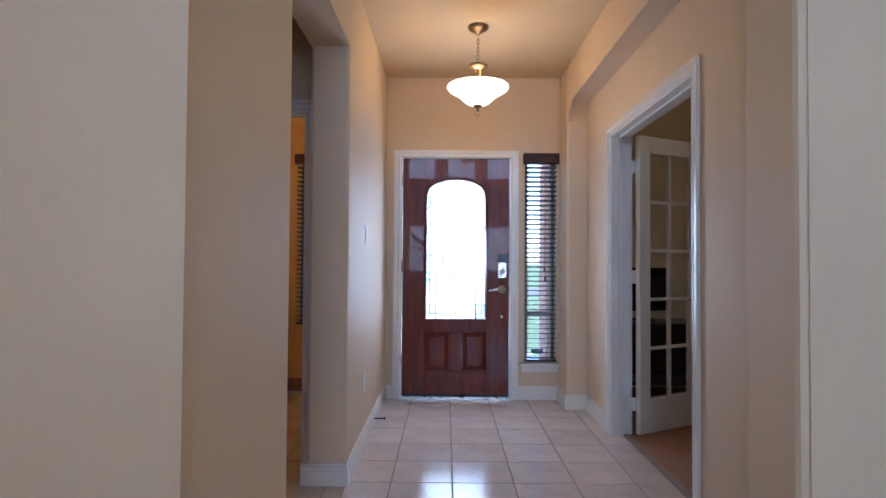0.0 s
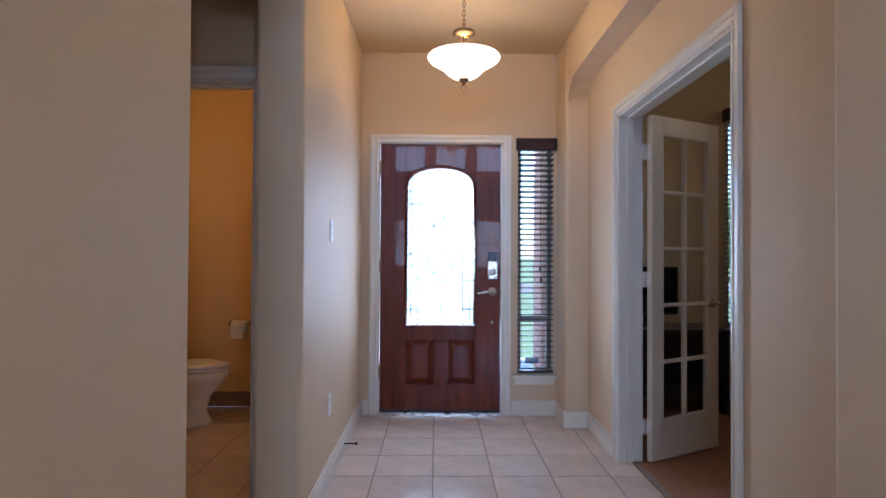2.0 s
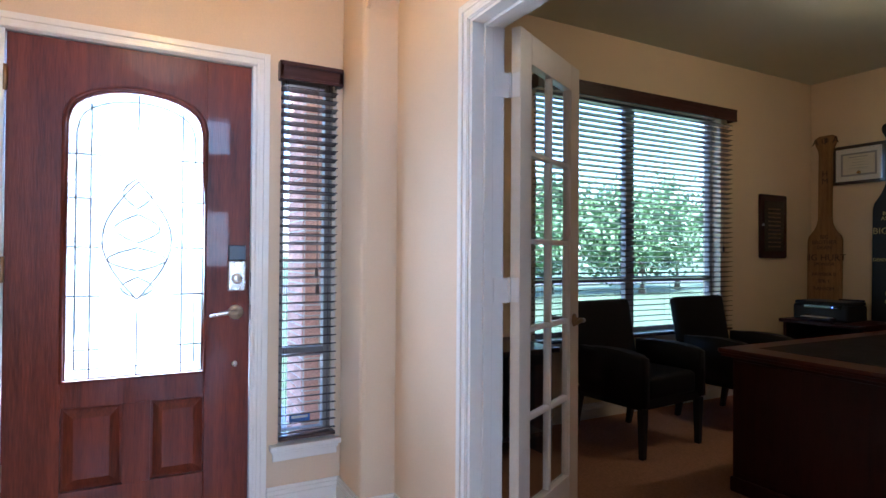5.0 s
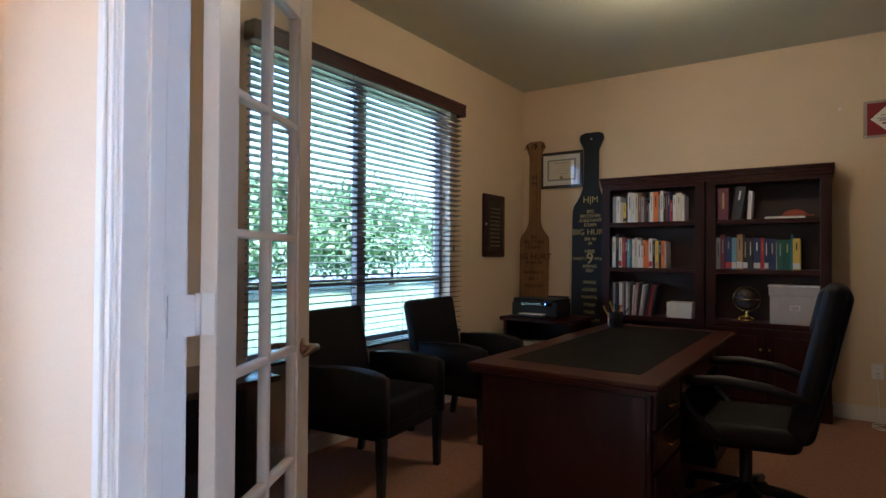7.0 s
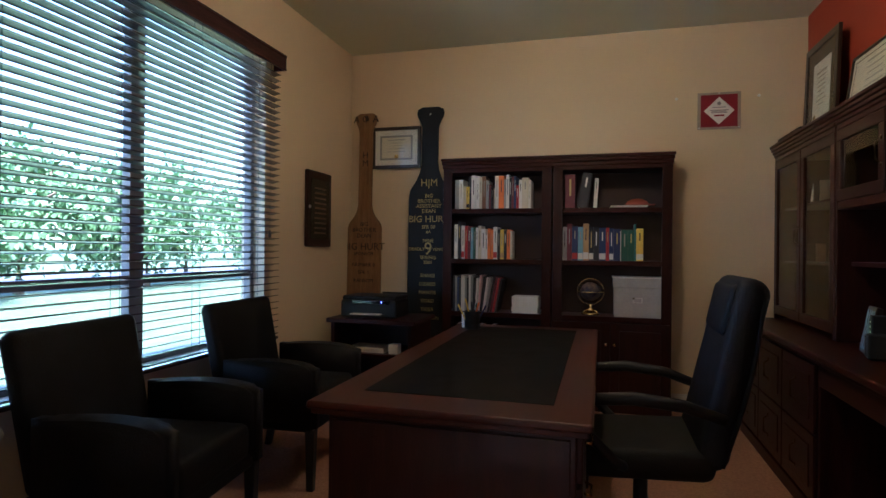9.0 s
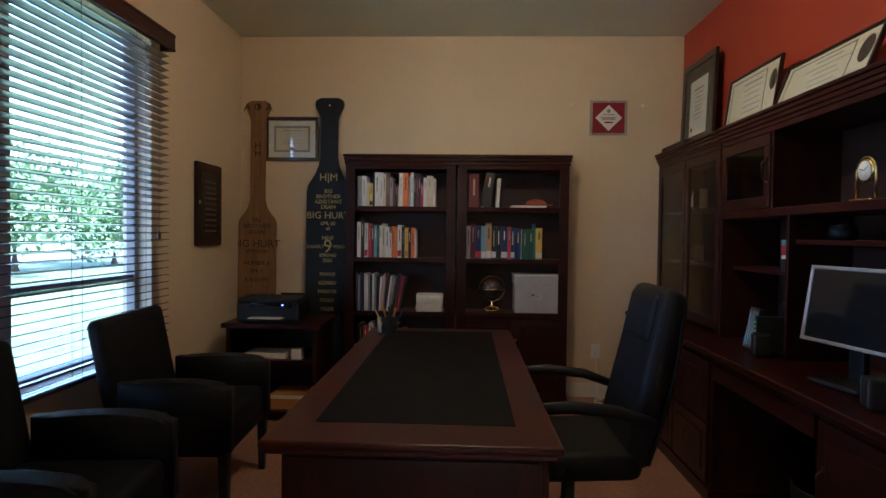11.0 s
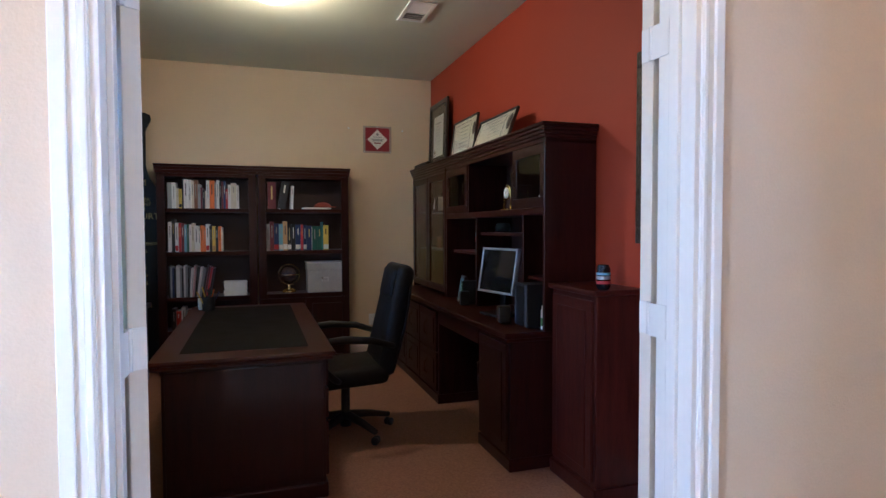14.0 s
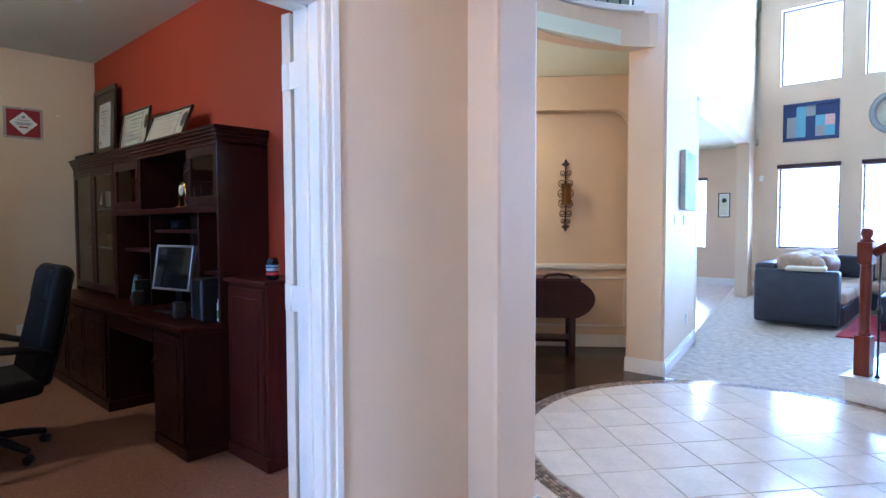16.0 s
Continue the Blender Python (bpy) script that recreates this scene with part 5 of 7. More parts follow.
def guest_chair(m, label):
    t = thing("guest_chair", m, label, "armchair", "two black guest chairs")
    W, D = 0.65, 0.60
    # front at local -y
    bm = bmesh.new()
    box(bm, -W / 2 + 0.085, W / 2 - 0.085, -D / 2 + 0.015, D / 2 - 0.10, 0.33, 0.475, 0.035, seg=4)
    part("seat_cushion", bm, LEATHER, t, smooth=True)
    part("seat_rail", bx(-W / 2 + 0.02, W / 2 - 0.02, -D / 2 + 0.02, D / 2 - 0.05, 0.285, 0.345, bev=0.012), LEATHER, t)
    bm = bmesh.new()
    vs = box(bm, -W / 2 + 0.05, W / 2 - 0.05, -0.05, 0.05, 0.0, 0.56, 0.035, seg=4)
    for v in vs:
        v.co.x *= 1 + 0.10 * max(0, v.co.z) / 0.56
        v.co.y *= 1.05 - 0.35 * v.co.z / 0.56
        v.co.z += 0.012 * (1 - (v.co.x / 0.33) ** 2) * (v.co.z / 0.56)
        v.co = pose(0, D / 2 - 0.09, 0.335, -11) @ v.co
    part("backrest", bm, LEATHER, t, smooth=True)
    for s in (-1, 1):
        bm = bmesh.new()
        n = 10
        prof = []
        for i in range(n + 1):
            k = i / n
            prof.append((-D / 2 + k * (D - 0.10), 0.615 + 0.012 * math.sin(math.pi * min(1, k * 1.1)) - 0.022 * (1 - k) ** 6))
        o = [(-D / 2, 0.31)] + prof + [(D / 2 - 0.10, 0.31)]
        xa, xb = sorted((s * W / 2, s * (W / 2 - 0.085)))
        a = [bm.verts.new((xa, y, z)) for y, z in o]
        b = [bm.verts.new((xb, y, z)) for y, z in o]
        bm.faces.new(a), bm.faces.new(b[::-1])
        for i in range(len(o)):
            bm.faces.new((a[i], b[i], b[(i + 1) % len(o)], a[(i + 1) % len(o)]))
        bmesh.ops.bevel(bm, geom=[e for e in bm.edges if abs(e.verts[0].co.x - e.verts[1].co.x) < 1e-5], offset=0.02, segments=3, affect="EDGES")
        part("arm", bm, LEATHER, t, smooth=True)
        for fy in (-D / 2 + 0.035, D / 2 - 0.075):
            bm = bmesh.new()
            vs = box(bm, -0.024, 0.024, -0.024, 0.024, 0, 0.30, 0.004)
            for v in vs:
                k = 1 - v.co.z / 0.30
                v.co.x *= 1 - 0.3 * k
                v.co.y *= 1 - 0.3 * k
                v.co.x += s * (W / 2 - 0.045)
                v.co.y += fy + (0.05 * k if fy > 0 else 0)
            part("leg", bm, RUBBER, t, "black tapered wooden leg")
    return t


guest_chair(pose(2.93, 4.74, 0.004, 0, 0, 6), "black leather guest armchair below the office window")
guest_chair(pose(3.95, 4.755, 0.004, 0, 0, 3), "black leather guest armchair beside the printer stand")


def office_chair():
    t = thing("office_chair", pose(3.595, 2.965, 0.004, 0, 0, 180), "black leather high-back swivel office chair at the desk", "office chair")
    # front at local -y
    bm = bmesh.new()
    lathe(bm, [(0, 0.05), (0.035, 0.05), (0.035, 0.13), (0.028, 0.14), (0.028, 0.36), (0.0, 0.36)], 16, cap=False)
    part("gas_column", bm, RUBBER, t)
    for k in range(5):
        a = 2 * math.pi * k / 5 + 0.5
        bm = bmesh.new()
        tube(bm, [(0.02 * math.cos(a), 0.02 * math.sin(a), 0.12), (0.16 * math.cos(a), 0.16 * math.sin(a), 0.105), (0.30 * math.cos(a), 0.30 * math.sin(a), 0.075)], [0.028, 0.024, 0.018], 8)
        leg = part("base_arm", bm, BLKPLAST, t)
        bm = bmesh.new()
        for s in (-1, 1):
            lathe(bm, [(0, 0), (0.024, 0), (0.026, 0.006), (0.024, 0.018), (0, 0.018)], 14, pose(0.30 * math.cos(a), 0.30 * math.sin(a), 0.027, 0, 0, math.degrees(a) + 30) @ pose(0, s * 0.014 - 0.009, 0, -90), cap=False)
        part("caster", bm, BLKPLAST, leg)
    part("tilt_plate", bx(-0.10, 0.10, -0.12, 0.12, 0.33, 0.37, bev=0.01), RUBBER, t)
    bm = bmesh.new()
    vs = box(bm, -0.255, 0.255, -0.25, 0.24, 0.36, 0.475, 0.045, seg=4)
    for v in vs:
        if v.co.y < -0.12:
            v.co.z -= 0.25 * (-0.12 - v.co.y)
    part("seat_cushion", bm, LEATHER_BR, t, smooth=True)
    bm = bmesh.new()
    vs = box(bm, -0.25, 0.25, -0.055, 0.055, 0, 0.70, 0.05, seg=4)
    for v in vs:
        k = v.co.z / 0.70
        v.co.x *= 1.0 - 0.16 * k ** 3
        v.co.y += 0.05 * math.sin(math.pi * k) * 0.6 - 0.02 * (abs(v.co.x) / 0.25) ** 2
        v.co = pose(0, 0.225, 0.40, -12.5) @ v.co
    b = part("backrest", bm, LEATHER, t, smooth=True)
    bm = bmesh.new()
    vs = box(bm, -0.17, 0.17, -0.03, 0.03, 0, 0.20, 0.028, seg=3)
    for v in vs:
        v.co = pose(0, 0.225, 0.40, -12.5) @ Vector((v.co.x, v.co.y - 0.045, v.co.z + 0.47))
    part("head_pillow", bm, LEATHER, b, smooth=True)
    for s in (-1, 1):
        bm = bmesh.new()
        pts = [pose(0, 0.225, 0.40, -12.5) @ Vector((s * (0.235 - 0.035 * (i / 8) ** 3), 0.045 + 0.03 * math.sin(math.pi * i / 8) * 0.6 - 0.02, 0.03 + 0.64 * i / 8)) for i in range(9)]
        tube(bm, pts, 0.008, 6)
        part("piping", bm, LEATHER, b)
    for s in (-1, 1):
        bm = bmesh.new()
        tube(bm, [(s * 0.21, -0.05, 0.38), (s * 0.285, -0.10, 0.42), (s * 0.30, -0.20, 0.52), (s * 0.30, -0.235, 0.60), (s * 0.30, -0.20, 0.645), (s * 0.30, -0.05, 0.66), (s * 0.295, 0.12, 0.645), (s * 0.27, 0.26, 0.60)],
             [0.018, 0.02, 0.02, 0.02, 0.022, 0.024, 0.022, 0.018], 10)
        part("armrest", bm, BLKPLAST, t)


office_chair()


def printer_stand():
    t = thing("printer_stand", pose(5.0, 4.72, 0.004), "dark wooden printer stand with open shelves", "stand")
    part("top", bx(-0.02, 0.50, -0.34, 0.34, 0.64, 0.672, bev=0.006), CHERRY, t)
    for s in (-1, 1):
        lo, hi = sorted((s * 0.31, s * 0.285))
        part("side_panel", bx(0.0, 0.48, lo, hi, 0.0, 0.64, bev=0.002), CHERRY_Z, t)
    for z in (0.05, 0.40):
        part("shelf", bx(0.01, 0.47, -0.285, 0.285, z, z + 0.022), CHERRY, t)
    part("back_panel", bx(0.465, 0.475, -0.285, 0.285, 0.07, 0.64), SHADOWIN, t)


printer_stand()


def printer():
    t = thing("printer", pose(5.22, 4.77, 0.677), "black inkjet printer on the wooden stand", "printer")
    part("body", bx(-0.15, 0.15, -0.22, 0.22, 0.0, 0.13, bev=0.02, seg=3), BLKPLAST, t)
    part("scanner_lid", bx(-0.14, 0.15, -0.21, 0.21, 0.128, 0.16, bev=0.012), BLKPLAST, t)
    part("control_panel", bx(-0.165, -0.10, -0.17, 0.12, 0.10, 0.135, bev=0.008), SCREEN, t)
    part("paper_tray", bx(-0.23, -0.14, -0.13, 0.13, 0.012, 0.03, bev=0.004), BLKPLAST, t)
    part("paper_edge", bx(-0.225, -0.14, -0.11, 0.11, 0.03, 0.035), PAPER, t)
    bm = bmesh.new()
    box(bm, 0.10, 0.112, -0.20, 0.0, 0.15, 0.20, 0.003, m=pose(0, 0, 0, 0, 12, 0))
    part("rear_tray", bm, BLKPLAST, t)
    part("power_light", bx(-0.167, -0.163, -0.115, -0.108, 0.115, 0.122), lamp_glass("blue_led", (0.1, 0.15, 1.0), 2.0), t, "small blue power light")


printer()
paper_stack("paper_stack", pose(5.16, 4.78, 0.427), 0.28, 0.21, 4, "loose stack of papers on the stand's shelf")
solo("small_white_box", bx(-0.04, 0.04, -0.035, 0.035, 0, 0.07, bev=0.003), PAPER, "small white box on the printer stand shelf", "box", pose(5.08, 4.56, 0.427))
t = thing("ream_box", pose(5.16, 4.62, 0.077), "orange and cream paper package on the lower shelf", "package")
part("wrap", bx(-0.11, 0.11, -0.12, 0.12, 0, 0.11, bev=0.004), mat("orange_wrapper", (0.55, 0.24, 0.05), 0.5), t)
part("white_band", bx(-0.112, 0.112, -0.122, 0.122, 0.075, 0.10), PAPER, t)


def corner_table():
    t = thing("corner_table", pose(0, 0, 0.004), "small black wooden computer table in the office corner", "table")
    part("top", bx(1.30, 2.27, 4.70, 5.21, 0.622, 0.65, bev=0.005), BLACKF, t)
    for x in (1.32, 2.21):
        part("side_panel", bx(x, x + 0.035, 4.74, 5.19, 0, 0.622, bev=0.003), BLACKF, t)
    part("back_panel", bx(1.355, 2.21, 5.16, 5.18, 0.05, 0.622, bev=0.002), BLACKF, t)
    part("lower_shelf", bx(1.355, 2.21, 4.76, 5.16, 0.12, 0.145, bev=0.003), BLACKF, t)


corner_table()


def corner_monitor():
    t = thing("corner_monitor", pose(1.72, 4.99, 0.656, 0, 0, 12), "black flat monitor, switched off, on the corner table", "monitor")
    part("stand_base", lathe(bmesh.new(), [(0.115, 0), (0.118, 0.006), (0.10, 0.016), (0.03, 0.022)], 28), BLKPLAST, t)
    part("stand_neck", bx(-0.03, 0.03, 0.0, 0.03, 0.015, 0.22, bev=0.006), BLKPLAST, t)
    w, h, z0, b = 0.50, 0.385, 0.085, 0.02
    bm = bmesh.new()
    for a in ((-w / 2, w / 2, z0 + h - b, z0 + h), (-w / 2, w / 2, z0, z0 + b), (-w / 2, -w / 2 + b, z0 + b, z0 + h - b), (w / 2 - b, w / 2, z0 + b, z0 + h - b)):
        box(bm, a[0], a[1], -0.03, 0.01, a[2], a[3], 0.004)
    part("bezel", bm, BLKPLAST, t)
    part("screen", bx(-w / 2 + b, w / 2 - b, -0.024, 0.006, z0 + b, z0 + h - b), SCREEN, t, "dark glossy screen")


corner_monitor()


# ---- credenza, hutch and tower on the red wall ----
def pull(parent, x, y, z):
    bm = bmesh.new()
    tube(bm, [(x, y, z - 0.05), (x, y + 0.02, z - 0.035), (x, y + 0.022, z + 0.035), (x, y, z + 0.05)], [0.003, 0.0045, 0.0045, 0.003], 6)
    for s in (-1, 1):
        lathe(bm, [(0, 0), (0.011, 0), (0.006, 0.004), (0, 0.004)], 10, pose(x, y, z + s * 0.055, -90), cap=False)
    part("pull", bm, DARKBR, parent)


def raised(name, t, x0, x1, z0, z1, yf, material=None):
    d = part(name, bx(x0, x1, yf - 0.018, yf, z0, z1, bev=0.004), material or CHERRY_Z, t)
    part("raised_panel", bx(x0 + 0.05, x1 - 0.05, yf - 0.002, yf + 0.005, z0 + 0.05, z1 - 0.05, bev=0.005), material or CHERRY_Z, d)
    return d


def credenza():
    t = thing("credenza", pose(0, 0, 0.004), "long dark cherry credenza with kneehole on the red wall", "credenza")
    yb, yf, H = 1.715, 2.25, 0.755
    tp = bmesh.new()
    box(tp, 2.69, 5.38, yb, yf, H - 0.032, H, 0.008, seg=3)
    box(tp, 2.70, 5.37, yb, yf - 0.012, H - 0.05, H - 0.03, 0.004)
    part("worktop", tp, CHERRY, t)
    part("pedestal", bx(2.71, 3.15, yb, yf - 0.04, 0.06, H - 0.05, bev=0.003), CHERRY_Z, t)
    part("pedestal", bx(3.98, 5.36, yb, yf - 0.04, 0.06, H - 0.05, bev=0.003), CHERRY_Z, t)
    part("plinth", bx(2.70, 3.16, yb, yf - 0.028, 0, 0.07, bev=0.006), CHERRY, t)
    part("plinth", bx(3.97, 5.37, yb, yf - 0.028, 0, 0.07, bev=0.006), CHERRY, t)
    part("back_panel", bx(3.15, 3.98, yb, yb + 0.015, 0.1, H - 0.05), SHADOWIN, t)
    part("knee_drawer", bx(3.16, 3.97, yf - 0.055, yf - 0.03, 0.61, 0.70, bev=0.004), CHERRY, t)
    d = raised("door", t, 2.735, 3.13, 0.09, 0.69, yf - 0.022)
    pull(d, 3.09, yf - 0.02, 0.48)
    for x0, x1 in ((4.0, 4.45), (4.46, 4.90), (4.91, 5.34)):
        for z0, z1 in ((0.09, 0.38), (0.39, 0.69)):
            d = raised("drawer", t, x0, x1, z0, z1, yf - 0.022)
            pull(d, (x0 + x1) / 2, yf - 0.016, (z0 + z1) / 2)


credenza()


def glass_door(t, x0, x1, z0, z1, yf, side):
    d = new("door")
    d.parent = t
    bm = bmesh.new()
    k = 0.055
    for a in ((x0, x1, z1 - k, z1), (x0, x1, z0, z0 + k), (x0, x0 + k, z0 + k, z1 - k), (x1 - k, x1, z0 + k, z1 - k)):
        box(bm, a[0], a[1], yf - 0.018, yf, a[2], a[3], 0.004)
    f = part("door_frame", bm, CHERRY_Z, d)
    g = part("pane", bx(x0 + k - 0.004, x1 - k + 0.004, yf - 0.012, yf - 0.008, z0 + k - 0.004, z1 - k + 0.004), GLASS, d)
    g.visible_shadow = False
    pull(d, x0 + 0.028 if side < 0 else x1 - 0.028, yf, (z0 + z1) / 2)
    return d


def hutch(x0, x1, name, label):
    t = thing(name, pose(0, 0, 0.76), label, "hutch")
    yb, yf, H = 1.715, 2.03, 1.125
    part("side_panel", bx(x0, x0 + 0.022, yb, yf, 0, H - 0.09, bev=0.002), CHERRY_Z, t)
    part("side_panel", bx(x1 - 0.022, x1, yb, yf, 0, H - 0.09, bev=0.002), CHERRY_Z, t)
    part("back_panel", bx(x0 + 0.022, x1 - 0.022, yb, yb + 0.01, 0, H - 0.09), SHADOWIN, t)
    bm = bmesh.new()
    box(bm, x0, x1, yb, yf, H - 0.105, H - 0.08, 0.003)
    for i in range(4):
        k = 0.007 * (i + 1)
        box(bm, x0 - k, x1 + k, yb, yf + k, H - 0.08 + i * 0.02, H - 0.06 + i * 0.02, 0.005)
    part("crown", bm, CHERRY, t, "stepped dark cherry crown")
    return t, yb, yf, H


t, yb, yf, H = hutch(2.672, 4.352, "desk_hutch", "dark cherry desk hutch with glass doors and open bays")
part("shelf", bx(2.694, 4.33, yb + 0.01, yf, 0.635, 0.672, bev=0.003), CHERRY, t)
for x in (3.835, 3.06):
    part("divider", bx(x, x + 0.02, yb + 0.01, yf - 0.004, 0.672, H - 0.1, bev=0.002), CHERRY_Z, t)
for x in (3.745, 2.99):
    part("divider", bx(x, x + 0.02, yb + 0.01, yf - 0.03, 0, 0.635, bev=0.002), CHERRY_Z, t)
part("thin_shelf", bx(3.01, 3.745, yb + 0.01, yf - 0.06, 0.51, 0.53, bev=0.002), CHERRY, t)
part("cubby_shelf", bx(3.765, 4.33, yb + 0.01, yf - 0.06, 0.365, 0.385, bev=0.002), CHERRY, t)
part("cubby_shelf", bx(2.694, 2.99, yb + 0.01, yf - 0.06, 0.26, 0.28, bev=0.002), CHERRY, t)
glass_door(t, 3.858, 4.35, 0.675, H - 0.108, yf + 0.002, -1)
glass_door(t, 2.674, 3.075, 0.675, H - 0.108, yf + 0.002, 1)
t, yb, yf, H = hutch(4.365, 5.365, "display_tower", "dark cherry display cabinet with two tall glass doors")
for z in (0.36, 0.70):
    part("glass_shelf", bx(4.39, 5.34, yb + 0.01, yf - 0.05, z, z + 0.012, bev=0.002), CHERRY, t)
glass_door(t, 4.367, 4.862, 0.03, H - 0.108, yf + 0.002, 1)
glass_door(t, 4.868, 5.363, 0.03, H - 0.108, yf + 0.002, -1)


def monitor():
    m = pose(3.285, 2.035, 0.762, 0, 0, 192)
    t = thing("computer_monitor", m, "small silver-framed flat computer monitor, switched off, on the credenza", "monitor")
    part("stand_base", bx(-0.11, 0.11, -0.07, 0.09, 0, 0.018, bev=0.008), BLKPLAST, t)
    part("stand_neck", bx(-0.032, 0.032, 0.035, 0.065, 0.016, 0.26, bev=0.006), BLKPLAST, t)
    bm = bmesh.new()
    w, h, z0, b = 0.375, 0.29, 0.0, 0.014
    R = pose(0, -0.012, 0.142, -9)
    for a in ((-w / 2, w / 2, z0 + h - b, z0 + h), (-w / 2, w / 2, z0, z0 + b), (-w / 2, -w / 2 + b, z0 + b, z0 + h - b), (w / 2 - b, w / 2, z0 + b, z0 + h - b)):
        box(bm, a[0], a[1], -0.02, 0.012, a[2], a[3], 0.003, m=R)
    part("bezel", bm, CHROME, t, "silver bezel")
    part("screen", bx(-w / 2 + b, w / 2 - b, -0.014, 0.008, z0 + b, z0 + h - b, m=R), SCREEN, t)
    part("rear_shell", bx(-w / 2 + 0.03, w / 2 - 0.03, 0.008, 0.04, 0.03, h - 0.03, bev=0.012, m=R), BLKPLAST, t)


monitor()


SLATE = mat("blue_grey_plastic", (0.085, 0.095, 0.12), 0.4, var=0.06)


def speaker(m, w, h, d, label):
    t = thing("speaker", m, label, "loudspeaker", "computer speakers")
    part("cabinet", bx(-w / 2, w / 2, -d / 2, d / 2, 0, h, bev=0.008), BLKPLAST, t)
    k = w * 0.17
    part("grille", bx(-w / 2 + k, w / 2 - k, -d / 2 - 0.006, -d / 2 + 0.004, 0.012, h - 0.01, bev=0.004), BLKPLAST, t)
    for a in (-w / 2 + 0.002, w / 2 - k + 0.002):
        part("side_strip", bx(a, a + k - 0.004, -d / 2 - 0.004, -d / 2 + 0.004, 0.008, h - 0.006, bev=0.002), SLATE, t, "blue-grey plastic strip")


speaker(pose(3.83, 2.06, 0.762, 0, 0, 165), 0.07, 0.10, 0.07, "small grey computer speaker beside the monitor")
speaker(pose(3.02, 2.11, 0.762, 0, 0, 165), 0.07, 0.10, 0.07, "small grey computer speaker beside the monitor")
speaker(pose(2.865, 1.985, 0.762, 0, 0, 178), 0.165, 0.245, 0.18, "tall black speaker box on the credenza")


def mantel_clock():
    t = thing("desk_clock", pose(3.37, 1.93, 1.434, 0, 0, 180), "small brass arched clock on the hutch shelf", "clock")
    bm = bmesh.new()
    o = [(0.05, 0)] + [(0.05 * math.cos(math.pi * i / 14), 0.115 + 0.05 * math.sin(math.pi * i / 14)) for i in range(15)] + [(-0.05, 0)]
    tube(bm, [(x, 0, z) for x, z in o], 0.006, 8)
    part("arch", bm, BRASS, t)
    part("base", bx(-0.06, 0.06, -0.025, 0.025, -0.002, 0.012, bev=0.004), BRASS, t)
    bm = bmesh.new()
    lathe(bm, [(0.0, 0), (0.042, 0), (0.046, 0.008), (0.040, 0.014), (0.036, 0.012), (0, 0.012)], 28, pose(0, 0.005, 0.115, 90), cap=False)
    d = part("case", bm, BRASS, t)
    bm = bmesh.new()
    lathe(bm, [(0, 0), (0.036, 0), (0.036, 0.001), (0, 0.001)], 24, pose(0, -0.009, 0.115, 90), cap=False)
    part("dial", bm, PAPER, d)
    bm = bmesh.new()
    box(bm, -0.001, 0.001, -0.0115, -0.0105, 0.0, 0.028, m=pose(0, 0, 0.115, 0, 55, 0))
    box(bm, -0.0014, 0.0014, -0.0115, -0.0105, 0.0, 0.02, m=pose(0, 0, 0.115, 0, -70, 0))
    part("clock_hand", bm, INK, d)


mantel_clock()
SOUTH = lambda x, y, z, lean: pose(x, y, z, 0, 0, 180) @ pose(0, 0, 0, -lean, 0, 0)
framed("diploma", SOUTH(5.32, 1.785, 1.888, 2), 0.56, 0.665, 0.045, 0.09, BLACKF, mat("charcoal_mount_board", (0.03, 0.032, 0.03), 0.8), PAPER, "upright framed diploma with charcoal mount on the cabinet top", 8, (-0.10, 0.18, 0.018, BRASS))
SEALM = mat("dark_portrait_oval", (0.05, 0.035, 0.03), 0.5, var=0.4, scale=30)
framed("diploma", SOUTH(4.455, 1.85, 1.888, 8), 0.57, 0.35, 0.014, 0.0, BLACKF, CREAMP, CREAMP, "cream diploma with a dark oval emblem leaning on the red wall", 6, (0.215, 0.235, 0.036, SEALM), rule=0.26, tall=1.5)
framed("diploma", SOUTH(3.765, 1.90, 1.888, 21), 0.67, 0.26, 0.014, 0.0, BLACKF, CREAMP, CREAMP, "wide cream diploma with dark oval emblem leaning on the wall", 5, (0.255, 0.165, 0.042, SEALM), rule=0.27, tall=1.4)
ORN = mat("carved_dark_gilt_frame", (0.05, 0.032, 0.016), 0.35, 0.3, var=0.5, scale=40, bump=0.8, bscale=60)
framed("large_picture", pose(1.915, 1.712, 1.245, 0, 0, 180), 0.74, 0.915, 0.075, 0.16, ORN, PAPER, PAPER, "large matted print in a carved dark frame on the red wall", 2, None, 0.035, band=INK)


def file_cabinet():
    t = thing("storage_cabinet", pose(0, 0, 0.004), "tall narrow red cherry cabinet beside the hutch", "cabinet")
    part("body", bx(2.245, 2.66, 1.715, 1.985, 0.06, 0.995, bev=0.004), REDWOOD, t)
    part("top", bx(2.225, 2.675, 1.715, 2.01, 0.995, 1.022, bev=0.008), REDWOOD, t)
    part("plinth", bx(2.23, 2.67, 1.715, 2.0, 0, 0.075, bev=0.008), REDWOOD, t)
    d = raised("door", t, 2.265, 2.64, 0.10, 0.97, 2.0, REDWOOD)


file_cabinet()


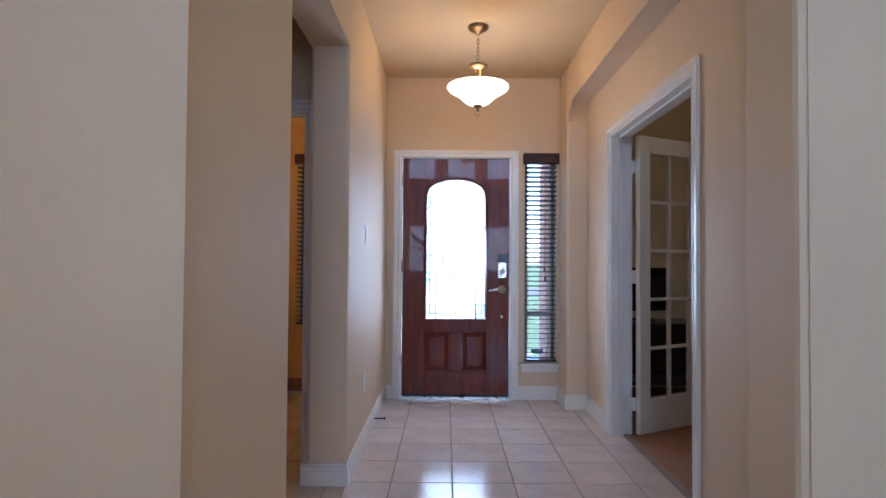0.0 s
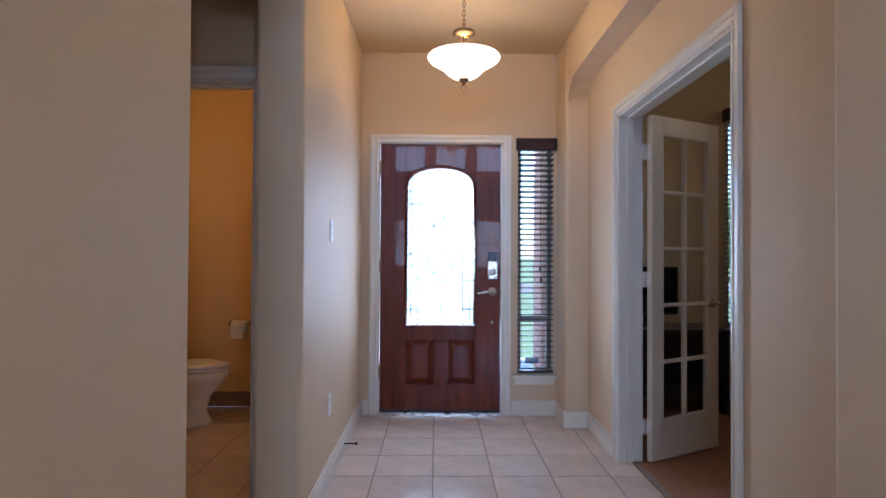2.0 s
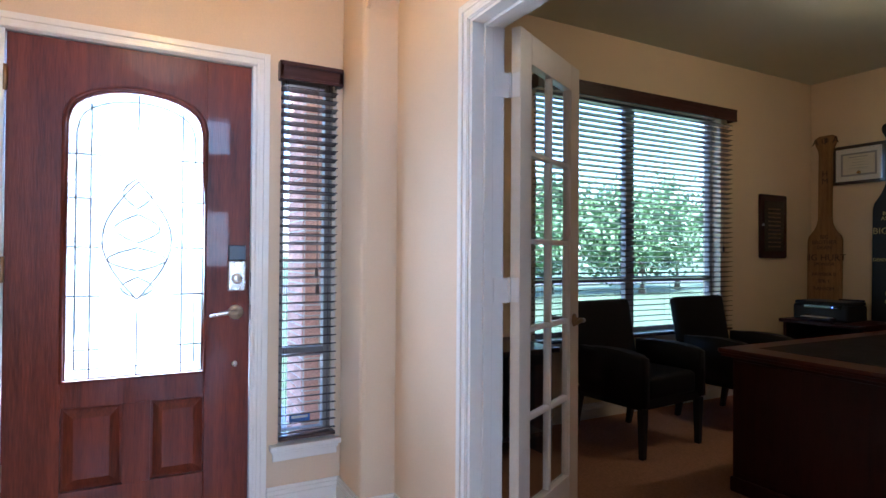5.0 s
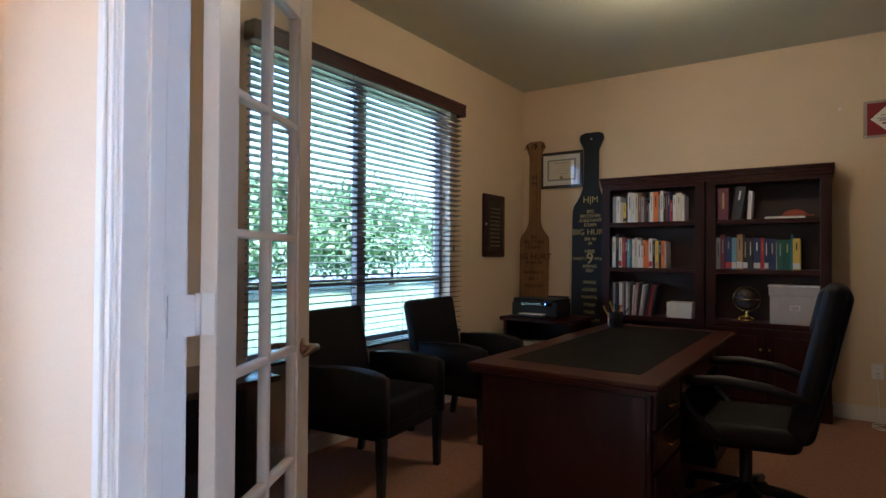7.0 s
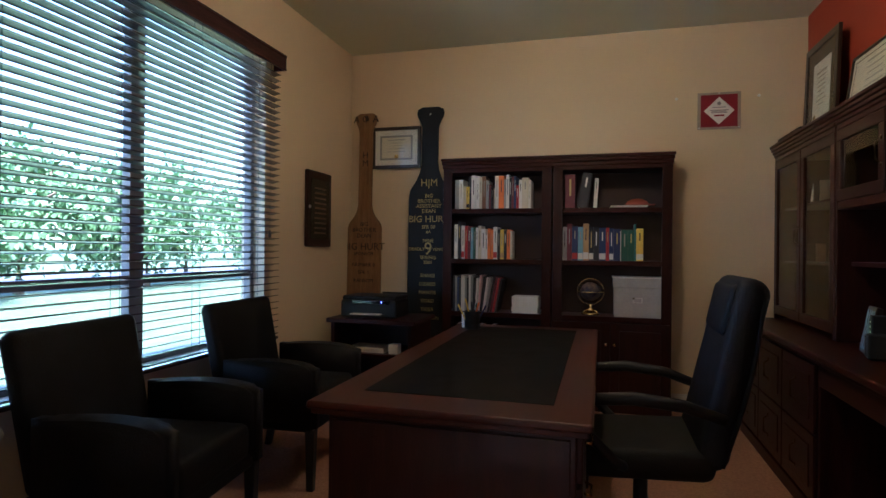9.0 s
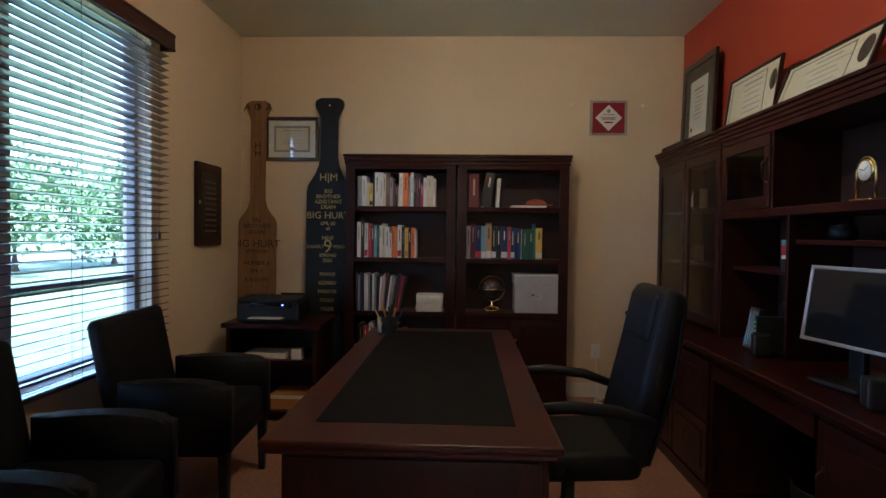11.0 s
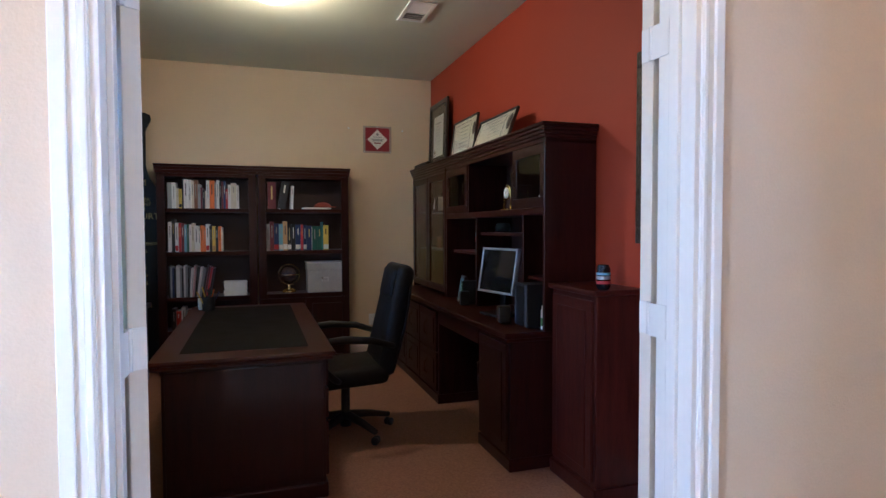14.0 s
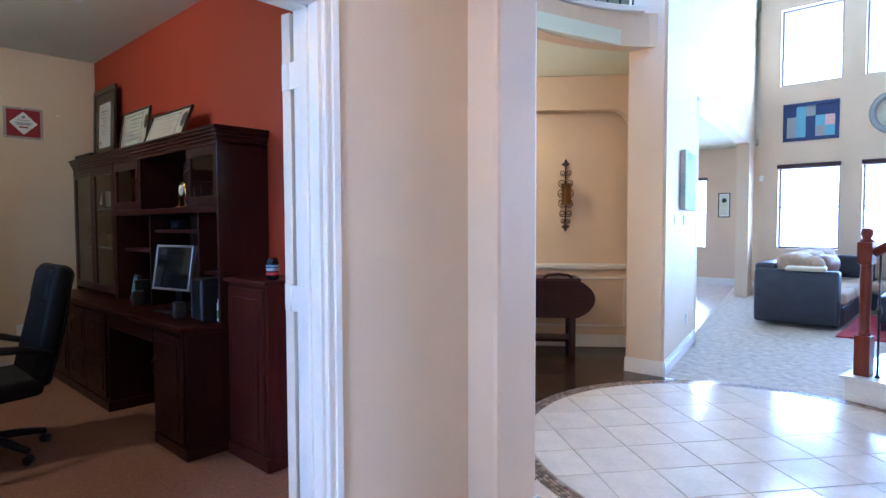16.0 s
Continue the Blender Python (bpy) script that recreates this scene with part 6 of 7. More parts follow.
def can():
    t = thing("drink_can", pose(2.275, 1.93, 1.027), "black, silver and red drink can on the cabinet top", "can")
    prof = [(0.024, 0), (0.033, 0.012), (0.033, 0.10), (0.026, 0.114), (0.027, 0.118), (0.024, 0.116)]
    bm = bmesh.new()
    lathe(bm, prof, 24)
    part("can_body", bm, mat("black_can_paint", (0.015, 0.016, 0.022), 0.25, 0.4), t)
    for z0, z1, m_ in ((0.028, 0.043, BOOKC["red"]), (0.05, 0.066, CHROME), (0.070, 0.082, BOOKC["lightblue"])):
        bm = bmesh.new()
        lathe(bm, [(0.0334, z0), (0.0334, z1)], 24, cap=False)
        part("printed_band", bm, m_, t)


can()


def vent(m, w, h, label):
    t = thing("ceiling_vent", m, label, "air vent")
    bm = bmesh.new()
    k = 0.028
    for a in ((-w / 2, w / 2, h / 2 - k, h / 2), (-w / 2, w / 2, -h / 2, -h / 2 + k), (-w / 2, -w / 2 + k, -h / 2 + k, h / 2 - k), (w / 2 - k, w / 2, -h / 2 + k, h / 2 - k)):
        box(bm, a[0], a[1], a[2], a[3], -0.012, 0, 0.003)
    part("frame", bm, WHITEP, t)
    part("backing", bx(-w / 2 + k, w / 2 - k, -h / 2 + k, h / 2 - k, -0.003, -0.001), RUBBER, t)
    n = 9
    for i in range(n):
        x = -w / 2 + k + (w - 2 * k) * (i + 0.5) / n
        part("slat", bx(-0.011, 0.011, -h / 2 + k, h / 2 - k, -0.001, 0.001, m=pose(x, 0, -0.008, 0, 35 if i < n / 2 else -35, 0)), WHITEP, t)


vent(pose(3.955, 2.375, OC), 0.38, 0.20, "white slatted air vent in the office ceiling")

# small things in the hutch and tower
for x, z, h, c in ((4.95, 1.475, 0.13, "cream"), (4.62, 1.13, 0.14, "cream"), (4.70, 1.13, 0.12, "tan"), (5.0, 1.13, 0.11, "brown")):
    bm = bmesh.new()
    lathe(bm, [(0.02, 0), (0.026, 0.01), (0.024, h * 0.5), (0.026, h)], 16)
    solo("candle", bm, BOOKC[c], c + " pillar candle on a cabinet shelf", "candle", pose(x, 1.88, z + 0.003))


def sail_boat(x, z, h, group="white boat ornaments"):
    t = thing("boat_ornament", pose(x, 1.89, z + 0.003, 0, 0, 180), "small white model sailboat on a cabinet shelf", "ornament", group)
    bm = bmesh.new()
    prism(bm, [(-h * 0.42, h * 0.13), (-h * 0.3, 0), (h * 0.3, 0), (h * 0.45, h * 0.13)], -h * 0.09, h * 0.09)
    part("hull", bm, CHERRY, t, "dark wooden hull")
    bm = bmesh.new()
    prism(bm, [(-h * 0.36, h * 0.18), (h * 0.04, h * 0.18), (h * 0.04, h)], -0.003, 0.003)
    part("sail", bm, PAPER, t, "white triangular sail")
    part("mast", tube(bmesh.new(), [(h * 0.06, 0, h * 0.1), (h * 0.06, 0, h * 1.02)], 0.003, 6), CHERRY, t)


sail_boat(5.10, 1.475, 0.13)
sail_boat(4.62, 0.793, 0.26)
for x, z in ((4.55, 1.475), (4.62, 1.475), (4.70, 1.475)):
    bm = bmesh.new()
    lathe(bm, [(0.022, 0), (0.004, 0.006), (0.004, 0.05), (0.024, 0.075), (0.026, 0.12)], 16, cap=False)
    solo("wine_glass", bm, CHROME, "small silver goblet in the display cabinet", "goblet", pose(x, 1.88, z + 0.003), "goblets in the cabinet")
framed("small_photo", SOUTH(4.05, 1.85, 1.435, 4), 0.11, 0.20, 0.008, 0.0, BLACKF, PAPER, PAPER, "small upright card behind the hutch glass", 3)
t = thing("photo_cube", pose(3.985, 2.04, 0.762, 0, 0, 170), "black picture with light blue zebra pattern on the credenza", "picture frame")
part("frame", bx(-0.07, 0.07, -0.012, 0.012, 0, 0.20, bev=0.004, m=pose(0, 0, 0, -10)), BLACKF, t)
ZEB = bpy.data.materials.new("blue_zebra_print")
ZEB.use_nodes = True
_n = ZEB.node_tree
_w, _r, _b = _n.nodes.new("ShaderNodeTexWave"), _n.nodes.new("ShaderNodeValToRGB"), _n.nodes["Principled BSDF"]
_w.inputs["Scale"].default_value, _w.inputs["Distortion"].default_value, _w.inputs["Detail"].default_value = 12, 9, 2
_r.color_ramp.elements[0].position, _r.color_ramp.elements[0].color = 0.45, (0.01, 0.012, 0.02, 1)
_r.color_ramp.elements[1].position, _r.color_ramp.elements[1].color = 0.62, (0.28, 0.45, 0.62, 1)
_tc = _n.nodes.new("ShaderNodeTexCoord")
_n.links.new(_tc.outputs["Object"], _w.inputs[0]), _n.links.new(_w.outputs[0], _r.inputs[0]), _n.links.new(_r.outputs[0], _b.inputs["Base Color"])
part("print", bx(-0.057, 0.057, -0.0145, -0.011, 0.016, 0.184, m=pose(0, 0, 0, -10)), ZEB, t)
t = thing("modem", pose(3.885, 1.99, 0.762, 0, 0, 172), "slim upright black modem with green status lights on the credenza", "modem")
part("case", bx(-0.02, 0.02, -0.07, 0.07, 0, 0.17, bev=0.006), BLKPLAST, t)
part("antenna", tube(bmesh.new(), [(0, 0.05, 0.16), (0, 0.052, 0.24)], 0.005, 8), BLKPLAST, t)
LED_G = lamp_glass("green_led", (0.25, 0.9, 0.15), 0.06)
for i in range(5):
    part("status_light", bx(-0.003, 0.003, -0.0715, -0.0695, 0.06 + i * 0.02, 0.066 + i * 0.02), LED_G, t, "small green status light")
bm = bmesh.new()
lathe(bm, [(0.012, 0), (0.013, 0.008), (0.013, 0.10), (0.008, 0.115), (0.008, 0.13)], 18)
t = thing("spray_tin", pose(2.745, 2.00, 0.762), "white canister with a green band at the credenza end", "canister")
part("tin", bm, WHITEP, t)
part("green_band", lathe(bmesh.new(), [(0.0134, 0.02), (0.0134, 0.065)], 18, cap=False), mat("leaf_green_print", (0.10, 0.24, 0.05), 0.4), t)
for i, (c, w) in enumerate((("lightblue", 0.03), ("red", 0.04), ("white", 0.02), ("black", 0.05))):
    z = 1.148 + sum((0.03, 0.04, 0.02, 0.05)[3 - j] for j in range(3 - i))
    solo("card_box", bx(-0.055, 0.055, -0.08, 0.08, 0, w - 0.002, bev=0.002), BOOKC[c], c.replace("lightblue", "light blue") + " flat card box stacked in the hutch", "box", pose(3.84, 1.87, z + 0.002, 0, 0, random.uniform(-4, 4)), "boxes stacked in the hutch")
bm = bmesh.new()
bmesh.ops.create_uvsphere(bm, u_segments=20, v_segments=12, radius=0.075, matrix=Matrix.Diagonal((1, 1.1, 0.75, 1)))
h = thing("toy_helmet", pose(2.86, 1.88, 1.49), "small white and blue toy helmet behind glass", "helmet")
part("shell", bm, WHITEP, h, smooth=True)
part("stripe", bx(-0.012, 0.012, -0.06, 0.06, 0.040, 0.058, bev=0.004), BOOKC["lightblue"], h)
bm = bmesh.new()
lathe(bm, [(0, 0), (0.05, 0.0), (0.055, 0.03), (0.045, 0.06), (0, 0.065)], 20, cap=False)
solo("round_speaker", bm, BLKPLAST, "small round black speaker on the thin shelf", "speaker", pose(3.60, 1.86, 1.291))
bm = bmesh.new()
box(bm, -0.05, 0.05, -0.03, 0.03, 0, 0.075, 0.01)
cam_ = thing("camera_body", pose(2.84, 1.88, 1.041, 0, 0, 190), "small black camera on the hutch shelf", "camera")
part("case", bm, BLKPLAST, cam_)
bm = bmesh.new()
lathe(bm, [(0, 0), (0.028, 0), (0.028, 0.03), (0.022, 0.034), (0, 0.034)], 20, pose(0, -0.03, 0.036, 90), cap=False)
part("lens", bm, SCREEN, cam_)
solo("flat_binder", bx(-0.21, 0.21, -0.09, 0.09, 0, 0.042, bev=0.006), BLKPLAST, "flat black binder lying on the cabinet top", "binder", pose(5.16, 1.925, 1.886))
solo("waste_bin", lathe(bmesh.new(), [(0.11, 0), (0.115, 0.01), (0.135, 0.30), (0.13, 0.302), (0.105, 0.02)], 24), BLKPLAST, "black waste bin in the kneehole", "waste bin", pose(3.50, 1.95, 0.004))


# ---- powder room ----
blind("powder_window_blind", -1.385, -0.94, 0.60, 2.12, 4.985, 0.0415, -14, 0.05, "dark slatted blind on the powder room window", 0.085, 2)
window("window_3", -1.36, -0.95, 0.60, 2.08, 5.05, 5.10, [], [1.3], "narrow powder room window")
setting("ceiling_powder", bx(-2.36, -0.762, 3.2, 5.12, HC - 0.2, HC - 0.1), PAINT_GOLD, "golden powder room ceiling", "ceiling")


def toilet():
    t = thing("toilet", pose(-2.155, 4.52, -0.002, 0, 0, -90), "white porcelain toilet with closed lid and tall tank", "toilet")
    # local y is forward, the tank stands at the back
    bm = bmesh.new()
    vs = box(bm, -0.23, 0.23, 0.01, 0.21, 0.385, 0.70, 0.03, seg=3)
    for v in vs:
        v.co.x *= 0.88 + 0.12 * (v.co.z - 0.385) / 0.32
    tk = part("tank", bm, PORC, t, smooth=True)
    part("tank_lid", bx(-0.25, 0.25, 0.0, 0.225, 0.70, 0.738, bev=0.012, seg=3), PORC, t, smooth=True)
    bm = bmesh.new()
    tube(bm, [(0.17, 0.215, 0.655), (0.17, 0.235, 0.655), (0.11, 0.24, 0.65)], 0.007, 8)
    part("flush_lever", bm, WHITEP, tk)

    def oval(z, rx, ry, cy, n=28):
        return [(rx * math.cos(2 * math.pi * i / n), cy + ry * math.sin(2 * math.pi * i / n) * (1.0 if math.sin(2 * math.pi * i / n) > 0 else 0.85), z) for i in range(n)]

    def loft(bm, rings):
        vv = [[bm.verts.new(p) for p in r] for r in rings]
        for a, b in zip(vv, vv[1:]):
            for i in range(len(a)):
                bm.faces.new((a[i], a[(i + 1) % len(a)], b[(i + 1) % len(a)], b[i])).smooth = True
        bm.faces.new(vv[0][::-1]), bm.faces.new(vv[-1])
    bm = bmesh.new()
    loft(bm, [oval(0, 0.135, 0.24, 0.33), oval(0.03, 0.13, 0.235, 0.33), oval(0.10, 0.105, 0.20, 0.33), oval(0.20, 0.11, 0.20, 0.36), oval(0.28, 0.155, 0.235, 0.40), oval(0.35, 0.185, 0.265, 0.42), oval(0.385, 0.19, 0.27, 0.42), oval(0.39, 0.18, 0.26, 0.42)])
    part("bowl", bm, PORC, t)
    part("bowl_deck", bx(-0.17, 0.17, 0.05, 0.30, 0.34, 0.39, bev=0.02, seg=3), PORC, t, smooth=True)
    bm = bmesh.new()
    tube(bm, [(s_x, 0.20 + 0.05 * k, 0.10 + 0.09 * math.sin(k * 1.1)) for k, s_x in enumerate((0.10, 0.115, 0.12, 0.115, 0.10))], 0.035, 10)
    part("trapway", bm, PORC, t)
    bm = bmesh.new()
    loft(bm, [oval(0.392, 0.188, 0.268, 0.42), oval(0.405, 0.193, 0.273, 0.42), oval(0.412, 0.188, 0.268, 0.42)])
    part("seat_ring", bm, PORC, t)
    bm = bmesh.new()
    loft(bm, [oval(0.414, 0.186, 0.266, 0.42), oval(0.424, 0.192, 0.272, 0.42), oval(0.436, 0.18, 0.26, 0.42), oval(0.440, 0.12, 0.18, 0.42)])
    part("seat_lid", bm, PORC, t)


toilet()


def pedestal_sink():
    t = thing("pedestal_sink", pose(-2.21, 3.75, 0, 0, 0, -90), "white porcelain pedestal sink on the powder room wall", "sink")
    bm = bmesh.new()
    n = 32
    rings = []
    for z, k in ((0.66, 0.45), (0.74, 0.72), (0.82, 0.95), (0.862, 1.0), (0.872, 0.985), (0.868, 0.9), (0.82, 0.75), (0.76, 0.4)):
        rings.append([bm.verts.new((0.29 * k * math.cos(2 * math.pi * i / n), 0.26 + 0.25 * k * math.sin(2 * math.pi * i / n), z)) for i in range(n)])
    for a, b in zip(rings, rings[1:]):
        for i in range(n):
            bm.faces.new((a[i], a[(i + 1) % n], b[(i + 1) % n], b[i])).smooth = True
    bm.faces.new(rings[-1]), bm.faces.new(rings[0][::-1])
    box(bm, -0.20, 0.20, 0.0, 0.12, 0.80, 0.87, 0.02)
    part("basin", bm, PORC, t)
    bm = bmesh.new()
    lathe(bm, [(0.13, 0), (0.12, 0.03), (0.085, 0.08), (0.075, 0.45), (0.10, 0.66), (0.11, 0.68)], 24, pose(0, 0.20, 0))
    part("pedestal", bm, PORC, t)
    bm = bmesh.new()
    tube(bm, [(0, 0.06, 0.87), (0, 0.06, 0.97), (0, 0.10, 1.0), (0, 0.16, 0.98)], 0.011, 10)
    part("faucet", bm, STEEL, t)


pedestal_sink()
LEOP = mat("brown_spotted_towel", (0.035, 0.02, 0.014), 0.95, var=0.2, scale=28, bump=0.5, bscale=200, color2=(0.55, 0.45, 0.32))
t = thing("hand_towel", pose(-2.22, 4.20, 1.22, 0, 0, -90), "brown and cream spotted hand towel hanging on a ring", "towel")
bm = bmesh.new()
tube(bm, [(0.07 * math.cos(2 * math.pi * k / 24), 0.045, 0.03 + 0.07 * math.sin(2 * math.pi * k / 24)) for k in range(24)], 0.004, 6, close=True)
lathe(bm, [(0, 0), (0.02, 0), (0.012, 0.03), (0, 0.045)], 12, pose(0, 0.0, 0.10, -90), cap=False)
part("towel_ring", bm, BRONZE, t)
bm = bmesh.new()
vs = box(bm, -0.10, 0.10, 0.025, 0.07, -0.36, -0.03, 0.014, seg=3)
for v in vs:
    v.co.y += 0.010 * math.sin(v.co.x * 70)
    v.co.x *= 0.65 + 0.35 * (-(v.co.z) / 0.36)
part("towel_cloth", bm, LEOP, t, smooth=True)
t = thing("paper_roll_stand", pose(-1.93, 4.05, -0.001), "chrome wire stand holding a white toilet paper roll", "paper stand")
bm = bmesh.new()
tube(bm, [(0.075 * math.cos(2 * math.pi * k / 28), 0.075 * math.sin(2 * math.pi * k / 28), 0.012) for k in range(28)], 0.004, 6, close=True)
tube(bm, [(0.072 * math.cos(2 * math.pi * k / 28), 0.072 * math.sin(2 * math.pi * k / 28), 0.11) for k in range(28)], 0.003, 6, close=True)
for k in range(4):
    a = math.pi / 2 * k + 0.4
    tube(bm, [(0.073 * math.cos(a), 0.073 * math.sin(a), 0.012), (0.073 * math.cos(a), 0.073 * math.sin(a), 0.11)], 0.003, 6)
tube(bm, [(-0.012, 0, 0.012), (-0.012, 0, 0.42), (0, 0, 0.445), (0.012, 0, 0.42), (0.012, 0, 0.012)], 0.0035, 6)
part("wire_frame", bm, STEEL, t)
bm = bmesh.new()
lathe(bm, [(0.022, 0.018), (0.062, 0.018), (0.065, 0.03), (0.065, 0.29), (0.06, 0.30), (0.022, 0.30)], 28)
part("paper_roll", bm, PAPER, t)
t = thing("paper_holder", pose(-1.54, 5.0, 0.64), "white toilet paper roll on a bronze wall holder", "paper holder")
bm = bmesh.new()
for x in (-0.08, 0.08):
    lathe(bm, [(0, 0), (0.022, 0), (0.018, 0.012), (0.008, 0.02), (0.008, 0.06), (0, 0.062)], 14, pose(x, 0, 0.02, 90), cap=False)
tube(bm, [(-0.08, -0.055, 0.02), (0.08, -0.055, 0.02)], 0.006, 8)
part("bracket", bm, BRONZE, t)
bm = bmesh.new()
lathe(bm, [(0.018, -0.052), (0.05, -0.052), (0.05, 0.052), (0.018, 0.052)], 26, pose(0, -0.055, 0.0, 0, 90, 0))
box(bm, -0.05, 0.05, -0.107, -0.104, -0.09, 0.0)
part("paper_roll", bm, PAPER, t)

# ---- dining corner beyond the rotunda ----
WDIR, WNRM = Vector((0.8, 0.6, 0)), Vector((-0.6, 0.8, 0))


def along(px, py):
    """Local frame: x along the dining wall, y into the room."""
    return Matrix(((WDIR.x, WNRM.x, 0, px), (WDIR.y, WNRM.y, 0, py), (0, 0, 1, 0), (0, 0, 0, 1)))


DW = along(2.53, -2.01)
bm = bmesh.new()
box(bm, -0.9, 3.2, -0.12, 0, 0, 2.82, m=DW)
setting("wall_dining", bm, PAINT_HALL, "tan dining room wall with sconce", "wall")
bm = bmesh.new()
pts = [(-0.62, 0), (-0.40, 0), (-0.40, 2.12)]
for i in range(1, 9):
    a = math.pi - math.pi / 2 * i / 8
    pts.append((-0.18 + 0.22 * math.cos(a), 2.12 + 0.36 * math.sin(a)))
pts += [(3.2, 2.48), (3.2, 2.82), (-0.62, 2.82)]
prism(bm, pts, 0.10, 0.24, m=DW)
setting("wall_dining_arch", bm, PAINT_HALL, "tan arched dining alcove front", "wall")
bm = bmesh.new()
for z0, z1, d in ((0.83, 0.855, 0.02), (0.855, 0.885, 0.035), (0.885, 0.895, 0.028), (0, 0.10, 0.016), (0.10, 0.13, 0.010)):
    box(bm, -0.40, 3.2, 0, d, z0, z1, 0.003, m=DW)
    box(bm, -0.62 - d, -0.40 + d * 0.3, 0.24, 0.24 + d, z0, z1, 0.003, m=DW)
for x0, x1, z0, z1 in ((-0.36, 0.9, 0.73, 0.75), (-0.36, 0.9, 0.22, 0.24), (-0.37, -0.35, 0.22, 0.75), (0.89, 0.91, 0.22, 0.75)):
    box(bm, x0, x1, 0, 0.012, z0, z1, 0.003, m=DW)
setting("trim_dining", bm, TRIM, "cream chair rail and panel moulding", "trim")
# fixture added round the dining fill light, out of view
t = thing("dining_fill_lamp", pose(3.3, -0.3, 0), "added unseen glass globe lamp on a dark rod in the dining room", "lamp")
bm = bmesh.new()
lathe(bm, [(0.06, 2.80), (0.06, 2.818)], 16)
lathe(bm, [(0.008, 2.52), (0.008, 2.81)], 8)
part("rod", bm, RUBBER, t, "dark metal rod")
g = part("shade", lathe(bmesh.new(), [(0.03, 2.53), (0.12, 2.47), (0.135, 2.40), (0.10, 2.33)], 20, cap=False), lamp_glass("warm_dining_lamp_glass", (1.0, 0.7, 0.4), 0.8), t, "frosted glass shade", True)
g.visible_shadow = False
setting("wall_dining_east", bx(4.6, 4.7, -3.3, 1.4, 0, 2.82), PAINT_HALL, "tan far dining room wall", "wall")
setting("wall_dining_north", bx(1.2, 4.7, 1.38, 1.56, 0, 2.95), PAINT_HALL, "tan dining room side wall", "wall")
setting("wall_dining_south", bx(1.9, 4.7, -3.4, -3.25, 0, 2.95), PAINT_HALL, "tan dining room back wall", "wall")


def sconce():
    t = thing("wall_sconce", DW @ pose(0.265, 0.02, 1.62), "scrolled iron wall sconce with a glass candle cylinder", "wall sconce")
    bm = bmesh.new()
    box(bm, -0.008, 0.008, -0.012, 0.0, -0.34, 0.34, 0.003)
    for s in (-1, 1):
        for zc, r in ((0.24, 0.035), (0.13, 0.05), (0.03, 0.055), (-0.08, 0.05), (-0.19, 0.04), (-0.27, 0.028)):
            tube(bm, [(s * (0.012 + r * 0.5 + (r * (1 - i / 26)) * math.cos(i * 0.5 + 3.1)), 0.004, zc + (r * (1 - i / 26)) * math.sin(i * 0.5 + 3.1)) for i in range(20)], 0.005, 6)
    for s in (-1, 1):
        prism(bm, [(-0.045, s * 0.33), (0, s * 0.30), (0.045, s * 0.33), (0.02, s * 0.35), (0, s * 0.39), (-0.02, s * 0.35)], -0.006, 0.006)
    part("scrollwork", bm, mat("dark_bronze_iron", (0.06, 0.04, 0.03), 0.5, 0.6, var=0.2), t)
    bm = bmesh.new()
    lathe(bm, [(0, -0.10), (0.06, -0.10), (0.062, -0.088), (0, -0.088)], 20, pose(0, 0.085, 0), cap=False)
    tube(bm, [(0, 0, -0.095), (0, 0.085, -0.095)], 0.006, 6)
    part("candle_plate", bm, BRONZE, t)
    bm = bmesh.new()
    lathe(bm, [(0.05, -0.088), (0.052, 0.12), (0.049, 0.12), (0.047, -0.086)], 24, pose(0, 0.085, 0), cap=False)
    g = part("glass_cylinder", bm, glass_mat("amber_mercury_glass", (0.75, 0.6, 0.35), 0.15, 0.3), t, "amber mercury glass cylinder", True)
    bm = bmesh.new()
    lathe(bm, [(0.03, -0.088), (0.03, 0.03), (0.027, 0.033)], 18, pose(0, 0.085, 0))
    part("candle", bm, BOOKC["cream"], t)


sconce()


def drop_table():
    t = thing("drop_leaf_table", along(2.52, -1.55) @ pose(0, 0, 0), "dark mahogany drop-leaf side table with rounded leaf", "table")
    part("tabletop", bx(-0.10, 0.75, -0.24, 0.20, 0.755, 0.785, bev=0.01), CHERRY, t)
    o = [(0.85, 0.77), (0.85, 0.40)] + [(-0.06 - 0.17 * math.sin(math.pi * i / 12) ** 0.7, 0.40 + 0.37 * i / 12) for i in range(13)]
    bm = bmesh.new()
    prism(bm, o, 0.20, 0.222)
    part("drop_leaf", bm, CHERRY, t)
    bm = bmesh.new()
    tube(bm, [(-0.02, 0.16, 0.785), (0.02, 0.16, 0.815), (0.12, 0.16, 0.825), (0.22, 0.16, 0.815), (0.26, 0.16, 0.785)], 0.014, 8)
    part("carrying_handle", bm, CHERRY, t)
    for x in (-0.02, 0.66):
        for y in (-0.18, 0.15):
            part("leg", bx(x - 0.03, x + 0.03, y - 0.03, y + 0.03, 0, 0.755, bev=0.006), CHERRY_Z, t)
    part("lower_shelf", bx(-0.02, 0.66, -0.16, 0.13, 0.15, 0.175), CHERRY, t)


drop_table()

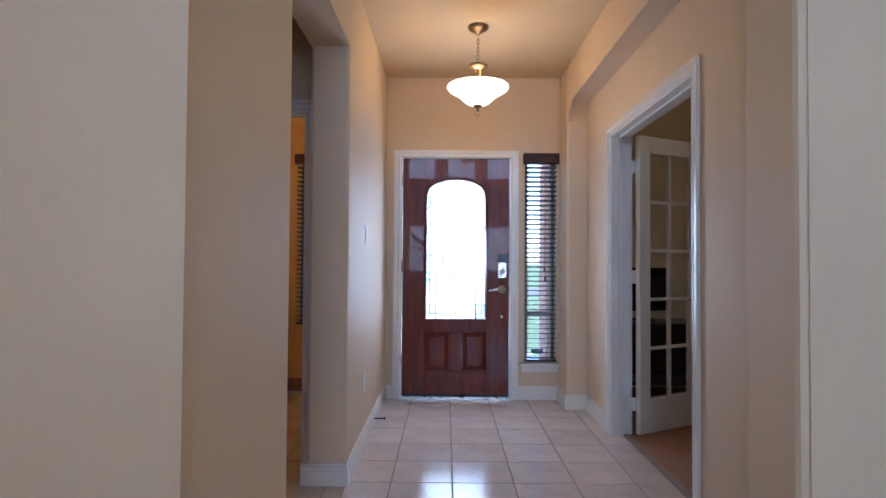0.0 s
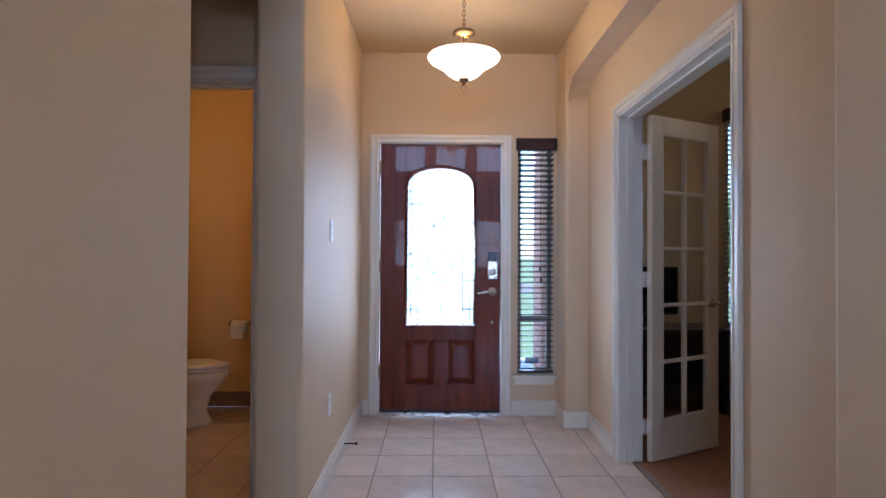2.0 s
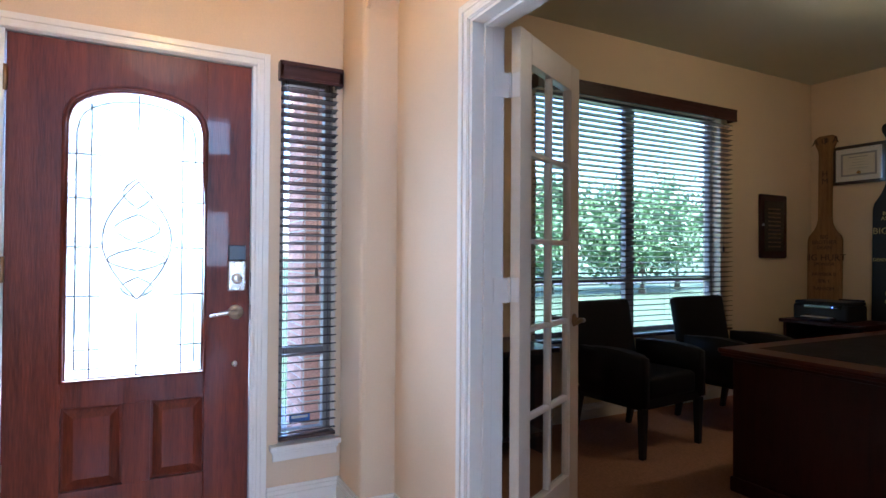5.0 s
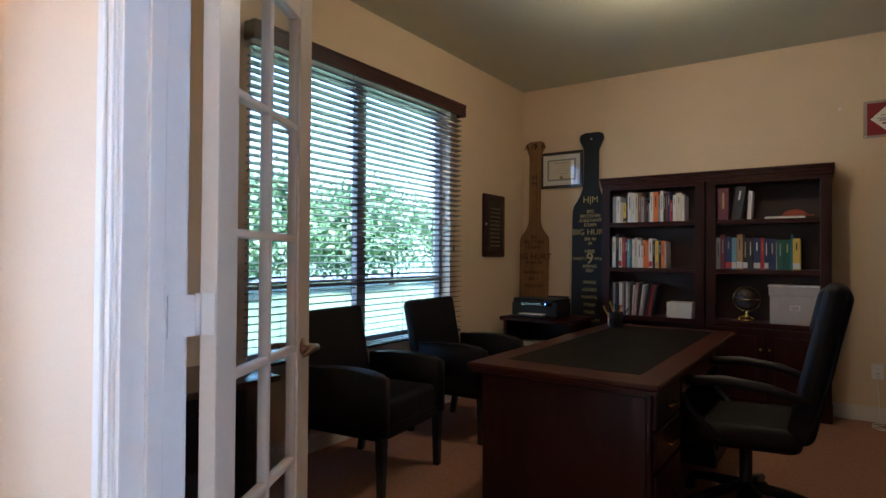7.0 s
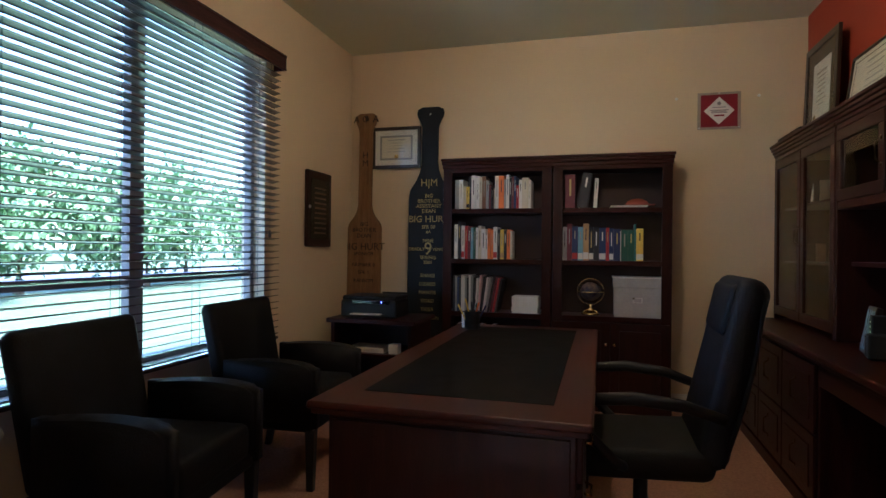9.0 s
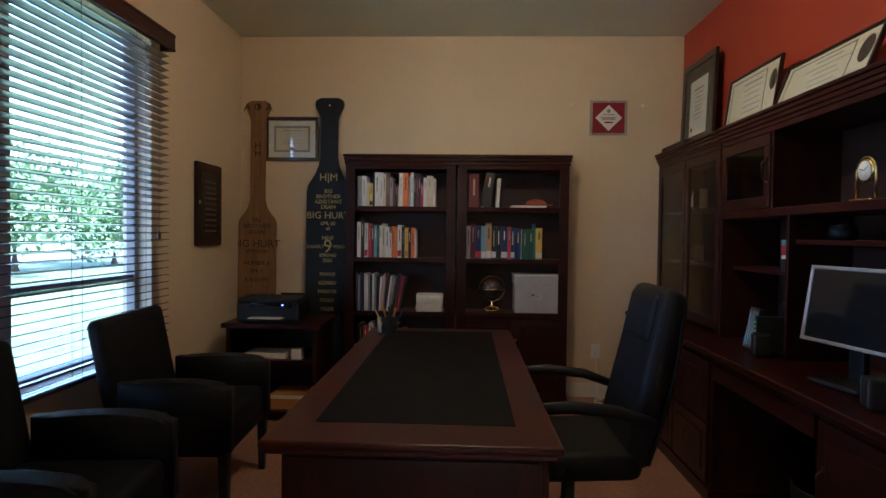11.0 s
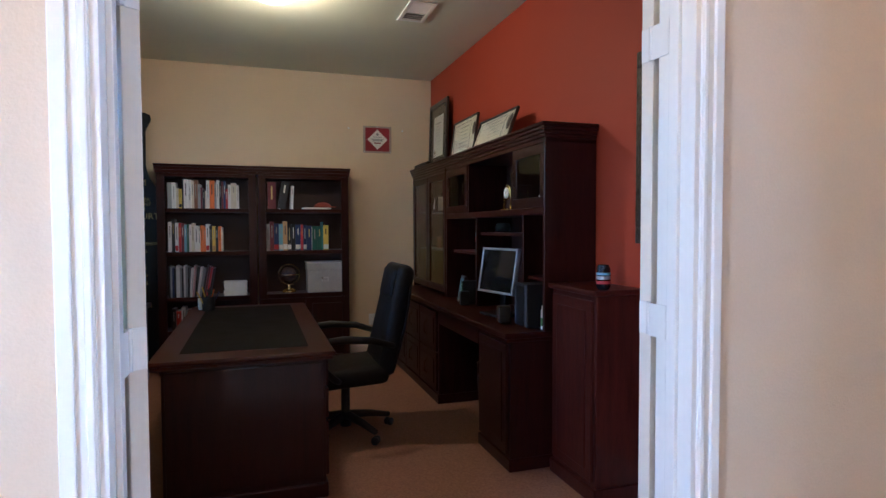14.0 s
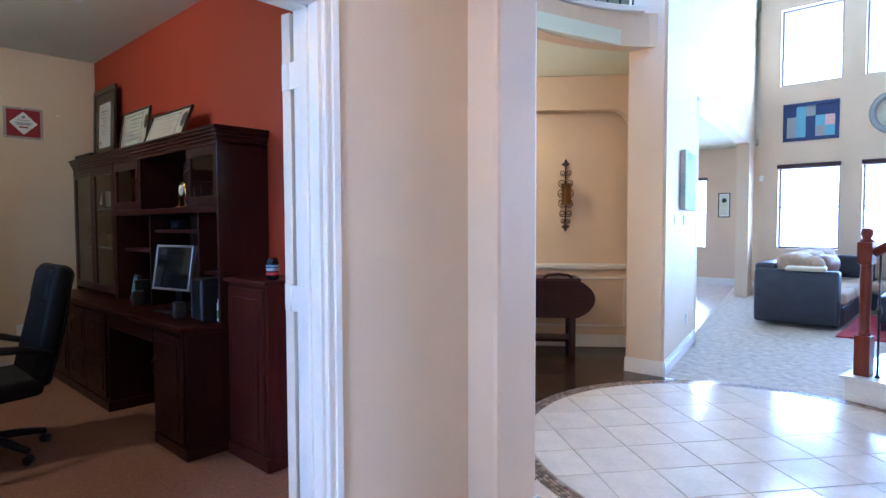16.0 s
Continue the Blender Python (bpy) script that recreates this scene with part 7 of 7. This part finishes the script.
# ---- living room ----
PW = Matrix(((0.1416, -0.9899, 0, 1.795), (-0.9899, -0.1416, 0, -3.02), (0, 0, 1, 0), (0, 0, 0, 1)))
bm = bmesh.new()
box(bm, -0.05, 5.35, -0.20, 0, 2.72, 5.6, m=PW)
box(bm, 4.60, 5.25, -0.20, 0, 0, 2.72, m=PW)
setting("wall_living_east", bm, PAINT_HALL, "tall beige living room wall with a wide opening", "wall")
# the last two windows are unseen, added westward to let in more light
LW = ((2.13, 1.20), (0.89, -0.04), (-0.35, -1.28), (-1.59, -2.52), (-2.83, -3.76))
wb = [(2.13, 2.46, -8.35, -8.2, 0, 5.6), (-6.0, -3.76, -8.35, -8.2, 0, 5.6)]
for (a, b) in LW:
    wb += [(b, a, -8.35, -8.2, 0, 0.86), (b, a, -8.35, -8.2, 2.31, 3.76), (b, a, -8.35, -8.2, 5.1, 5.6)]
for (a, b), (c, d) in zip(LW, LW[1:]):
    wb.append((c, b, -8.35, -8.2, 0, 5.6))
wall("wall_living_south", wb, PAINT_HALL, "tall beige living room window wall")
for i, (a, b) in enumerate(LW):
    window("window_%d" % (4 + i), b, a, 0.86, 2.31, -8.34, -8.29, [], [1.6], "tall living room window of a row lengthened for light")
    window("window_%d" % (10 + i), b, a, 3.76, 5.1, -8.34, -8.29, [], [], "high living room window of a row lengthened for light")
    bl = blind("living_window_blind", -a, -b, 0.87, 2.36, 8.19, 0.05, -4, 0.05, "dark slatted blind in a living room window row lengthened for light", 0.07, 3)
    bl.matrix_world = pose(0, 0, 0, 0, 0, 180)
wall("wall_kitchen", [(2.45, 3.80, -9.7, -9.5, 0, 5.6), (4.28, 8.0, -9.7, -9.5, 0, 5.6), (3.80, 4.28, -9.7, -9.5, 0, 0.8), (3.80, 4.28, -9.7, -9.5, 2.25, 5.6), (2.40, 2.50, -9.6, -8.35, 0, 5.6), (6.0, 6.2, -9.7, -3.2, 0, 5.6)], PAINT_HALL, "tan wall of the room behind the opening")
setting("ceiling_kitchen", flat(bmesh.new(), [(2.05, -3.1), (2.75, -8.2), (2.75, -9.6), (6.2, -9.6), (6.2, -3.1)], 2.9, 3.0), PAINT_CEIL, "pale ceiling behind the opening", "ceiling")
wall("wall_living_west", [(-6.1, -5.95, -9.6, 1.5, 0, 5.6), (-6.0, -2.0, 0.9, 1.05, 0, 5.6)], PAINT_HALL, "tall beige living room side wall")
bl = blind("kitchen_window_blind", -4.3, -3.78, 0.8, 2.30, 9.49, 0.05, -10, 0.05, "dark slatted blind in the room behind", 0.07, 2)
bl.matrix_world = pose(0, 0, 0, 0, 0, 180)
framed("small_print", pose(3.42, -9.498, 1.44, 0, 0, 180), 0.24, 0.52, 0.02, 0.03, BLACKF, PAPER, CREAMP, "narrow framed botanical print on a tan wall", 2, (0, 0.36, 0.05, INK))
baseboard("baseboard_far", [(2.45, -9.5, 6.0, -9.5, 0, 1), (-6.0, -8.2, 2.43, -8.2, 0, 1)], 0.14)

t = thing("wall_painting", pose(1.65, -8.2, 2.76, 0, 0, 180), "abstract blue and coral painting in a dark blue frame", "painting")
bm = bmesh.new()
for a in ((-0.42, 0.42, 0.60, 0.66), (-0.42, 0.42, 0, 0.06), (-0.42, -0.36, 0.06, 0.60), (0.36, 0.42, 0.06, 0.60)):
    box(bm, a[0], a[1], -0.03, 0, a[2], a[3], 0.006)
part("frame", bm, BOOKC["navy"], t)
for i in range(5):
    for j in range(3):
        c = random.choice(["lightblue", "grey", "grey", "navy", "lightblue", "pink"])
        part("colour_block", bx(-0.36 + i * 0.144, -0.36 + (i + 1) * 0.144, -0.012, -0.002 - 0.0005 * ((i + j) % 2), 0.06 + j * 0.18, 0.24 + j * 0.18), BOOKC[c], t)
t = thing("wall_clock", pose(0.47, -8.2, 3.1, 90, 0, 180), "large round grey metal wall clock", "clock")
bm = bmesh.new()
lathe(bm, [(0.26, 0), (0.34, 0.0), (0.36, 0.02), (0.34, 0.04), (0.27, 0.035), (0.26, 0)], 40, cap=False)
part("rim", bm, BOOKC["grey"], t)
bm = bmesh.new()
lathe(bm, [(0, 0.004), (0.27, 0.004), (0.27, 0.012), (0, 0.012)], 32, cap=False)
part("dial", bm, BOOKC["cream"], t)
solo("motion_sensor", bx(-0.03, 0.03, -0.04, 0, -0.05, 0.05, bev=0.01), WHITEP, "small white alarm sensor high on the wall", "sensor", pose(2.40, -8.2, 2.13, 0, 0, 180))

# canvas, switches and outlet on the pier
PM = Matrix(((0.1932, -0.9812, 0, 1.46), (-0.9812, -0.1932, 0, -1.32), (0, 0, 1, 0), (0, 0, 0, 1)))
t = thing("wall_canvas", PM @ pose(1.02, 0.002, 1.45), "pale teal and pink painted canvas on the pier", "painting")
part("canvas", bx(-0.32, 0.32, 0, 0.05, 0, 0.57, bev=0.006), mat("teal_to_pink_canvas", (0.30, 0.55, 0.50), 0.8, var=0.2, scale=2.5, color2=(0.72, 0.58, 0.56)), t)
for x in (0.48, 0.98):
    t = thing("light_switch", PM @ pose(x, 0.001, 1.36), "white rocker light switch on the pier", "light switch", "pier switches")
    part("plate", bx(-0.05, 0.05, 0, 0.006, -0.058, 0.058, bev=0.003), WHITEP, t)
    for k in (-0.022, 0.022):
        part("rocker", bx(k - 0.015, k + 0.015, 0.005, 0.010, -0.033, 0.033, bev=0.002), WHITEP, t)
t = thing("outlet", PM @ pose(1.20, 0.001, 0.33), "white wall outlet low on the pier", "outlet")
part("plate", bx(-0.036, 0.036, 0, 0.006, -0.058, 0.058, bev=0.003), WHITEP, t)
for z in (-0.021, 0.021):
    part("socket", bx(-0.016, 0.016, 0.005, 0.008, z - 0.014, z + 0.014, bev=0.002), WHITEP, t)


def sofa():
    t = thing("sofa", pose(0, 0, -0.002), "black leather sectional sofa with tan cushions", "sofa")
    part("end_panel", bx(0.69, 1.62, -4.90, -4.70, 0.05, 0.73, bev=0.04, seg=4), NAVY, t, smooth=True)
    part("back_panel", bx(1.40, 1.66, -7.75, -4.88, 0.05, 0.80, bev=0.05, seg=4), NAVY, t, smooth=True)
    part("rear_back", bx(-1.4, 1.45, -7.75, -7.50, 0.05, 0.80, bev=0.05, seg=4), NAVY, t, smooth=True)
    part("base", bx(0.66, 1.45, -7.5, -4.88, 0.06, 0.30, bev=0.02), NAVY, t)
    part("base", bx(-1.4, 0.66, -7.5, -6.65, 0.06, 0.30, bev=0.02), NAVY, t)
    for i in range(3):
        part("seat_cushion", bx(0.64, 1.40, -5.72 - i * 0.86, -4.90 - i * 0.86, 0.30, 0.46, bev=0.05, seg=4), SUEDE, t, smooth=True)
        part("back_cushion", bx(1.12, 1.42, -5.72 - i * 0.86, -4.92 - i * 0.86, 0.44, 0.92, bev=0.08, seg=4), SUEDE, t, smooth=True)
    for i in range(2):
        part("seat_cushion", bx(-1.3 + i * 0.96, -0.36 + i * 0.96, -7.5, -6.6, 0.30, 0.46, bev=0.05, seg=4), SUEDE, t, smooth=True)
        part("back_cushion", bx(-1.3 + i * 0.96, -0.36 + i * 0.96, -7.52, -7.22, 0.44, 0.92, bev=0.08, seg=4), SUEDE, t, smooth=True)


sofa()
for x, y, rz, c, lab in ((1.25, -5.1, 20, SUEDE, "plump tan throw pillow on the sofa"), (1.18, -5.55, -15, BOOKC["brown"], "plump brown throw pillow on the sofa"), (1.30, -5.9, 10, SUEDE, "plump tan throw pillow on the sofa")):
    bm = bmesh.new()
    bmesh.ops.create_uvsphere(bm, u_segments=20, v_segments=12, radius=1.0)
    for v in bm.verts:
        v.co = Vector((0.12 * v.co.x, 0.25 * math.copysign(abs(v.co.y) ** 0.6, v.co.y), 0.22 * math.copysign(abs(v.co.z) ** 0.6, v.co.z)))
    solo("throw_pillow", bm, c, lab, "pillow", pose(x - 0.2, y, 0.68, 0, -18, rz), "pillows on the sofa", True)
bm = bmesh.new()
vs = box(bm, -0.22, 0.22, -0.18, 0.18, 0, 0.05, 0.02, seg=3)
solo("throw_blanket", bm, BOOKC["cream"], "folded cream throw blanket over the sofa end", "blanket", pose(1.05, -4.80, 0.722, 0, 0, 8), smooth=True)
setting("area_rug", bx(-1.2, 0.66, -6.4, -4.35, -0.001, 0.018, bev=0.006), REDRUG, "red pile area rug", "rug")
t = thing("ottoman", pose(-0.1, -5.4, 0.018), "low black leather ottoman on the red rug", "ottoman")
part("cushion", bx(-0.45, 0.45, -0.4, 0.4, 0.08, 0.42, bev=0.05, seg=4), NAVY, t, smooth=True)
for x in (-0.38, 0.38):
    for y in (-0.33, 0.33):
        part("foot", bx(x - 0.03, x + 0.03, y - 0.03, y + 0.03, 0, 0.09), RUBBER, t)

# ---- stair foot ----
def arc_step(r0, r1, a0, a1, z0, z1):
    return arc_wall(a0, a1, z0, z1, r0, r1, 10)


def stair():
    t = tagged(new("stair"), "white curved staircase foot", "stair", kind="structure")
    for i in range(6):
        a0 = -100 - i * 11.0
        part("step", arc_step(1.435, 2.5, a0, -166, i * 0.185 - 0.003, (i + 1) * 0.185 - 0.02), TRIM, t)
        part("tread", arc_step(1.405, 2.5, a0 + 1.2, a0 - 11.2, (i + 1) * 0.185 - 0.02, (i + 1) * 0.185 + 0.006), TRIM, t)
        part("stair_moulding", arc_step(1.422, 1.44, a0 - 0.5, a0 - 11.0, i * 0.185 + 0.015, i * 0.185 + 0.055), TRIM, t)
        part("stair_moulding", arc_step(1.424, 1.44, a0 - 0.5, a0 - 11.0, i * 0.185 + 0.125, i * 0.185 + 0.150), TRIM, t)


stair()


def on_stair(r, a, z):
    return (CX + r * math.cos(radians(a)), CY + r * math.sin(radians(a)), z)


def newel():
    x, y, z = on_stair(1.53, -103.2, 0.19)
    t = thing("newel_post", pose(x, y, z, 0, 0, -13), "turned dark mahogany newel post at the stair foot", "newel post")
    part("post_base", bx(-0.05, 0.05, -0.05, 0.05, 0, 0.30, bev=0.006), MAHOG, t)
    bm = bmesh.new()
    lathe(bm, [(0.042, 0.30), (0.035, 0.32), (0.031, 0.36), (0.037, 0.55), (0.039, 0.75), (0.035, 0.80), (0.042, 0.83)], 20)
    part("turned_shaft", bm, MAHOG, t)
    part("post_block", bx(-0.048, 0.048, -0.048, 0.048, 0.83, 0.99, bev=0.008), MAHOG, t)
    bm = bmesh.new()
    lathe(bm, [(0.046, 0.99), (0.048, 1.0), (0.028, 1.015), (0.042, 1.05), (0.037, 1.08), (0.012, 1.095)], 20)
    part("finial", bm, MAHOG, t)


newel()
t = thing("stair_rail", pose(0, 0, 0), "dark mahogany stair rail on black iron balusters", "stair rail")
bm = bmesh.new()
tube(bm, [on_stair(1.53, -105 - 6 * k, 1.10 + 0.105 * k) for k in range(11)], 0.034, 10)
part("handrail", bm, MAHOG, t)
for k in range(14):
    a = -106.5 - 4.2 * k
    zb = 0.185 * (1 + int((-100 - a) / 11.0)) + 0.006
    bm = bmesh.new()
    tube(bm, [on_stair(1.53, a, zb), on_stair(1.53, a, 1.09 + 0.105 * (-105 - a) / 6)], 0.0075, 8)
    lathe(bm, [(0.018, 0), (0.018, 0.012), (0.009, 0.025)], 12, pose(*on_stair(1.53, a, zb)))
    if k % 2 == 0:
        lathe(bm, [(0.008, 0), (0.018, 0.03), (0.018, 0.05), (0.008, 0.08)], 10, pose(*on_stair(1.53, a, zb + 0.45)))
    part("iron_baluster", bm, RUBBER, t)
t = thing("balcony_rail", pose(CX, CY, 3.145), "dark iron balcony railing above the dining room", "railing")
bm = bmesh.new()
tube(bm, [(1.66 * math.cos(radians(a)), 1.66 * math.sin(radians(a)), 0.95) for a in range(-42, 47, 4)], 0.03, 8)
part("top_rail", bm, MAHOG, t)
for a in range(-40, 46, 4):
    bm = bmesh.new()
    tube(bm, [(1.66 * math.cos(radians(a)), 1.66 * math.sin(radians(a)), 0), (1.66 * math.cos(radians(a)), 1.66 * math.sin(radians(a)), 0.95)], 0.008, 6)
    part("iron_baluster", bm, RUBBER, t)

# ---- outdoors ----
setting("ground", bx(-400, 400, 5.40, 600, -0.35, -0.25), GRASS, "green front lawn reaching the horizon", "ground")
setting("porch_floor", bx(-2.6, 1.1, 4.90, 7.4, -0.25, -0.03), CONCR, "pale concrete porch floor", "porch")
setting("porch_roof", bx(-2.8, 1.4, 4.90, 5.55, 2.80, 2.92), TRIM, "white porch ceiling", "porch roof")
setting("front_walk", bx(-0.9, 0.7, 7.4, 30, -0.25, -0.235), CONCR, "pale concrete front walk", "pavement")
setting("street", bx(-300, 300, 24, 31, -0.25, -0.23), mat("grey_asphalt", (0.06, 0.06, 0.06), 0.9, bump=0.4), "grey asphalt street", "road")


def tree(m, h, cr, n, seed, label):
    rng = np.random.default_rng(seed)
    t = thing("tree", m, label, "tree", "front yard trees")
    bm = bmesh.new()
    tube(bm, [(0, 0, 0), (0.05, 0.02, h * 0.25), (0.0, 0.08, h * 0.5), (0.05, 0.05, h * 0.8)], [0.16, 0.12, 0.09, 0.03], 10)
    for k in range(7):
        a = k * 2.4
        r = cr * 0.75
        tube(bm, [(0.02, 0.04, h * (0.3 + 0.05 * k)), (r * 0.5 * math.cos(a), r * 0.5 * math.sin(a), h * (0.42 + 0.06 * k)), (r * math.cos(a), r * math.sin(a), h * (0.50 + 0.06 * k))], [0.07, 0.045, 0.015], 7)
    part("trunk", bm, BARK, t)
    cl = rng.normal(0, 1, (26, 3))
    cl = cl / np.linalg.norm(cl, axis=1)[:, None] * rng.uniform(0.3, 1.0, (26, 1)) * np.array([cr, cr, h * 0.40]) + np.array([0, 0, h * 0.52])
    c = cl[rng.integers(0, 26, n)] + rng.normal(0, cr * 0.17, (n, 3))
    u = rng.normal(0, 1, (n, 3))
    u /= np.linalg.norm(u, axis=1)[:, None]
    w = np.cross(u, rng.normal(0, 1, (n, 3)))
    w /= np.linalg.norm(w, axis=1)[:, None]
    s = rng.uniform(0.08, 0.17, (n, 1))
    v = np.stack([c - u * s, c + w * s * 0.5, c + u * s, c - w * s * 0.5], 1).reshape(-1, 3)
    me = bpy.data.meshes.new("crown")
    me.from_pydata(v.tolist(), [], np.arange(4 * n).reshape(-1, 4).tolist())
    me.materials.append(LEAF)
    ob = new("crown", me)
    ob.parent = t


for tx, ty, th, tr_, sd in ((10.6, 18.0, 4.6, 2.1, 3), (14.0, 19.5, 5.2, 2.4, 4), (17.8, 18.5, 4.4, 2.3, 6), (21.6, 20.0, 5.6, 2.7, 7), (26.0, 19.0, 4.8, 2.5, 8)):
    tree(pose(tx, ty, -0.25), th, tr_, 6500, sd, "bushy green front yard tree with low branches")
tree(pose(-1.5, 15.0, -0.25), 6.0, 2.4, 6500, 5, "leafy green front yard tree beyond the walk")


def shrub(m, r, n, seed):
    rng = np.random.default_rng(seed)
    c = rng.normal(0, 1, (n, 3))
    c = c / np.linalg.norm(c, axis=1)[:, None] * (rng.uniform(0.4, 1, (n, 1)) ** 0.4) * np.array([r * 1.3, r, r * 0.8])
    c[:, 2] = np.abs(c[:, 2]) + 0.02
    u = rng.normal(0, 1, (n, 3))
    u /= np.linalg.norm(u, axis=1)[:, None]
    w = np.cross(u, rng.normal(0, 1, (n, 3)))
    w /= np.linalg.norm(w, axis=1)[:, None]
    s = rng.uniform(0.02, 0.045, (n, 1))
    v = np.stack([c - u * s, c + w * s * 0.5, c + u * s, c - w * s * 0.5], 1).reshape(-1, 3)
    me = bpy.data.meshes.new("shrub")
    me.from_pydata(v.tolist(), [], np.arange(4 * n).reshape(-1, 4).tolist())
    me.materials.append(LEAF)
    ob = new("shrub", me)
    ob.matrix_world = m
    tagged(ob, "low dense green shrub under the office window", "shrub", "front bed shrubs")


for i, x in enumerate((2.4, 3.3, 4.2, 5.1)):
    shrub(pose(x, 6.5, -0.25), 0.5, 2500, 10 + i)

# brick return of the office and the porch column
setting("wall_office_return", bx(1.03, 1.088, 4.905, 5.43, -0.25, 2.9), BRICK, "red brick return wall beside the porch", "wall")
bw = tagged(new("brick_column", mesh_of("brick_column", bx(0.99, 1.41, 5.70, 6.12, -0.25, 2.75), MORTAR)), "red brick porch column with pale mortar joints", "column", kind="structure")
brick_me = mesh_of("brick", bx(-0.0985, 0.0985, -0.006, 0.006, -0.029, 0.029, bev=0.003, seg=1), BRICK)
half_me = mesh_of("brick", bx(-0.046, 0.046, -0.006, 0.006, -0.029, 0.029, bev=0.003, seg=1), BRICK)
for k in range(42):
    z = -0.20 + k * 0.069
    offs = [(0.1045, 1), (0.3115, 1)] if k % 2 else [(0.052, 0), (0.208, 1), (0.364, 0)]
    for d, full in offs:
        for m_ in (pose(0.992 + d, 5.697, z), pose(0.987, 5.702 + d, z, 0, 0, 90)):
            b = new("brick", brick_me if full else half_me)
            b.parent = bw
            b.matrix_local = m_

# ---- floor tiles ----
TS = 0.325


def tile_mesh(poly, material, top, g=0.0035):
    cx = sum(p[0] for p in poly) / len(poly)
    cy = sum(p[1] for p in poly) / len(poly)
    bm = bmesh.new()
    o = []
    for x, y in poly:
        d = math.hypot(x - cx, y - cy) or 1
        o.append(((x - cx) * (1 - g * 1.3 / d), (y - cy) * (1 - g * 1.3 / d)))
    lo = [bm.verts.new((x, y, -0.006)) for x, y in o]
    mid = [bm.verts.new((x, y, -0.0012)) for x, y in o]
    up = [bm.verts.new((x * 0.99, y * 0.99, 0)) for x, y in o]
    n = len(o)
    bm.faces.new(up)
    for i in range(n):
        bm.faces.new((lo[i], lo[(i + 1) % n], mid[(i + 1) % n], mid[i]))
        bm.faces.new((mid[i], mid[(i + 1) % n], up[(i + 1) % n], up[i]))
    return mesh_of("tile", bm, material), (cx, cy, top)


full_me, _c = tile_mesh([(0, 0), (TS, 0), (TS, TS), (0, TS)], TILE, 0)
REG = [(-0.555, 1.165, 1.0, 4.72), (-2.2, -0.555, 1.2, 3.08), (-1.48, -0.85, 3.08, 3.2), (-2.2, -0.8, 3.2, 4.98)]
for ix in range(-8, 5):
    for iy in range(-11, 5):
        x0, y0 = 0.0 + ix * TS, 3.865 + iy * TS
        for (a, b, c, d) in REG:
            u0, u1, v0, v1 = max(x0, a), min(x0 + TS, b), max(y0, c), min(y0 + TS, d)
            if u1 - u0 < 0.02 or v1 - v0 < 0.02:
                continue
            if math.hypot((u0 + u1) / 2 - CX, v1 - CY) < 1.38:
                continue
            if u1 - u0 > TS - 1e-4 and v1 - v0 > TS - 1e-4:
                me, c3 = full_me, ((u0 + u1) / 2, (v0 + v1) / 2, 0)
            else:
                me, c3 = tile_mesh([(u0, v0), (u1, v0), (u1, v1), (u0, v1)], TILE, 0)
            ob = new("tile", me)
            ob.parent = floor_hall
            ob.location = c3

RT = 1.325
cuts = [((CX + RT * math.cos(2 * math.pi * i / 48), CY + RT * math.sin(2 * math.pi * i / 48)), (math.cos(2 * math.pi * i / 48), math.sin(2 * math.pi * i / 48))) for i in range(48)]
q, p_ = math.cos(radians(51)), math.sin(radians(51))
for ix in range(-6, 6):
    for iy in range(-6, 6):
        poly = []
        for ux, uy in ((0, 0), (1, 0), (1, 1), (0, 1)):
            a, b = (ix + ux) * TS, (iy + uy) * TS
            poly.append((0.349 + q * a - p_ * b, 0.07 + p_ * a + q * b))
        poly = clip_convex(poly, cuts)
        if len(poly) >= 3 and max(math.dist(poly[0], p) for p in poly) > 0.05:
            me, c3 = tile_mesh(poly, TILE_R, 0.0065)
            ob = new("tile", me)
            ob.parent = floor_rotunda
            ob.location = c3

# mosaic ring: small stones
MOS = bpy.data.materials.new("brown_mosaic_stone")
MOS.use_nodes = True
_n = MOS.node_tree
_g, _r = _n.nodes.new("ShaderNodeNewGeometry"), _n.nodes.new("ShaderNodeValToRGB")
_r.color_ramp.elements[0].color, _r.color_ramp.elements[1].color = (0.07, 0.045, 0.035, 1), (0.42, 0.33, 0.24, 1)
_e = _r.color_ramp.elements.new(0.5)
_e.color = (0.20, 0.13, 0.09, 1)
_n.links.new(_g.outputs["Random Per Island"], _r.inputs[0]), _n.links.new(_r.outputs[0], _n.nodes["Principled BSDF"].inputs["Base Color"])
_n.nodes["Principled BSDF"].inputs["Roughness"].default_value = 0.35
vv, ff = [], []
for k in range(4):
    r0, r1 = 1.333 + k * 0.0235, 1.3535 + k * 0.0235
    n = int(2 * math.pi * r0 / 0.0245)
    for i in range(n):
        a0, a1 = 2 * math.pi * (i + 0.07) / n, 2 * math.pi * (i + 0.93) / n
        b = len(vv)
        for z, ins in ((0.0, 0), (0.0062, 0.0012)):
            for r, a in ((r0 + ins, a0), (r1 - ins, a0), (r1 - ins, a1), (r0 + ins, a1)):
                vv.append((CX + r * math.cos(a), CY + r * math.sin(a), z))
        ff += [(b + 4, b + 7, b + 6, b + 5)] + [(b + j, b + (j + 1) % 4, b + 4 + (j + 1) % 4, b + 4 + j) for j in range(4)]
me = bpy.data.meshes.new("mosaic_stones")
me.from_pydata(vv, [], ff)
me.materials.append(MOS)
mo = new("mosaic_stones", me)
mo.parent = floor_rotunda
tagged(mo, "ring of small brown mosaic stones", kind="stuff")
